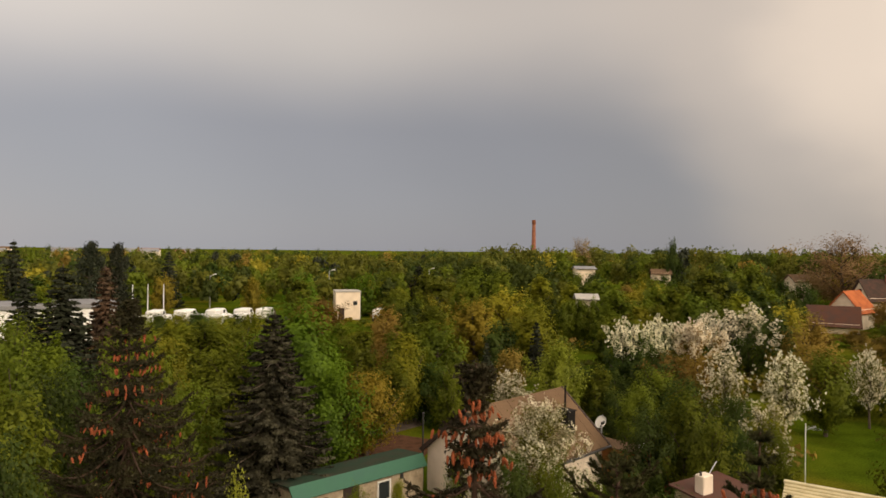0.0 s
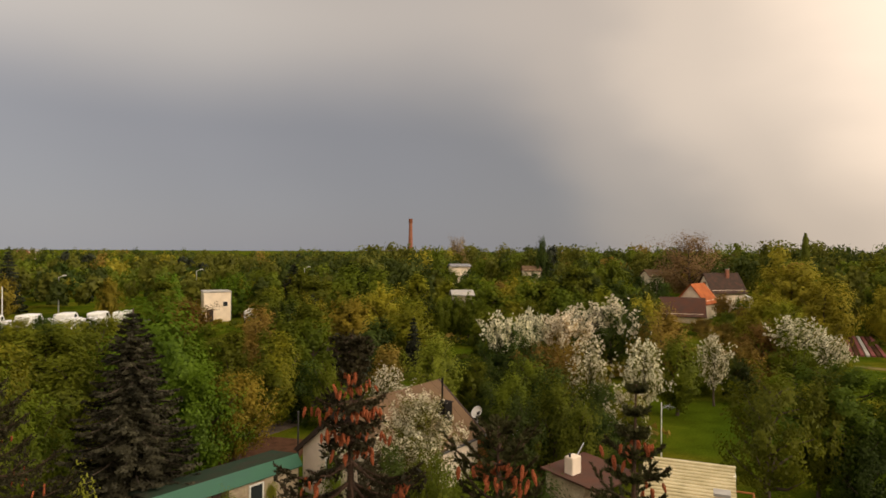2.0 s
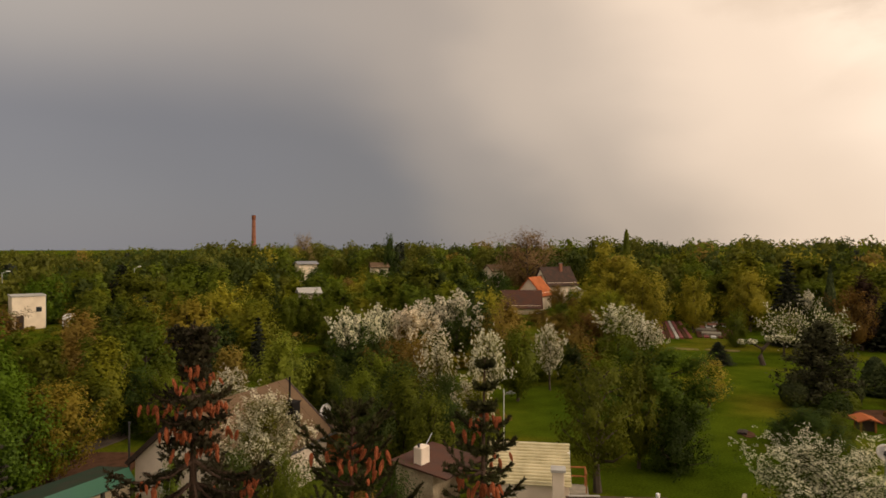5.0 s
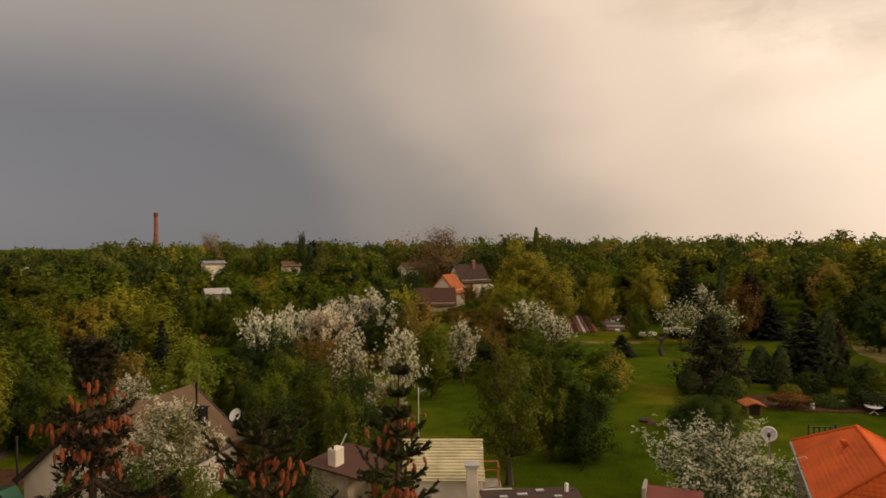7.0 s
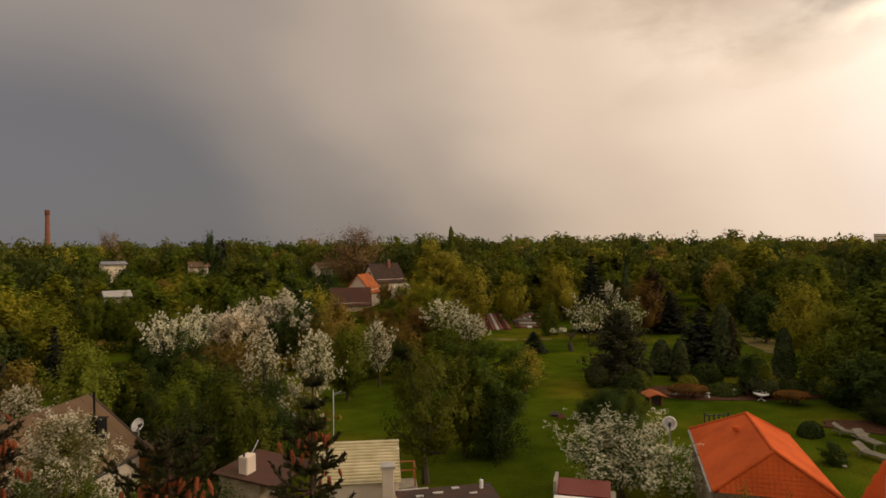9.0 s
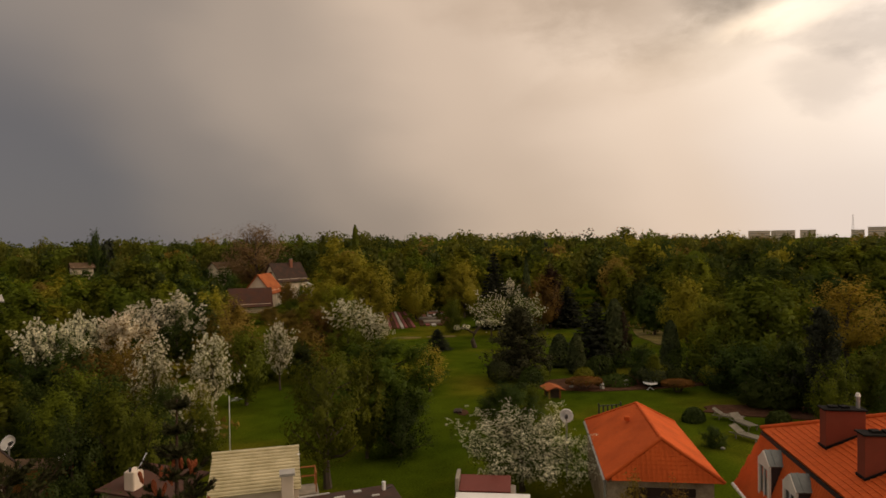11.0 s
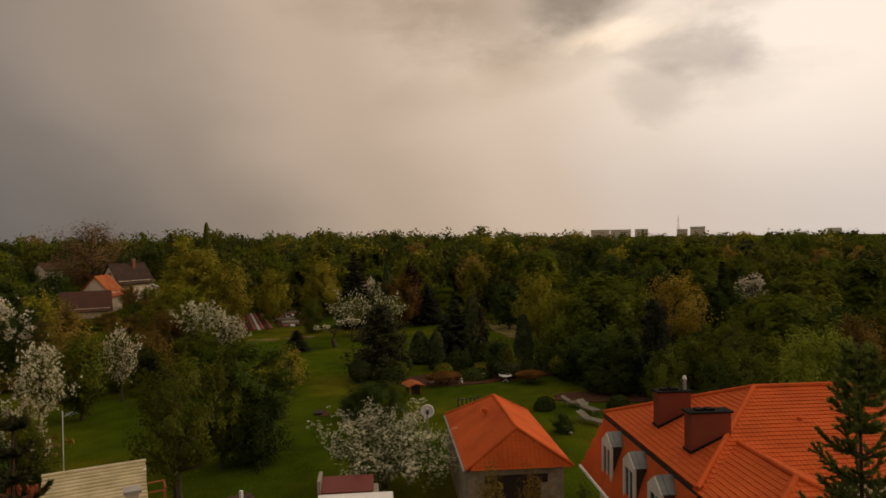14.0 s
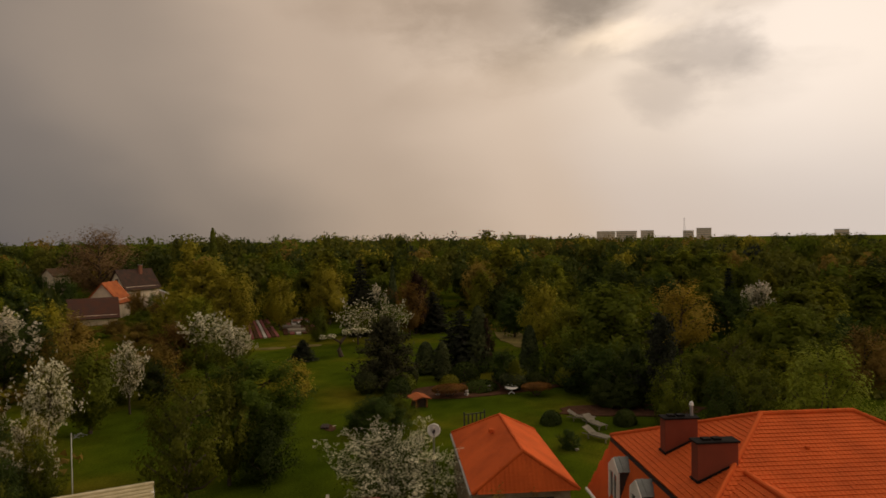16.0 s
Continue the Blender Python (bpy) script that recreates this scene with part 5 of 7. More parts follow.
tower = thing("transformer_house", -23.3, 111.6, 0, 18, "square cream concrete tower with one small window", "tower")
part("wall", boxed(-2.1, 2.1, -2.2, 2.2, 0, 4.75, bevel=0.03), WALL_CREAM, tower)
part("coping", boxed(-2.2, 2.2, -2.3, 2.3, 4.752, 4.95, bevel=0.02), CONCRETE, tower)
w_ = part("window", boxed(0.9, 1.6, -2.24, -2.19, 2.5, 3.2), GLASS_DARK, tower)
part("door", boxed(-1.6, -0.6, -2.24, -2.205, 0.02, 2.0), WOOD_DARK, tower)
part("downpipe", rod((2.15, -1.9, 0.1), (2.15, -1.9, 4.7), 0.05), METAL_GREY, tower)

stack = thing("factory_chimney", 21.2, 259.5, 0, 0, "tall slender brick factory chimney with darker top", "chimney")
part("shaft", tube(bmesh.new(), [(0, 0, 0), (0, 0, 12), (0, 0, 22.8)], [1.2, 0.9, 0.66], 14), BRICK, stack)
part("crown", tube(bmesh.new(), [(0, 0, 22.81), (0, 0, 23.2), (0, 0, 24.5)], [0.72, 0.8, 0.76], 14), RUST, stack)
for z in (8, 12, 16, 20):
    part("band", tube(bmesh.new(), [(0, 0, z), (0, 0, z + 0.2)], [1.24 - z * 0.0245] * 2, 14), RUST, stack)

# grey flat hall with white wall on the far side of the shrubs
hall = thing("hall", -54.0, 79.0, 0, 34, "long flat grey-roofed hall with white wall", "hall")
part("wall", boxed(-8, 6.6, -3, 5, 0, 4.4), METAL_WHITE, hall)
part("roof", boxed(-8.3, 6.9, -3.3, 5.3, 4.402, 4.95, bevel=0.04), ROOF_GREY, hall)
for q in np.arange(-7, 6, 2.2):
    part("window", boxed(q, q + 1.3, -3.05, -2.96, 1.6, 2.8), GLASS_DARK, hall)

# the car park: asphalt, vans, white poles and street lamps
lot = finish("car_park", slab(bmesh.new(), [(-72, 92, 0.06), (-32, 108, 0.06), (-34, 114, 0.06), (-74, 100, 0.06)], 0.05), ASPHALT)
tagged(lot, "grey-brown worn asphalt car park beside the wood", "pavement", kind="structure")


def van_thing():
    v = new("van")
    bm = boxed(-2.3, 1.4, -0.92, 0.92, 0.42, 2.0, bevel=0.16)
    part("body", bm, METAL_WHITE, v, "white panel van body")
    bm = bmesh.new()
    prof = [(1.38, 0.45), (2.35, 0.45), (2.4, 1.1), (1.95, 1.25), (1.45, 1.9), (1.38, 1.9)]
    lo = [bm.verts.new((x, -0.9, z)) for x, z in prof]
    hi = [bm.verts.new((x, 0.9, z)) for x, z in prof]
    bm.faces.new(lo)
    bm.faces.new(hi[::-1])
    for i in range(len(prof)):
        j = (i + 1) % len(prof)
        bm.faces.new((lo[i], hi[i], hi[j], lo[j]))
    part("cab", bm, METAL_WHITE, v)
    part("windscreen", slab(bmesh.new(), [(1.97, -0.75, 1.27), (1.97, 0.75, 1.27), (1.52, 0.75, 1.86), (1.52, -0.75, 1.86)], 0.02), GLASS_DARK, v)
    for s in (-1, 1):
        part("side_window", boxed(0.5, 1.3, s * 0.922, s * 0.935, 1.25, 1.75), GLASS_DARK, v)
        for x in (-1.5, 1.5):
            wheel = part("wheel", rod((x, s * 0.72, 0.36), (x, s * 0.97, 0.36), 0.36, 0.36, 14), METAL_DARK, v)
            part("rim", rod((x, s * 0.972, 0.36), (x, s * 0.985, 0.36), 0.2, 0.2, 10), METAL_GREY, wheel)
        part("headlight", boxed(2.3, 2.41, s * 0.55, s * 0.82, 0.75, 0.95), METAL_GREY, v)
    part("bumper", boxed(2.33, 2.46, -0.85, 0.85, 0.42, 0.62, bevel=0.03), METAL_DARK, v)
    return v


first_van = None
for i, (x, y, a) in enumerate(((-51.8, 100.4, 100), (-47.8, 102.4, 87), (-43.5, 104.3, 89), (-39.5, 105.9, 90), (-36.2, 107.0, 89), (-49.3, 91.6, 100), (-45.9, 93.3, 101), (-42.5, 94.9, 96), (-39.4, 96.3, 86), (-36.9, 97.2, 87), (-17.0, 108.7, 91))):
    m = pose(x, y, 0.06, 0, 0, a)
    if first_van is None:
        first_van = van_thing()
        first_van.matrix_basis = m
        o = first_van
    else:
        o = copy_thing(first_van, m)
    tagged(o, "white delivery van parked on the asphalt", "van", "vans in the car park")


def lamp_post(x, y, tall, turn):
    p = thing("street_lamp", x, y, 0, turn, "slim grey street lamp with pale head", "street lamp", "street lamps at the car park")
    part("pole", rod((0, 0, 0), (0, 0, tall - 0.25), 0.10, 0.06), METAL_GREY, p)
    part("arm", rod((0, 0, tall - 0.27), (0.7, 0, tall), 0.05, 0.04), METAL_GREY, p)
    part("head", boxed(0.55, 1.15, -0.14, 0.14, tall - 0.02, tall + 0.10, bevel=0.03), METAL_WHITE, p)


for x, y, h_, a in ((-50.4, 117.7, 7.1, 30), (-28.8, 121.6, 8.1, 10), (-10.3, 129.6, 8.4, 0), (-18.0, 122.0, 5.6, 0)):
    lamp_post(x, y, h_, a)
for x, y in ((-57.1, 107.8), (-54.9, 109.0), (-59.2, 106.7), (-64.0, 104.0)):
    p = thing("flagpole", x, y, 0.06, 0, "plain white flagpole at the car park", "flagpole", "flagpoles at the car park")
    part("pole", rod((0, 0, 0), (0, 0, 5.5), 0.10, 0.07), METAL_WHITE, p)
    part("finial", rod((0, 0, 5.501), (0, 0, 5.65), 0.1, 0.05), METAL_WHITE, p)

# tower blocks and a lattice mast on the horizon
for i, (az_, w, hgt) in enumerate(((70.75, 41, 23.0), (72.45, 44, 23.0), (74.15, 28, 23.5), (77.4, 22, 22.0), (78.6, 30, 27.0), (88.3, 25, 20.0), (62.0, 20, 18.5), (63.4, 26, 17.5))):
    a = radians(az_)
    blk = thing("apartment_block", 1500 * math.sin(a), 1500 * math.cos(a), 0, -az_, "apartment block on the horizon, coloured pale as if in haze", "apartment block", "blocks on the horizon")
    # white walls and grey window rows put the distance haze into the colour
    part("wall", boxed(-w / 2, w / 2, -6, 6, 0, hgt), WALL_WHITE, blk)
    part("roof", boxed(-w / 2 - 0.5, w / 2 + 0.5, -6.5, 6.5, hgt + 0.01, hgt + 1.0), ROOF_GREY, blk)
    for z in np.arange(3, hgt - 3, 5.0):
        part("window_row", boxed(-w / 2 + 1.5, w / 2 - 1.5, -6.15, -6.01, z, z + 1.0), ROOF_GREY, blk)
mst = thing("lattice_mast", 390, 89.6, 0, 20, "thin steel lattice mast above the woods", "mast")
for s in ((-1, -1), (-1, 1), (1, -1), (1, 1)):
    part("leg", rod((s[0] * 1.0, s[1] * 1.0, 0), (s[0] * 0.12, s[1] * 0.12, 23), 0.10, 0.05, 5), METAL_GREY, mst)
for k in range(9):
    z0, z1 = k * 2.5, k * 2.5 + 2.5
    r0, r1 = 1.0 - 0.88 * z0 / 23, 1.0 - 0.88 * z1 / 23
    for s in (-1, 1):
        part("brace", rod((-r0, s * r0, z0), (r1, s * r1, z1), 0.05, 0.05, 4), METAL_GREY, mst)

# roofs of the town along the horizon
g = np.random.default_rng(12)
for i in range(14):
    a, d = radians(g.uniform(-42, -24)), g.uniform(560, 900)
    w, hgt = g.uniform(8, 22), 11.6 - g.uniform(0.5, 2.5)
    o = thing("town_house", d * math.sin(a), d * math.cos(a), 0, -math.degrees(a) + g.uniform(-30, 30), "pale house of the distant town", "house", "houses of the distant town")
    part("wall", boxed(-w / 2, w / 2, -4, 4, 0, hgt - 2.4), WALL_WHITE, o)
    bm = bmesh.new()
    for s in (-1, 1):
        slab(bm, [(-w / 2 - 0.4, s * 4.5, hgt - 2.6), (w / 2 + 0.4, s * 4.5, hgt - 2.6), (w / 2 + 0.4, 0, hgt), (-w / 2 - 0.4, 0, hgt)], 0.2)
    part("roof", bm, (ROOF_BROWN, ROOF_GREY, BRICK, ROOF_GREY)[i % 4], o)

# ---- the trees that stand out ----
plant("fresh0", -5.34, 14.02, 7.20, 1.25)
plant("dark3", 18.88, 7.42, 4.52, 1.04)
plant("bronze1", 19.61, 9.56, 4.19, 1.60)
plant("dark3", -13.36, 17.48, 6.99, 2.72)
plant("bronze1", 5.28, 21.69, 3.93, 1.74)
plant("bronze1", 19.42, 11.02, 4.16, 1.55)
plant("green4", 2.78, 22.16, 5.11, 1.73)
plant("dark3", 1.37, 23.29, 5.02, 2.39)
plant("green4", 2.77, 23.84, 3.80, 1.87)
plant("green4", 2.45, 24.21, 4.31, 2.30)
plant("dark3", 6.77, 23.36, 3.66, 2.52)
plant("green4", 4.34, 24.62, 3.57, 2.56)
plant("green3", -13.15, 22.43, 8.87, 1.83)
plant("green3", -15.61, 20.80, 7.34, 3.80)
plant("green4", -0.84, 25.99, 4.28, 1.37)
plant("green4", -4.87, 25.54, 2.72, 1.36)
plant("lime4", -3.33, 26.80, 2.55, 0.94)
plant("white5", 2.55, 27.35, 5.80, 3.9, label="apple tree in full white blossom before the bungalow")
plant("green3", -14.02, 26.52, 8.65, 3.11)
plant("dark3", 6.41, 29.31, 3.23, 2.28)
plant("bluespruce0", -9.37, 29.03, 9.38, 5.57)
plant("dark3", -17.59, 25.53, 7.20, 3.49)
plant("white3", 24.28, 19.51, 3.83, 7.27, label="wide low apple tree in full white blossom")
plant("sparse0", 18.07, 26.62, 7.05, 4.19)
plant("green4", 10.99, 31.12, 4.40, 2.93)
plant("green4", -14.33, 30.83, 5.48, 4.16)
plant("dark3", 12.50, 31.62, 3.76, 2.43)
plant("dark3", 8.57, 32.91, 4.44, 3.12)
plant("green4", 10.52, 33.39, 5.23, 4.02)
plant("dark3", -19.25, 30.42, 6.55, 4.14)
plant("green4", -21.54, 28.84, 8.10, 5.01)
plant("green3", 22.09, 28.67, 6.04, 2.81)
plant("dark3", 23.50, 27.52, 3.92, 3.40)
plant("dark3", 12.52, 34.08, 3.75, 3.76)
plant("green4", 15.20, 34.06, 3.63, 2.23)
plant("bright1", -8.41, 36.03, 5.81, 4.80)
plant("bright3", 23.84, 29.15, 6.38, 5.98)
plant("yellow3", -6.55, 37.43, 5.11, 3.81)
plant("white7", 15.37, 35.01, 4.38, 2.99)
plant("dark3", 12.61, 36.10, 3.48, 3.62)
plant("dark3", 10.92, 36.66, 3.23, 3.59)
plant("dark3", 36.91, 15.62, 1.21, 1.52)
plant("bright0", -11.24, 38.39, 8.90, 6.50)
plant("dark3", -8.57, 39.07, 3.55, 2.43)
plant("green3", 9.45, 38.87, 4.35, 3.02)
plant("green1", -22.61, 33.00, 7.24, 3.00)
plant("green3", -15.95, 38.86, 5.86, 5.23)
plant("bright0", -10.42, 40.69, 6.41, 4.34)
plant("dark3", 15.30, 39.37, 3.64, 3.29)
plant("dark3", 33.09, 27.64, 2.53, 3.86)
plant("dark3", 33.02, 29.10, 1.63, 1.81)
plant("green3", -6.08, 43.58, 4.56, 4.62)
plant("green4", -1.86, 43.96, 4.58, 3.09)
plant("dark3", 9.01, 43.07, 3.10, 2.98)
plant("dark3", 13.02, 42.29, 4.13, 4.17)
plant("fresh1", 44.12, 2.45, 6.30, 5.7)
plant("dark3", 43.49, 8.07, 4.11, 2.85)
plant("white1", 2.10, 43.95, 4.01, 3.07)
plant("green4", 35.12, 27.17, 2.14, 2.13)
plant("lime4", -5.07, 44.72, 6.35, 3.55)
plant("fresh0", 5.40, 44.68, 6.01, 4.47)
plant("dark3", 10.61, 43.99, 3.70, 3.82)
plant("dark3", -3.56, 45.86, 4.22, 4.03)
plant("green1", 8.36, 45.24, 4.18, 2.94)
plant("green2", 11.92, 44.43, 4.41, 3.83)
plant("white2", 16.12, 43.34, 5.9, 3.7)
plant("white1", 19.43, 41.95, 5.9, 3.6)
plant("green2", 44.80, 11.52, 4.33, 3.06)
plant("green2", 45.72, 6.75, 4.59, 4.03)
plant("lime0", -21.27, 41.92, 6.34, 4.91)
plant("dark1", 9.80, 47.25, 3.65, 2.82)
plant("green0", 23.14, 44.50, 5.70, 3.72)
plant("bronze1", 16.23, 47.55, 4.74, 3.46)
plant("bronze0", 13.81, 48.32, 4.83, 3.86)
plant("green1", -5.65, 49.68, 6.80, 4.38)
plant("dark1", 12.81, 48.59, 5.38, 4.69)
plant("dark1", 47.87, 15.62, 2.22, 2.98)
plant("dark1", 47.36, 17.19, 2.15, 2.57)
plant("pine1", 48.67, 13.24, 7.15, 4.0)
plant("orange0", 35.21, 37.51, 3.79, 3.48)
plant("green1", -9.44, 51.14, 5.90, 3.62)
plant("bronze1", 16.88, 49.44, 4.46, 3.60)
plant("dark0", 49.84, 15.76, 4.51, 3.52)
plant("green0", -21.06, 47.54, 6.64, 6.41)
plant("dark0", 11.24, 50.77, 3.68, 4.39)
plant("dark0", 9.00, 51.48, 3.06, 3.03)
plant("sparse0", 52.23, 8.84, 5.54, 4.66)
plant("white1", 27.34, 46.82, 5.43, 2.84)
plant("green0", -3.50, 53.89, 6.15, 4.74)
plant("dark1", 50.90, 18.89, 4.14, 5.55)
plant("green2", 53.03, 11.41, 3.95, 3.98)
plant("ball0", 41.35, 35.47, 1.92, 2.05)
plant("ball0", 48.77, 25.60, 1.54, 2.40)
plant("lime1", 48.89, 25.40, 2.60, 1.63)
plant("dark0", 29.81, 47.65, 3.72, 3.43)
plant("green1", -26.61, 49.28, 5.82, 4.45)
plant("green2", -19.63, 52.45, 5.94, 6.10)
plant("white0", 12.36, 54.88, 6.15, 4.73)
plant("green1", 57.88, 5.62, 6.91, 5.16)
plant("lime0", 55.91, 5.78, 3.98, 3.93)
plant("ball1", 51.96, 21.82, 1.75, 2.42)
plant("pine2", 43.91, 35.35, 6.20, 6.15)
plant("dark1", 50.82, 27.51, 3.03, 3.02)
plant("ball0", 46.13, 34.53, 1.61, 1.65)
plant("white0", 14.87, 56.32, 5.73, 3.46)
plant("white4", 36.20, 45.56, 5.51, 3.51)
plant("green2", 28.48, 50.78, 3.93, 3.05)
plant("green2", 53.77, 22.52, 5.01, 4.51)
plant("green2", -34.86, 46.36, 6.87, 4.24)
plant("thuja0", 48.95, 32.89, 3.48, 2.01)
plant("thuja1", 51.21, 31.11, 1.91, 1.54)
plant("lime1", -26.16, 54.00, 5.75, 5.35)
plant("pink0", 18.77, 57.25, 6.20, 4.92)
plant("bronze1", 32.26, 50.84, 4.45, 4.47)
plant("thuja0", 50.43, 35.79, 3.07, 2.53)
plant("green0", 58.93, 20.14, 8.49, 7.90)
plant("bronze0", -8.89, 61.36, 6.58, 4.88)
plant("white0", 16.55, 60.01, 6.08, 3.97)
plant("bronze1", 27.68, 55.73, 6.95, 5.98)
plant("spruce0", -34.53, 51.50, 10.66, 3.75)
plant("lime0", 57.48, 24.03, 6.66, 4.82)
plant("purple0", 54.47, 31.63, 5.24, 2.20)
plant("thuja0", 56.63, 27.82, 4.40, 2.19)
plant("thuja0", 54.33, 32.22, 6.28, 2.94)
plant("spruce1", 53.70, 33.88, 5.98, 3.59)
plant("spruce0", -37.86, 51.60, 9.72, 3.11)
plant("white4", 37.91, 51.81, 6.21, 6.40)
plant("bronze1", 64.17, 0.68, 5.12, 5.20)
plant("green1", 60.02, 23.03, 7.60, 4.39)
plant("white0", 24.91, 61.37, 6.98, 6.33)
plant("bronze0", 36.85, 55.00, 5.45, 4.61)
plant("green0", 65.96, 5.61, 6.42, 6.62)
plant("green0", 65.66, 8.58, 4.50, 4.69)
plant("white0", 22.86, 63.24, 6.07, 5.23)
plant("rust0", -34.99, 58.31, 10.50, 2.75)
plant("yellow0", -0.69, 68.00, 7.01, 6.55)
plant("lime0", 5.80, 69.76, 6.37, 6.08)
plant("dark0", 70.15, 2.03, 5.43, 4.18)
plant("spruce0", 49.41, 51.21, 2.29, 1.80)
plant("green1", -5.33, 71.81, 6.34, 5.05)
plant("yellow0", 2.73, 73.95, 7.77, 6.78)
plant("orange0", 72.21, 17.30, 8.06, 7.64)
plant("yellow0", 69.26, 32.03, 7.73, 5.28)
plant("lime0", -26.66, 75.43, 4.43, 4.18)
plant("white6", 60.29, 52.82, 5.5, 6.26)
plant("lime0", -38.08, 70.36, 4.48, 3.94)
plant("dark0", -32.64, 73.04, 4.70, 4.07)
plant("white6", 64.56, 50.78, 5.2, 5.62)
plant("dark0", -37.69, 73.95, 4.26, 4.13)
plant("lime0", -31.85, 76.65, 3.95, 4.26)
plant("green2", 59.93, 59.09, 4.62, 2.82)
plant("dark0", 82.99, 14.41, 6.33, 5.41)
plant("green0", 11.07, 83.53, 5.80, 3.03)
plant("lime0", 48.71, 68.68, 6.27, 4.39)
plant("dark0", -42.75, 74.62, 4.38, 4.19)
plant("lime0", -37.10, 77.59, 4.05, 4.33)
plant("dark0", -30.86, 80.27, 3.75, 4.46)
plant("bronze0", 69.05, 51.49, 7.16, 4.80)
plant("green0", 12.71, 85.32, 5.97, 3.12)
plant("bronze1", -23.31, 84.86, 4.25, 5.28)
plant("purple0", 71.22, 51.91, 8.46, 4.19)
plant("green1", 15.04, 86.97, 5.91, 2.92)
plant("spruce0", 66.56, 57.80, 10.41, 3.18)
plant("green1", 86.52, 17.33, 8.17, 5.73)
plant("yellow0", 49.79, 72.81, 6.77, 6.91)
plant("spruce1", 73.90, 50.98, 5.62, 3.51)
plant("thuja1", 70.92, 55.65, 9.65, 2.75)
plant("purple0", 75.41, 83.31, 4.91, 3.22)
plant("white0", 91.37, 12.44, 6.42, 5.83)
plant("bronze0", -22.13, 89.30, 5.06, 7.14)
plant("yellow1", 56.85, 72.58, 8.54, 7.16)
plant("yellow0", 64.56, 71.29, 8.00, 4.91)
plant("yellow0", 56.37, 77.95, 10.91, 10.02)
plant("white0", 75.70, 62.46, 5.78, 3.19)
plant("bronze0", 62.55, 104.04, 4.82, 3.84)
plant("green2", 66.45, 105.15, 4.03, 4.57)
plant("bronze1", 45.5, 75.78, 3.08, 5.93)
plant("dark0", 58.06, 127.83, 7.02, 3.75)
plant("dark1", 61.2, 126.0, 7.0, 6.6)
plant("green0", 21.61, 148.72, 7.52, 6.75)
plant("dark0", 25.97, 147.0, 7.46, 5.73)
plant("lime1", 36.26, 145.82, 7.72, 4.33)
plant("dark0", 39.68, 142.85, 7.09, 6.77)
plant("green0", 14.04, 87.15, 5.58, 3.99)
plant("bronze1", 44.38, 87.63, 2.80, 5.16)
plant("bronze0", 49.15, 87.34, 2.32, 4.39)
plant("yellow0", 72.48, 69.13, 8.71, 6.68)
plant("green2", 54.11, 89.06, 3.12, 4.56)
plant("bronze1", 59.20, 92.96, 3.57, 3.85)
plant("pine1", -59.42, 95.06, 12.9, 7.0)
plant("pine1", -57.26, 98.58, 12.7, 6.0)
plant("spruce1", -72.22, 95.84, 13.09, 4.03)
plant("spruce0", -11.36, 119.46, 9.24, 4.63)
plant("spruce1", -62.21, 125.42, 11.42, 3.84)
plant("twiggy0", 75.4, 139.3, 16.1, 17.0)
plant("column0", 90.09, 120.18, 15.69, 2.08)
plant("dark0", 47.75, 163.41, 15.33, 3.79)
plant("twiggy0", 35.26, 227.55, 16.94, 9.49)

# ---- the woods ----
def bearing_of(x, y):
    return math.degrees(math.atan2(x, y))


def table_at(v, rows):
    return float(np.interp(v, [r[0] for r in rows], [r[1] for r in rows]))


EDGE = ((-60, 70), (-34, 70), (-30, 126), (-17, 126), (-15, 62), (-8, 52), (0, 48), (14, 56), (22, 66), (30, 72), (34, 100), (40, 104), (58, 100), (62, 86), (66, 70), (78, 66), (95, 60))
RISE_N = ((40, 4.0), (60, 5.2), (80, 6.2), (100, 7.0), (130, 8.4), (170, 10.2), (220, 11.2), (300, 11.5), (420, 12.2), (700, 12.7))
RISE_E = ((40, 4.0), (60, 5.6), (80, 7.0), (100, 8.4), (130, 10.6), (170, 13.0), (220, 14.4), (300, 14.8), (420, 14.6), (700, 14.0))


def wood_spot(rng, d0, d1):
    while True:
        az = rng.uniform(-44, 98)
        d = math.sqrt(rng.uniform(d0 * d0, d1 * d1))
        if d < table_at(az, EDGE):
            continue
        x, y = d * math.sin(radians(az)), d * math.cos(radians(az))
        if -34 < az < -16.5 and d < 126:
            continue
        if -15 < az < -8.5 and 66 < d < 118:
            continue
        if 25.5 < az < 35.0 and 62 < d < 150:
            continue
        if (6 < az < 18 or 23 < az < 27.5) and 135 < d < 172:
            continue
        if 7 < az < 11 and 88 < d < 97:
            continue
        if any((x - a) ** 2 + (y - b) ** 2 < (0.55 * r + 1.6) ** 2 for a, b, r in PLACED):
            continue
        e = max(0.0, min(1.0, (az + 7) / 9))
        top = (1 - e) * table_at(d, RISE_N) + e * table_at(d, RISE_E)
        if 30 < az < 62 and 120 < d < 300:
            top += 1.2
        if 6 < az < 18 and d < 172:
            top = min(top, 12 - 0.0375 * d)
        if 23 < az < 27.5 and d < 158:
            top = min(top, 12 - 0.0445 * d)
        if az > 66:
            top -= 0.9 * min(1, (az - 66) / 12) * (d > 150)
        return x, y, top


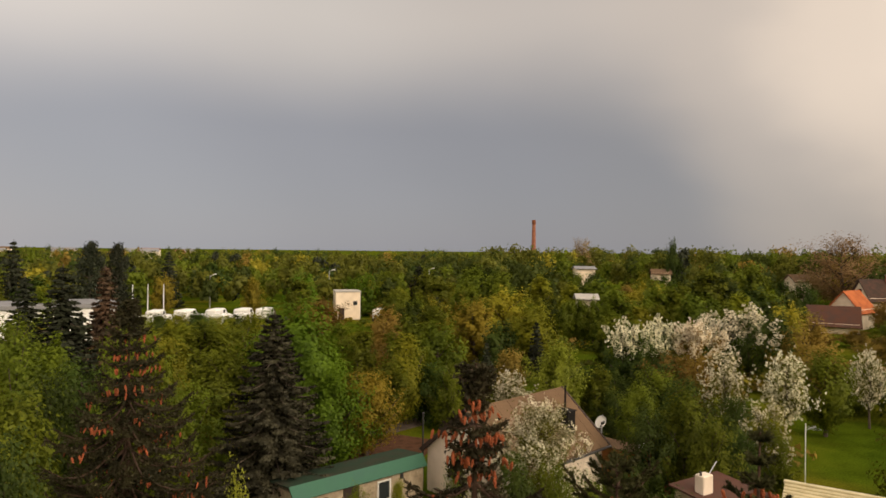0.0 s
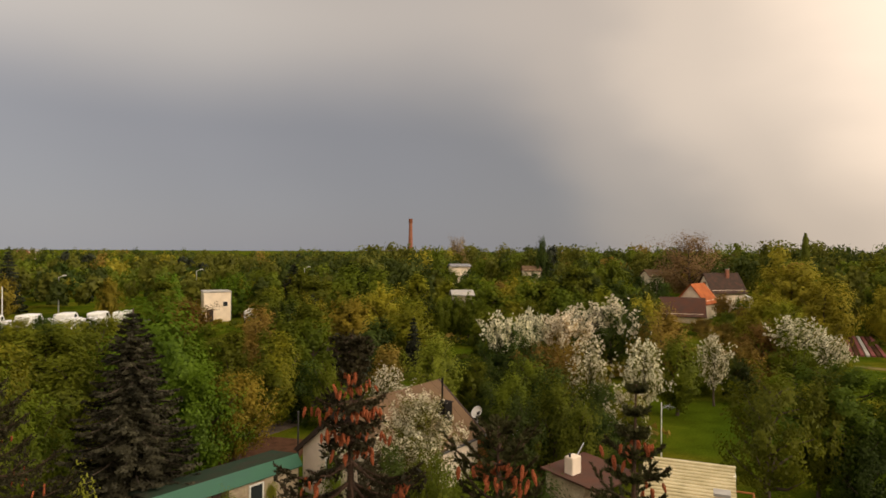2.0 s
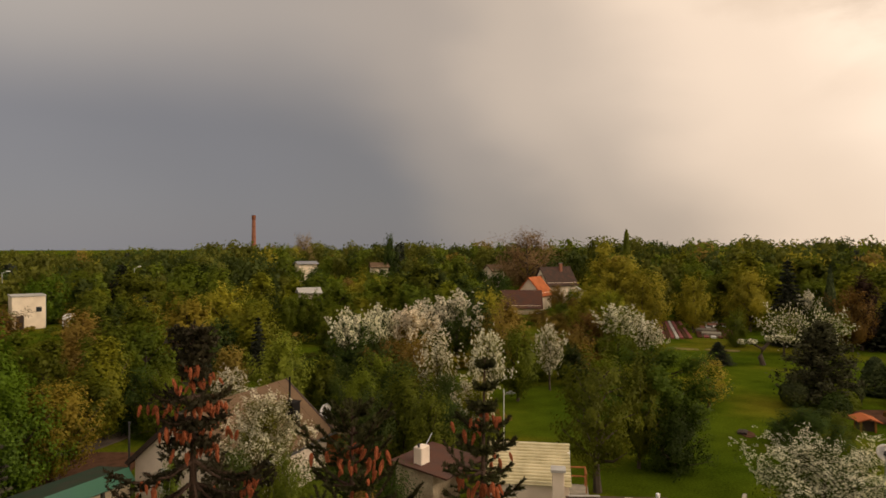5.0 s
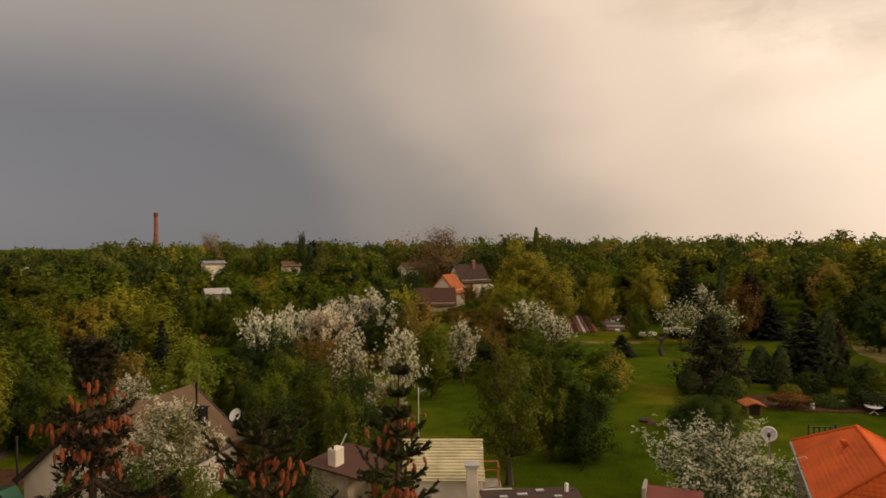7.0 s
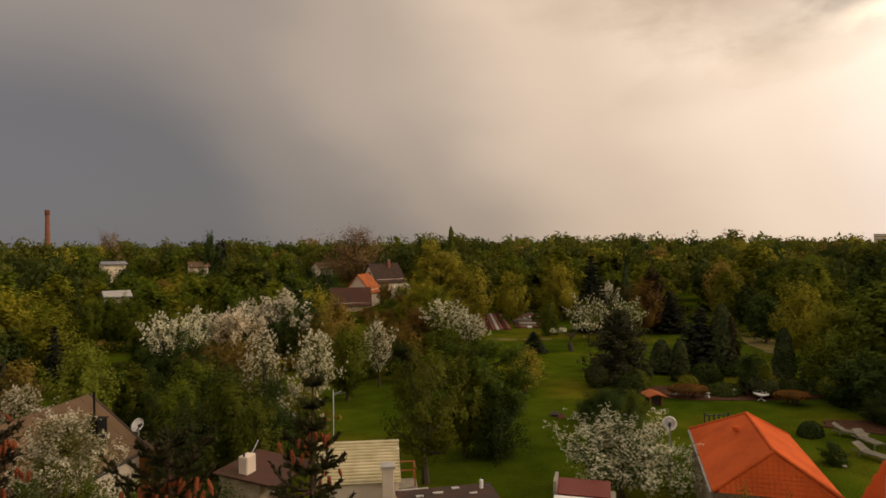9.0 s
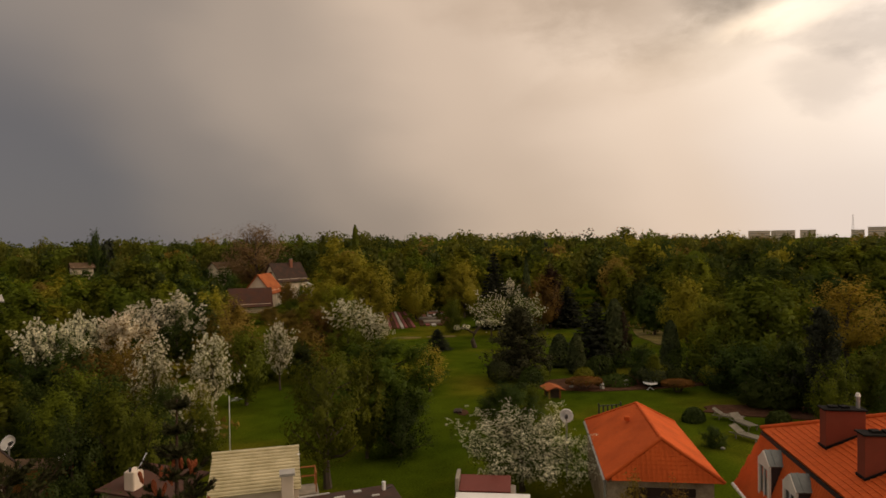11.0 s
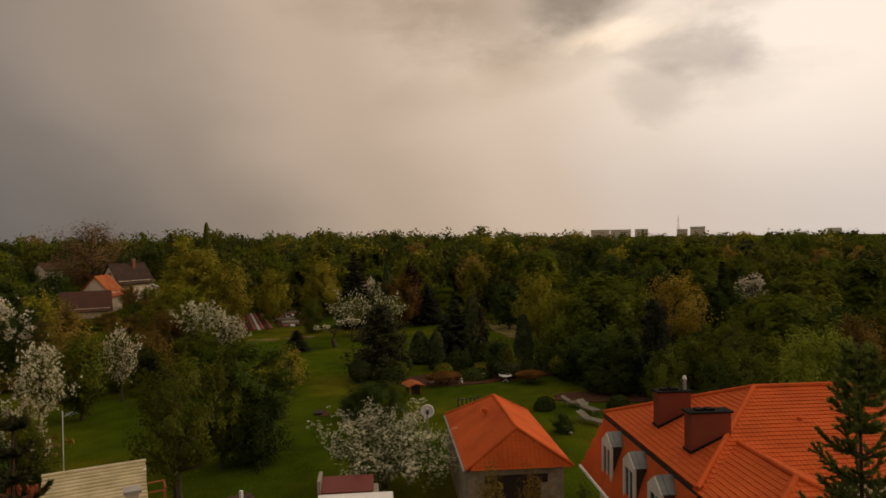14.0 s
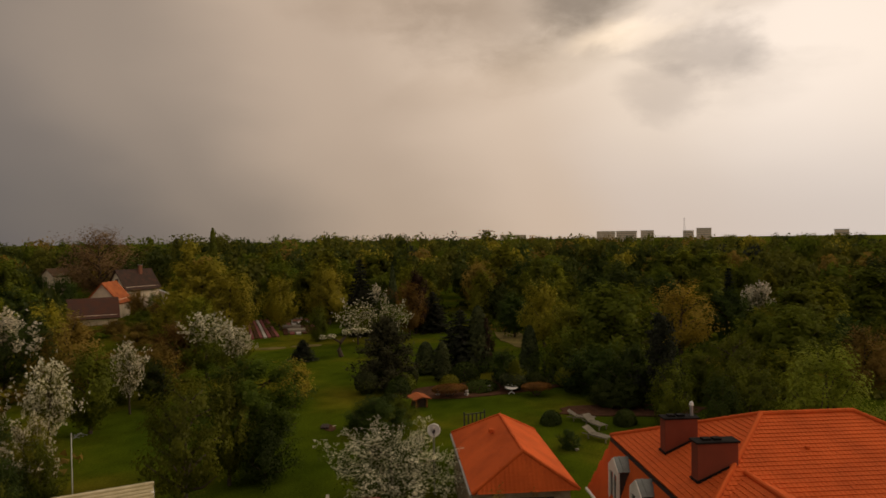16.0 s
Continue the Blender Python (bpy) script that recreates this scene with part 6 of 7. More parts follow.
rng = np.random.default_rng(77)
KINDS = ["green8", "green9", "dark8", "lime8", "yellow8", "yellow9", "bronze8", "bright8", "white8", "spruce8", "purple0"]
SHARE = np.array([25, 27, 15, 13, 4.5, 3.5, 5, 7, 0.4, 2.0, 0.4])
for i in range(190):
    x, y, top = wood_spot(rng, 44, 128)
    share = SHARE * (np.array([1.2, 1.2, 1.0, 1.3, 0.7, 0.7, 1, 0.4, 1.5, 1.2, 1]) if bearing_of(x, y) > 38 else 1.0)
    kind = KINDS[rng.choice(len(KINDS), p=share / share.sum())]
    h_ = top * rng.uniform(0.72, 1.05)
    plant(kind, x, y, h_, h_ * rng.uniform(0.62, 0.85) if kind[:3] not in ("spr",) else None)

# far woods in one piece: every tree a heap of leaf clumps
V, I = [], []
hues = ["olive", "moss", "green", "yellow", "bronze", "dark", "spruce"]
for i in range(1600):
    near = i < 850
    x, y, top = wood_spot(rng, 112 if near else 215, 225 if near else 620)
    kind = rng.choice(7, p=[0.36, 0.26, 0.14, 0.05, 0.08, 0.07, 0.04] if near and bearing_of(x, y) < 34 else [0.40, 0.22, 0.17, 0.05, 0.08, 0.03, 0.05])
    h_ = top * rng.choice([rng.uniform(0.7, 0.95), rng.uniform(0.86, 1.08)])
    r = h_ * rng.uniform(0.24, 0.42) * (0.6 if kind == 6 else 1)
    n = 520 if near else 340
    k = rng.integers(7, 11) if near else rng.integers(3, 6)
    zz = rng.uniform(0.35, 0.85 if near else 0.75, k)
    w = r * (1.15 - zz) * 1.1
    blobs = np.stack([rng.normal(size=k) * w * 0.62, rng.normal(size=k) * w * 0.62, h_ * zz, r * rng.uniform(0.48, 0.74, k) * (1 if near else 1.3), rng.uniform(0.85, 1.3, k)], 1)
    blobs[:, 2] = np.minimum(blobs[:, 2], h_ - blobs[:, 3] * blobs[:, 4])
    P, dr = crown_points(rng, n, blobs, 0.25, 1.0)
    P[:, 2] = np.maximum(P[:, 2], 0.3)
    V.append(diamonds(P + (x, y, 0), 0.68 if near else 0.78, rng, dr * (1, 1, 0.35) + (0, 0, 0.25), 0.45, 1.2, 3))
    I.append(np.full(n, kind))
woods = quads("woods", np.concatenate(V), [LEAF[h] for h in hues], index=np.concatenate(I))
tagged(woods, "mixed spring woodland stretching to the horizon", "woods", kind="stuff")

# brambles and low shrubs under and before the trees
V, I = [], []
for i in range(900):
    while True:
        az, d = rng.uniform(-44, 98), rng.uniform(30, 125)
        if d > table_at(az, EDGE) - 4 or (d > 42 and az < 24) or (az < -9 and d > 36):
            x, y = d * math.sin(radians(az)), d * math.cos(radians(az))
            if not (-34 < az < -15 and 92 < d < 136) and not (25.5 < az < 33.5 and 92 < d < 132) and math.hypot(x - 2, y - 33.5) > 6 and not (-12 < x < 0 and 30 < y < 47):
                break
    r, h_ = rng.uniform(0.7, 2.0), rng.uniform(0.5, 1.9)
    n = 70
    blobs = np.stack([rng.normal(size=6) * r * 0.5, rng.normal(size=6) * r * 0.5, np.full(6, h_ * 0.5), r * rng.uniform(0.4, 0.7, 6), np.full(6, 0.55 * h_ / r)], 1)
    P, dr = crown_points(rng, n, blobs, 0.6)
    P[:, 2] = abs(P[:, 2])
    V.append(diamonds(P + (x, y, 0), 0.34, rng, dr + (0, 0, 0.5), 0.8, 1.3, 3))
    I.append(np.full(n, rng.choice(5, p=[0.38, 0.3, 0.08, 0.1, 0.14])))
tagged(quads("undergrowth", np.concatenate(V), [LEAF[h] for h in hues[:5]], index=np.concatenate(I)), "tangled low shrubs and brambles between the trees", "undergrowth", kind="stuff")

# ---- the spruces that stand close by ----
def cone_mesh():
    """A ripe spruce cone hanging from its stalk, 1 long, with rows of scales."""
    bm = bmesh.new()
    prof = [(0.0, 0.02), (-0.04, 0.09), (-0.2, 0.155), (-0.45, 0.17), (-0.7, 0.145), (-0.9, 0.085), (-1.0, 0.02)]
    rings = []
    for i, (z, r) in enumerate(prof):
        rings.append([bm.verts.new((r * (1.12 if (k + i) % 2 else 0.88) * math.cos(a), r * (1.12 if (k + i) % 2 else 0.88) * math.sin(a), z)) for k, a in enumerate(np.linspace(0, 2 * math.pi, 8, endpoint=False))])
    for a, b2 in zip(rings, rings[1:]):
        for k in range(8):
            bm.faces.new((a[k], a[(k + 1) % 8], b2[(k + 1) % 8], b2[k]))
    bm.faces.new(rings[0])
    bm.faces.new(rings[-1][::-1])
    me = bpy.data.meshes.new("cone")
    bmesh.ops.recalc_face_normals(bm, faces=bm.faces[:])
    bm.to_mesh(me)
    bm.free()
    me.materials.append(CONE)
    return me


CONE_ME = cone_mesh()


def needles(rng, p, d, length, count, size):
    """Needles all round a twig: slim quads leaning forward."""
    s = rng.uniform(0.0, 1.0, count)
    base = p + d * (s * length)[:, None]
    q = rng.normal(size=(count, 3))
    q -= (q @ d)[:, None] * d
    q /= np.linalg.norm(q, axis=1, keepdims=True) + 1e-9
    q[:, 2] += 0.15
    way = q * 0.8 + d * 0.75
    way /= np.linalg.norm(way, axis=1, keepdims=True)
    side = np.cross(way, q + rng.normal(size=(count, 3)) * 0.3)
    side /= np.linalg.norm(side, axis=1, keepdims=True) + 1e-9
    L = (size * rng.uniform(0.7, 1.2, count))[:, None]
    w = size * 0.20
    return np.stack([base - side * w * 1.2, base + way * L * 1.05, base + side * w * 1.2], 1)


def near_spruce(x, y, top, seed, cones, spread, deep, label, lift=0.25, tuft=True, hue="needle", thick=1.0, gap=0.24, first_cone=0.25, full=5, outer=0.45, mass=1.0, size=0.030, wood=1.0, whorls=()):
    """A cone-bearing spruce whose crown rises near the eye. deep: metres of the crown built twig by twig. whorls: how far below the top each whorl sits and how far it reaches, where it does not taper evenly."""
    rng = np.random.default_rng(seed)
    root = thing("spruce_tree", x, y, 0, 0, label, "conifer", "spruces close by")
    bm = bmesh.new()
    lean = rng.normal(size=2) * 0.02
    stem = lambda z: np.array([lean[0] * (top - z), lean[1] * (top - z), z])
    tube(bm, [tuple(stem(z)) for z in (0, top * 0.4, top - deep, top - 0.8, top)], [0.16, 0.12, wood * (0.022 + 0.016 * deep), wood * 0.016, wood * 0.006], 8)
    N, M, hang = [], [], []
    z = top - 0.06
    k = 0
    while z > top - deep:
        below = top - z
        reach = spread * (0.22 + below) ** 0.85 * 0.62
        if whorls:
            reach = table_at(below, whorls)
        n = full if below < 0.5 else full + 1
        for j in range(n):
            a = 2.399 * k + 6.283 * j / n + rng.normal() * 0.2
            r = reach * rng.uniform(0.6, 1.15)
            out = np.array([math.cos(a), math.sin(a), 0.0])
            steps = max(5, int(r / 0.075))
            s = np.linspace(0, 1, steps)
            rise = lift * (1 - min(1, below / 1.6)) * 2.0
            path = stem(z) + out * (s * r)[:, None]
            path[:, 2] += r * (rise * s - (0.10 + 0.28 * min(1, below / 1.5)) * np.sin(s * 2.2) + 0.22 * s**2.5)
            tube(bm, [tuple(p) for p in path[:: max(1, steps // 5)]] + [tuple(path[-1])], list(wood * np.linspace(0.011 + 0.004 * below, 0.003, len(path[:: max(1, steps // 5)]) + 1)), 5, False)
            for i in range(steps - 1):
                d = path[i + 1] - path[i]
                ln = np.linalg.norm(d)
                d = d / ln
                if s[i] > 0.12:
                    N.append(needles(rng, path[i], d, ln, int(34 * thick), size))
                    M.append(path[i] + rng.normal(size=(int(8 * mass), 3)) * (0.035, 0.035, 0.03) - (0, 0, 0.02))
                    across = np.cross(d, (0, 0, 1.0))
                    for sg in (-1, 1):
                        if rng.random() < 0.72:
                            L = r * 0.34 * (1.15 - s[i]) * rng.uniform(0.6, 1.2) + 0.05
                            w = d * 0.75 + sg * across * 0.8 + (0, 0, rng.normal() * 0.12 - 0.1)
                            w = w / np.linalg.norm(w)
                            N.append(needles(rng, path[i], w, L, int((16 + 210 * L) * thick), size))
                            q = rng.uniform(0.1, 1, int((6 + 56 * L) * mass))[:, None]
                            M.append(path[i] + w * q * L + rng.normal(size=(len(q), 3)) * 0.022 - (0, 0, 0.015))
                if below > first_cone and s[i] > outer:
                    hang.append(path[i] + (0, 0, -0.05))
        z -= gap * (0.75 + 0.3 * rng.random()) * (0.55 if below < 0.35 and tuft else 1)
        k += 1
    part("trunk", bm, BARK_RED, root)
    M = np.concatenate(M)
    quads("crown", np.concatenate(N + [diamonds(M, 0.026, rng, None, 0.9, 2.2, 3)]), LEAF[hue], root, "dense short dark needles on drooping twigs")
    # the plainer boughs further down
    P, Q = [], []
    for zz in np.arange(1.0, top - deep + 0.5, 0.36):
        reach = min(2.6, spread * (top - zz) ** 0.8 * 0.55)
        for j in range(9):
            a = rng.uniform(0, 6.283)
            s = np.sort(rng.uniform(0.1, 1, 36))
            side = rng.normal(size=36) * 0.12 * reach * (1.1 - s)
            P.append(np.stack([np.cos(a) * reach * s - np.sin(a) * side, np.sin(a) * reach * s + np.cos(a) * side, zz - reach * 0.4 * np.sin(s * 1.8)], 1))
            Q.append(np.tile((np.cos(a) * 0.4, np.sin(a) * 0.4, 0.8), (36, 1)))
    quads("lower_boughs", diamonds(np.concatenate(P), 0.09, rng, np.concatenate(Q), 0.8, 2.0), LEAF[hue], root)
    hang = np.array(hang)
    for i in range(min(cones // 4, len(hang))):
        h0 = hang[rng.integers(len(hang))]
        for q in range(rng.integers(3, 6)):
            c = new("cone", CONE_ME)
            c.parent = root
            L = rng.uniform(0.075, 0.11)
            off = rng.normal(size=3) * (0.06, 0.06, 0.02)
            c.matrix_basis = pose(h0[0] + off[0], h0[1] + off[1], h0[2] + off[2], rng.normal() * 11, rng.normal() * 11, rng.uniform(0, 360)) @ Matrix.Diagonal((L * 0.85, L * 0.85, L, 1))
    return root

near_spruce(-5.14, 9.2, 11.40, 301, 520, 1.22, 3.6, "tall dark spruce hung with bunches of red-brown cones", first_cone=0.3, hue="darkneedle", thick=1.0, gap=0.2, mass=0.9,
            whorls=((0.0, 0.08), (0.4, 0.28), (1.1, 0.64), (2.0, 1.2), (3.0, 1.65), (3.6, 1.85)))
near_spruce(-0.03, 5.95, 11.16, 302, 420, 0.66, 2.1, "slim spruce top heavy with hanging red-brown cones", lift=0.08, tuft=True, first_cone=0.22, full=5, outer=0.45, thick=1.0, mass=0.7, gap=0.2, hue="darkneedle",
            whorls=((0.0, 0.10), (0.1, 0.20), (0.24, 0.19), (0.32, 0.10), (0.5, 0.14), (0.58, 0.34), (0.8, 0.34), (0.9, 0.2), (1.0, 0.62), (1.3, 0.80), (2.0, 0.95)))
near_spruce(1.01, 4.75, 10.66, 303, 110, 0.85, 1.5, "spruce top with upturned twigs and a few cones", lift=0.4, first_cone=0.2, full=4, thick=2.0, mass=0, gap=0.2,
            whorls=((0.0, 0.12), (0.2, 0.32), (0.5, 0.42), (1.5, 0.75)))
near_spruce(1.89, 4.45, 11.0, 304, 140, 0.80, 1.9, "spruce top with bare leader and spreading green twigs", lift=0.35, first_cone=0.3, tuft=False, full=4, thick=1.5, mass=0, gap=0.17,
            whorls=((0.0, 0.05), (0.35, 0.10), (0.5, 0.24), (0.8, 0.34), (1.2, 0.5), (1.9, 0.75)))
near_spruce(3.37, 0.39, 11.54, 305, 8, 0.46, 1.4, "young green spruce top close beside the window", lift=0.4, first_cone=0.4, full=5, thick=1.7, mass=0, gap=0.105, hue="youngneedle", size=0.020, wood=0.6,
            whorls=((0.0, 0.04), (0.2, 0.07), (0.3, 0.16), (0.38, 0.09), (0.5, 0.22), (0.62, 0.15), (0.8, 0.26), (0.95, 0.18), (1.1, 0.29), (1.4, 0.32)))

# ---- the garden ----
def patch(name, pts, z, mat, label, category="bed", kind=""):
    o = finish(name, slab(bmesh.new(), [(x, y, z) for x, y in pts], z + 0.05), mat)
    return tagged(o, label, category, kind=kind)


def rough_outline(cx, cy, rx, ry, turn, n, seed):
    g = np.random.default_rng(seed)
    c, s = math.cos(radians(turn)), math.sin(radians(turn))
    out = []
    for a in np.linspace(0, 2 * math.pi, n, endpoint=False):
        k = 1 + g.normal() * 0.10
        u, v = rx * k * math.cos(a), ry * k * math.sin(a)
        out.append((cx + c * u - s * v, cy + s * u + c * v))
    return out


patch("soil_bed", rough_outline(48.5, 27.5, 9.0, 2.6, -38, 22, 1), 0.06, SOIL, "curved bed of reddish bare soil edging the lawn", "flower bed")
patch("soil_bed", rough_outline(47.5, 15.0, 5.5, 1.8, -55, 18, 2), 0.07, SOIL, "bed of reddish soil along the garden's edge", "flower bed")
patch("soil_strip", rough_outline(73.5, 38.0, 8.0, 2.2, 40, 18, 3), 0.06, STRAW, "strip of dry grass and soil between the trees", "path")
patch("yard", [(-12.5, 33.0), (-3.5, 36.5), (-2.5, 41.0), (-7.5, 43.0), (-13.5, 39.0)], 0.04, SOIL, "reddish-brown dirt yard behind the green-roofed shed", "pavement", "structure")
patch("path", [(-8.0, 42.3), (-2.2, 49.0), (-1.0, 48.2), (-6.5, 41.4)], 0.05, GRAVEL, "pale trodden path leading from the yard", "path", "structure")
patch("worn_grass", rough_outline(32.5, 31.4, 0.9, 0.45, 60, 14, 4), 0.03, SOIL, "worn bare patch in the lawn", "path")
log = thing("log_pile", 32.4, 31.6, 0.03, 40, "low dark log pile on the worn lawn", "log pile")
for i in range(5):
    part("log", rod((-0.45, -0.2 + 0.11 * i, 0.06 + 0.03 * (i % 2)), (0.45, -0.19 + 0.11 * i, 0.06 + 0.03 * (i % 2)), 0.06, 0.055, 7), WOOD_DARK, log)

# striped flower and vegetable beds at the far end of the lawn
def bed_rows(corners, n, mats, label):
    a, b2, c, d = [Vector((x, y, 0)) for x, y in corners]
    bed = thing("flower_bed", a.x, a.y, 0, 0, label, "flower bed")
    for i in range(n):
        f0, f1 = (i + 0.08) / n, (i + 0.80) / n
        pts = [a.lerp(b2, f0), a.lerp(b2, f1), d.lerp(c, f1), d.lerp(c, f0)]
        o = part("planting", slab(bmesh.new(), [(p.x - a.x, p.y - a.y, 0.16) for p in pts], 0.2), mats[i % len(mats)], bed)
    return bed


bed_rows([(56.4, 67.9), (60.0, 66.3), (72.0, 82.3), (68.3, 83.3)], 7, [FLOWER, SOIL, FLOWER, STONE], "striped bed with rows of dark red flowers")
bed_rows([(61.2, 67.0), (65.0, 63.6), (76.0, 77.0), (72.8, 80.6)], 6, [SOIL, FLOWER, STONE, SOIL], "vegetable bed with pale and red rows")
for i, (x, y, w, a, m) in enumerate(((72.5, 77.6, 3.6, -45, WOOD_PALE), (70.4, 72.4, 2.0, -45, METAL_WHITE), (71.6, 74.6, 2.2, -45, BRICK), (66.4, 70.9, 2.6, -45, WOOD_PALE), (64.2, 67.6, 2.4, -45, WOOD_PALE))):
    o = thing("cold_frame", x, y, 0, a, "low white cold frame on the vegetable bed" if m is METAL_WHITE else "low boarded seed bed with a brick-red cover" if m is BRICK else "low pale boarded seed bed", "cold frame")
    part("box", boxed(-w / 2, w / 2, -0.6, 0.6, 0, 0.35, bevel=0.02), WOOD_GREY, o)
    part("lid", slab(bmesh.new(), [(-w / 2, -0.62, 0.40), (w / 2, -0.62, 0.40), (w / 2, 0.62, 0.52), (-w / 2, 0.62, 0.52)], 0.05), m, o)
for x, y, a in ((52.9, 60.2, -42), (56.5, 57.6, -42)):
    patch("sand_patch", rough_outline(x, y, 1.9, 0.8, a, 12, int(x)), 0.03, STRAW, "dry straw-coloured patch at the edge of the lawn", "path")

# the leaning fruit tree
lt = thing("blossoming_fruit_tree", 53.09, 49.03, 0, 0, "small leaning fruit tree with a bent trunk and white blossom", "tree")
g = np.random.default_rng(8)
part("trunk", tube(bmesh.new(), [(0, 0, 0), (-0.25, 0.1, 0.8), (-0.1, 0.0, 1.6), (0.5, -0.3, 2.3), (1.6, -0.9, 2.8)], [0.28, 0.24, 0.2, 0.13, 0.05], 8), BARK, lt)
part("limb", tube(bmesh.new(), [(-0.1, 0, 1.6), (-0.9, 0.6, 2.2), (-1.6, 1.1, 2.3)], [0.14, 0.09, 0.04], 6), BARK, lt)
bl = np.array([(1.5, -0.9, 2.9, 0.6, 0.6), (0.6, -0.3, 2.7, 0.55, 0.6), (2.2, -1.4, 2.75, 0.5, 0.5), (-0.9, 0.6, 2.35, 0.5, 0.6), (-1.7, 1.1, 2.3, 0.45, 0.5), (2.8, -1.7, 2.6, 0.4, 0.5)])
P, d = crown_points(g, 1200, bl, 0.5)
quads("crown", diamonds(P, 0.15, g, d, 0.8), LEAF["green"], lt)
P, d = crown_points(g, 1500, bl, 0.7)
quads("blossom", diamonds(P, 0.14, g, d + (0, 0, 0.5), 0.8, 1.1), LEAF["white"], lt)

# red-roofed play hut, table, seats, ornaments
hut = thing("garden_hut", 40.3, 29.3, 0, 55, "tiny garden hut with red roof among shrubs", "hut")
for sx in (-0.5, 0.5):
    for sy in (-0.42, 0.42):
        part("post", boxed(sx - 0.05, sx + 0.05, sy - 0.05, sy + 0.05, 0, 0.72), WOOD_ORANGE, hut)
part("wall", boxed(-0.45, 0.45, 0.36, 0.42, 0.05, 0.71), WOOD_DARK, hut)
for sx in (-0.46, 0.40):
    part("side_wall", boxed(sx, sx + 0.06, -0.36, 0.355, 0.05, 0.70), WOOD_DARK, hut)
part("bench", boxed(-0.39, 0.39, 0.0, 0.35, 0.05, 0.40), CHIMNEY_RED, hut)
for s in (-1, 1):
    part("roof", slab(bmesh.new(), [(-0.85, s * 0.72, 0.72), (0.85, s * 0.72, 0.72), (0.85, 0, 0.95), (-0.85, 0, 0.95)], 0.06), TILE_WORN, hut)


oval = thing("garden_table", 47.9, 25.3, 0, 30, "low white oval garden table at the lawn's edge", "table")
bm = tube(bmesh.new(), [(0, 0, 0.44), (0, 0, 0.50)], [0.75, 0.75], 20)
bmesh.ops.scale(bm, vec=(1.25, 0.75, 1), verts=bm.verts[:])
part("tabletop", bm, METAL_WHITE, oval)
for sx in (-0.55, 0.55):
    part("leg", tube(bmesh.new(), [(sx * 1.1, 0.25, 0), (sx, 0, 0.22), (sx * 1.1, 0, 0.438)], [0.04, 0.035, 0.05], 6), METAL_WHITE, oval)
    part("leg", tube(bmesh.new(), [(sx * 1.1, -0.25, 0), (sx, 0, 0.20)], [0.04, 0.03], 6), METAL_WHITE, oval)
def sun_lounger(x, y, turn):
    t = thing("sun_lounger", x, y, 0, turn, "low pale wooden slatted sun lounger on the lawn", "lounger", "loungers on the lawn")
    for s in (-0.3, 0.3):
        part("rail", boxed(-0.95, 0.95, s - 0.03, s + 0.03, 0.26, 0.32), WOOD_PALE, t)
        for q in (-0.8, 0.5):
            part("leg", boxed(q - 0.03, q + 0.03, s - 0.03, s + 0.03, 0, 0.258), WOOD_PALE, t)
    for q in np.arange(-0.9, 0.35, 0.16):
        part("slat", boxed(q, q + 0.12, -0.33, 0.33, 0.322, 0.345), WOOD_PALE, t)
    part("backrest", slab(bmesh.new(), [(0.36, -0.33, 0.36), (0.36, 0.33, 0.36), (0.95, 0.33, 0.70), (0.95, -0.33, 0.70)], 0.03), WOOD_PALE, t)
    part("prop", rod((0.85, 0, 0.322), (0.80, 0, 0.58), 0.02), METAL_GREY, t)


sun_lounger(42.9, 17.2, 100)
sun_lounger(42.0, 15.9, 60)
sun_lounger(39.5, 14.8, 75)
o = thing("stone", 36.8, 15.1, 0, 20, "small pale stone lying on the lawn", "stone")
bm = bmesh.new()
bmesh.ops.create_icosphere(bm, subdivisions=2, radius=0.13)
for v in bm.verts:
    v.co *= 1 + 0.3 * noise.noise(v.co * 9)
    v.co.z = v.co.z * 0.6 + 0.07
part("body", bm, STONE, o)
fence = thing("garden_fence", 36.4, 22.05, 0, -32, "low dark iron garden fence panel on the lawn", "fence")
for zz in (0.25, 1.35):
    part("rail", boxed(-0.75, 0.75, -0.02, 0.02, zz, zz + 0.05), METAL_DARK, fence)
for q in np.linspace(-0.75, 0.75, 6):
    part("bar", boxed(q - 0.035, q + 0.035, -0.03, 0.03, 0, 1.55 if abs(q) > 0.5 else 1.42), METAL_DARK, fence)
for x, y, h_ in ((43.9, 30.0, 0.6), (47.2, 27.0, 0.55), (45.0, 27.9, 0.45)):
    o = thing("garden_ornament", x, y, 0.02, 0, "small pale stone urn on a plinth", "ornament", "stone ornaments")
    part("plinth", boxed(-0.14, 0.14, -0.14, 0.14, 0, h_ * 0.45, bevel=0.02), STONE, o)
    part("urn", tube(bmesh.new(), [(0, 0, h_ * 0.45), (0, 0, h_ * 0.6), (0, 0, h_ * 0.85), (0, 0, h_)], [0.06, 0.10, 0.19, 0.15], 10), STONE, o)
bird = thing("bird_house", 73.9, 51.0, 0, 30, "bird house on a thin dark post", "bird house")
part("post", rod((0, 0, 0), (0, 0, 2.0), 0.05), WOOD_DARK, bird)
part("box", boxed(-0.35, 0.35, -0.3, 0.3, 2.0, 2.4), WOOD_DARK, bird)
part("roof", slab(bmesh.new(), [(-0.5, -0.45, 2.42), (0.5, -0.45, 2.42), (0.5, 0.45, 2.6), (-0.5, 0.45, 2.6)], 0.04), ROOF_GREY, bird)


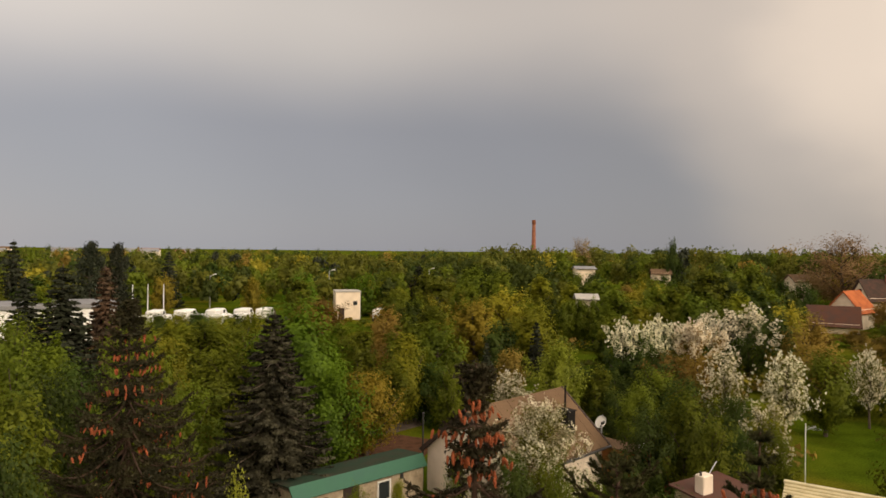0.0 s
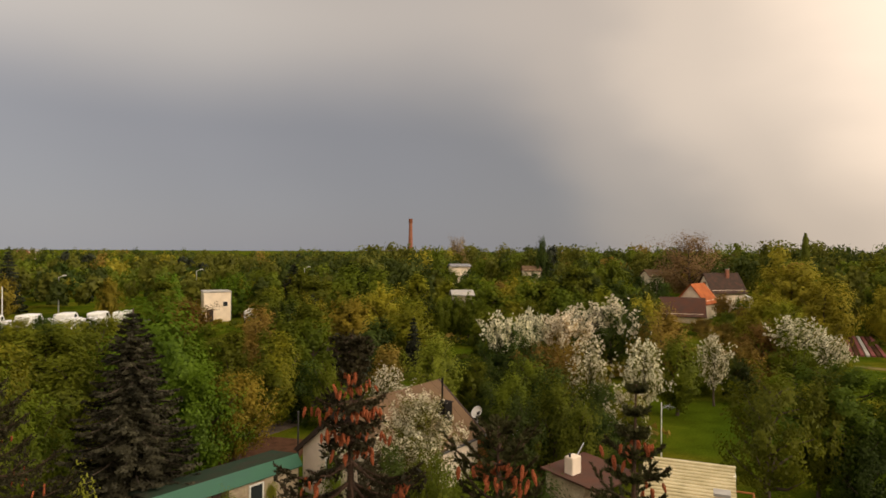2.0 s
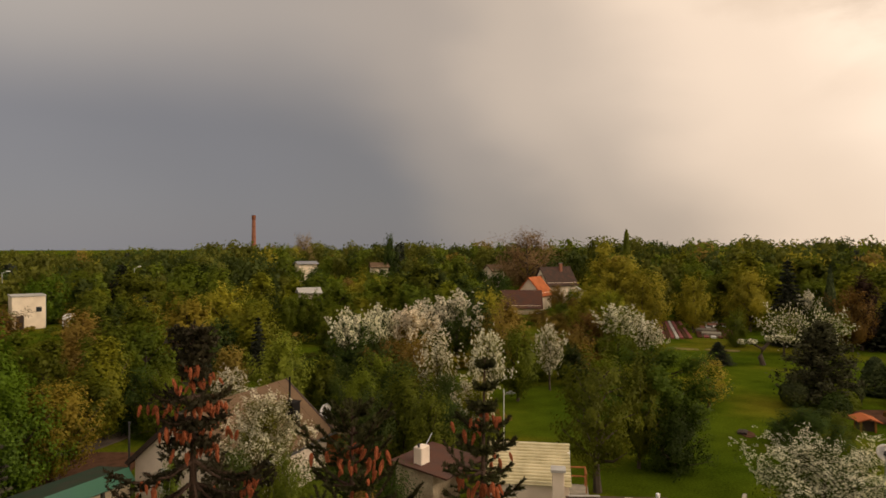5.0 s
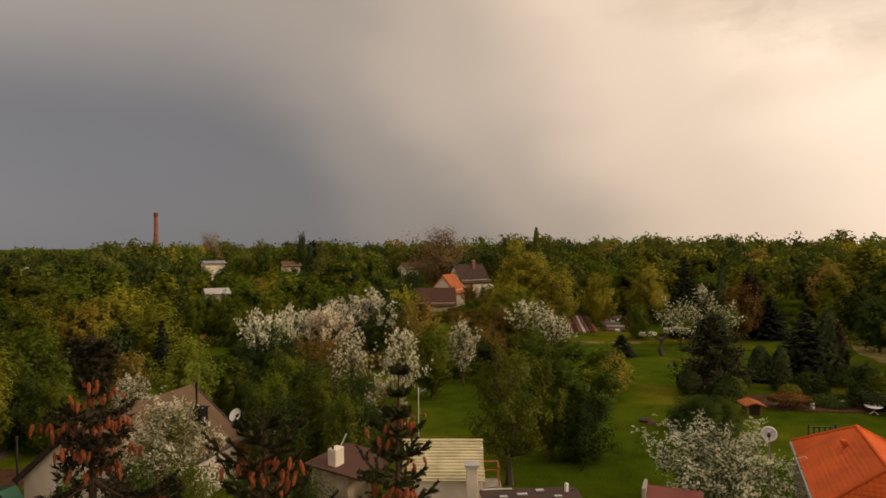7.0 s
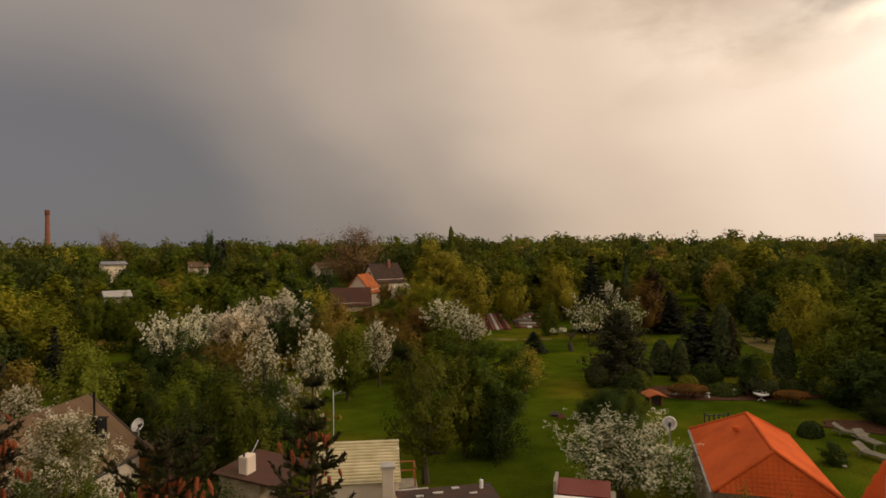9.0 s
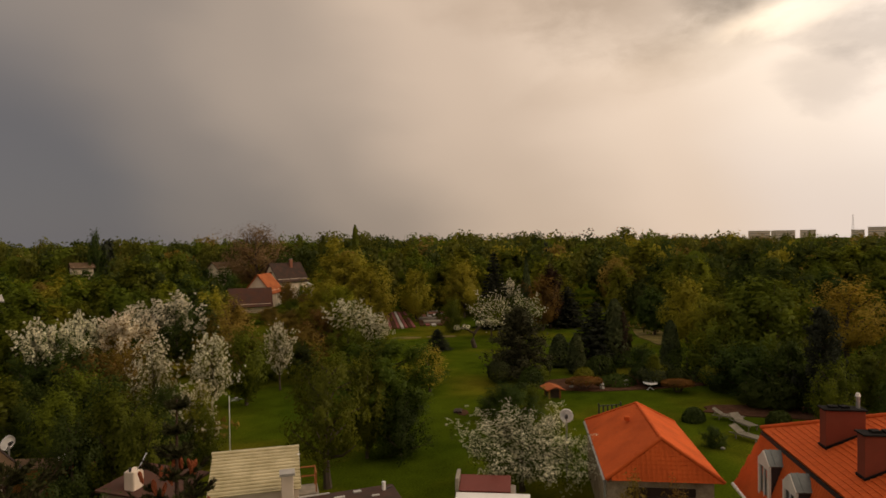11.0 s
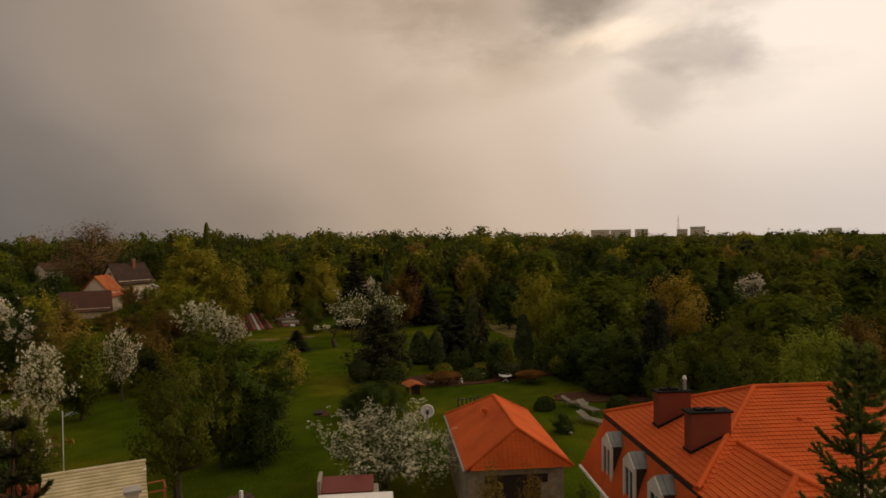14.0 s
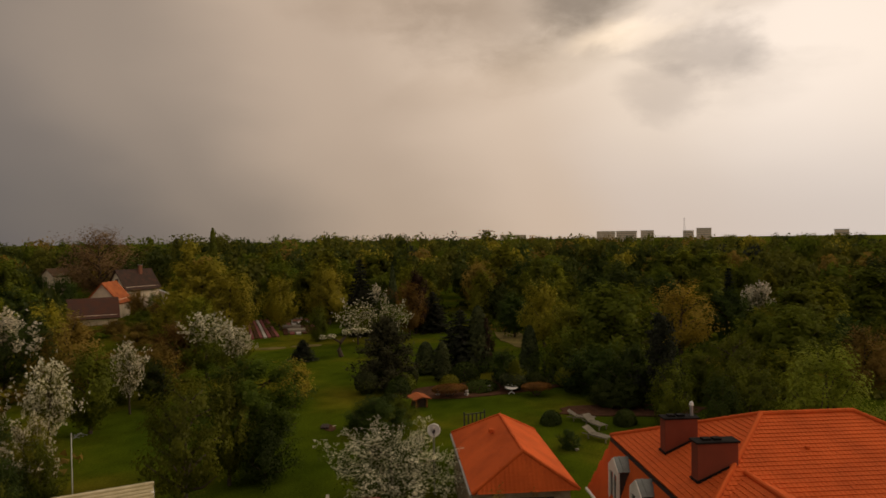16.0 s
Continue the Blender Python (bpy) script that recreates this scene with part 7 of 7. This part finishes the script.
# clipped mounds and hedges of the bed
def mound(x, y, w, h_, hue, turn, label, seed):
    g = np.random.default_rng(seed)
    o = thing("shrub", x, y, 0, turn, label, "shrub")
    n = 1500
    d = g.normal(size=(n, 3))
    d /= np.linalg.norm(d, axis=1, keepdims=True)
    d[:, 2] = abs(d[:, 2]) * 0.9 + 0.05
    P = d * (w / 2, w / 2.6, h_) * g.uniform(0.85, 1.04, (n, 1))
    quads("crown", diamonds(P, 0.13, g, d, 0.6, 1.4), LEAF[hue], o)
    part("stem", rod((0, 0, 0), (0, 0, h_ * 0.6), 0.06), BARK, o)
    return o


def clipped_cap(x, y, w, h_, turn, seed):
    """A shrub clipped to a flat cap on short bare stems."""
    g = np.random.default_rng(seed)
    o = thing("shrub", x, y, 0, turn, "low shrub clipped to a flat russet cap on dark stems", "shrub")
    n = 2200
    a, q = g.uniform(0, 6.283, n), np.sqrt(g.random(n))
    top = g.random(n) < 0.7
    z = np.where(top, h_ * (1 - 0.22 * q**3) + g.normal(size=n) * 0.03, h_ * g.uniform(0.55, 0.8, n))
    q = np.where(top, q, g.uniform(0.9, 1.0, n))
    P = np.stack([np.cos(a) * q * w / 2, np.sin(a) * q * w / 3, z], 1)
    quads("crown", diamonds(P, 0.10, g, np.stack([np.cos(a) * q * 0.5, np.sin(a) * q * 0.5, np.where(top, 0.9, 0.0)], 1), 0.5, 1.4, 3), LEAF["russet"], o)
    for k in range(5):
        e = (math.cos(k * 1.3) * w * 0.3, math.sin(k * 1.3) * w * 0.2, h_ * 0.7)
        part("stem", rod((e[0] * 0.2, e[1] * 0.2, 0), e, 0.05, 0.03, 5), BARK, o)
    return o


clipped_cap(44.0, 28.9, 3.0, 0.95, -35, 1)
clipped_cap(48.1, 23.1, 2.5, 0.95, -50, 3)
mound(47.2, 27.9, 3.4, 0.9, "dark", -30, "low dark green shrub in the soil bed", 2)
mound(46.6, 30.6, 2.2, 1.2, "lime", 0, "yellow-green clipped shrub in the soil bed", 4)
mound(50.4, 24.2, 2.4, 1.4, "dark", 0, "dark rounded evergreen shrub", 5)
mound(51.2, 20.6, 3.0, 1.6, "dark", 0, "dark rounded evergreen shrub", 6)
mound(49.8, 17.8, 2.6, 1.3, "dark", 0, "dark rounded evergreen shrub", 7)
mound(41.3, 18.8, 1.8, 0.9, "dark", 0, "dark low shrub on the lawn", 8)
mound(43.8, 14.4, 2.0, 1.0, "dark", 0, "dark low shrub beside the bench", 9)
mound(52.6, 27.4, 4.2, 1.5, "thuja", -60, "long clipped evergreen hedge", 10)
mound(53.6, 22.6, 4.0, 1.6, "thuja", -70, "long clipped evergreen hedge", 11)
mound(39.3, 31.4, 1.8, 1.0, "dark", -70, "dark low shrub beside the hut", 12)
# thin post and a rod by the shed yard
pp = thing("post", -2.9, 33.6, 0, 0, "thin dark post beside the yard", "post")
part("shaft", rod((0, 0, 0), (0, 0, 3.6), 0.05, 0.04), METAL_DARK, pp)
part("cap", rod((0, 0, 3.601), (0, 0, 3.68), 0.06), METAL_DARK, pp)
mound(55.0, 31.5, 4.5, 2.0, "dark", -40, "broad dark evergreen shrub behind the bed", 21)
mound(50.0, 31.2, 3.2, 1.7, "dark", -20, "dark rounded evergreen shrub", 22)
mound(56.0, 26.0, 4.8, 2.2, "dark", -60, "broad dark evergreen shrub behind the bed", 23)
mound(55.5, 20.5, 4.8, 2.2, "dark", -60, "broad dark evergreen shrub behind the bed", 24)
mound(52.5, 16.2, 4.0, 1.9, "dark", -60, "broad dark evergreen shrub behind the bed", 25)
mound(42.2, 32.8, 2.6, 1.6, "dark", 10, "dark rounded evergreen shrub", 26)
mound(44.2, 33.6, 2.4, 1.5, "green", 10, "rounded green garden shrub by the pine", 27)
mound(49.2, 13.2, 3.6, 1.7, "dark", -60, "broad dark evergreen shrub at the lawn's edge", 28)
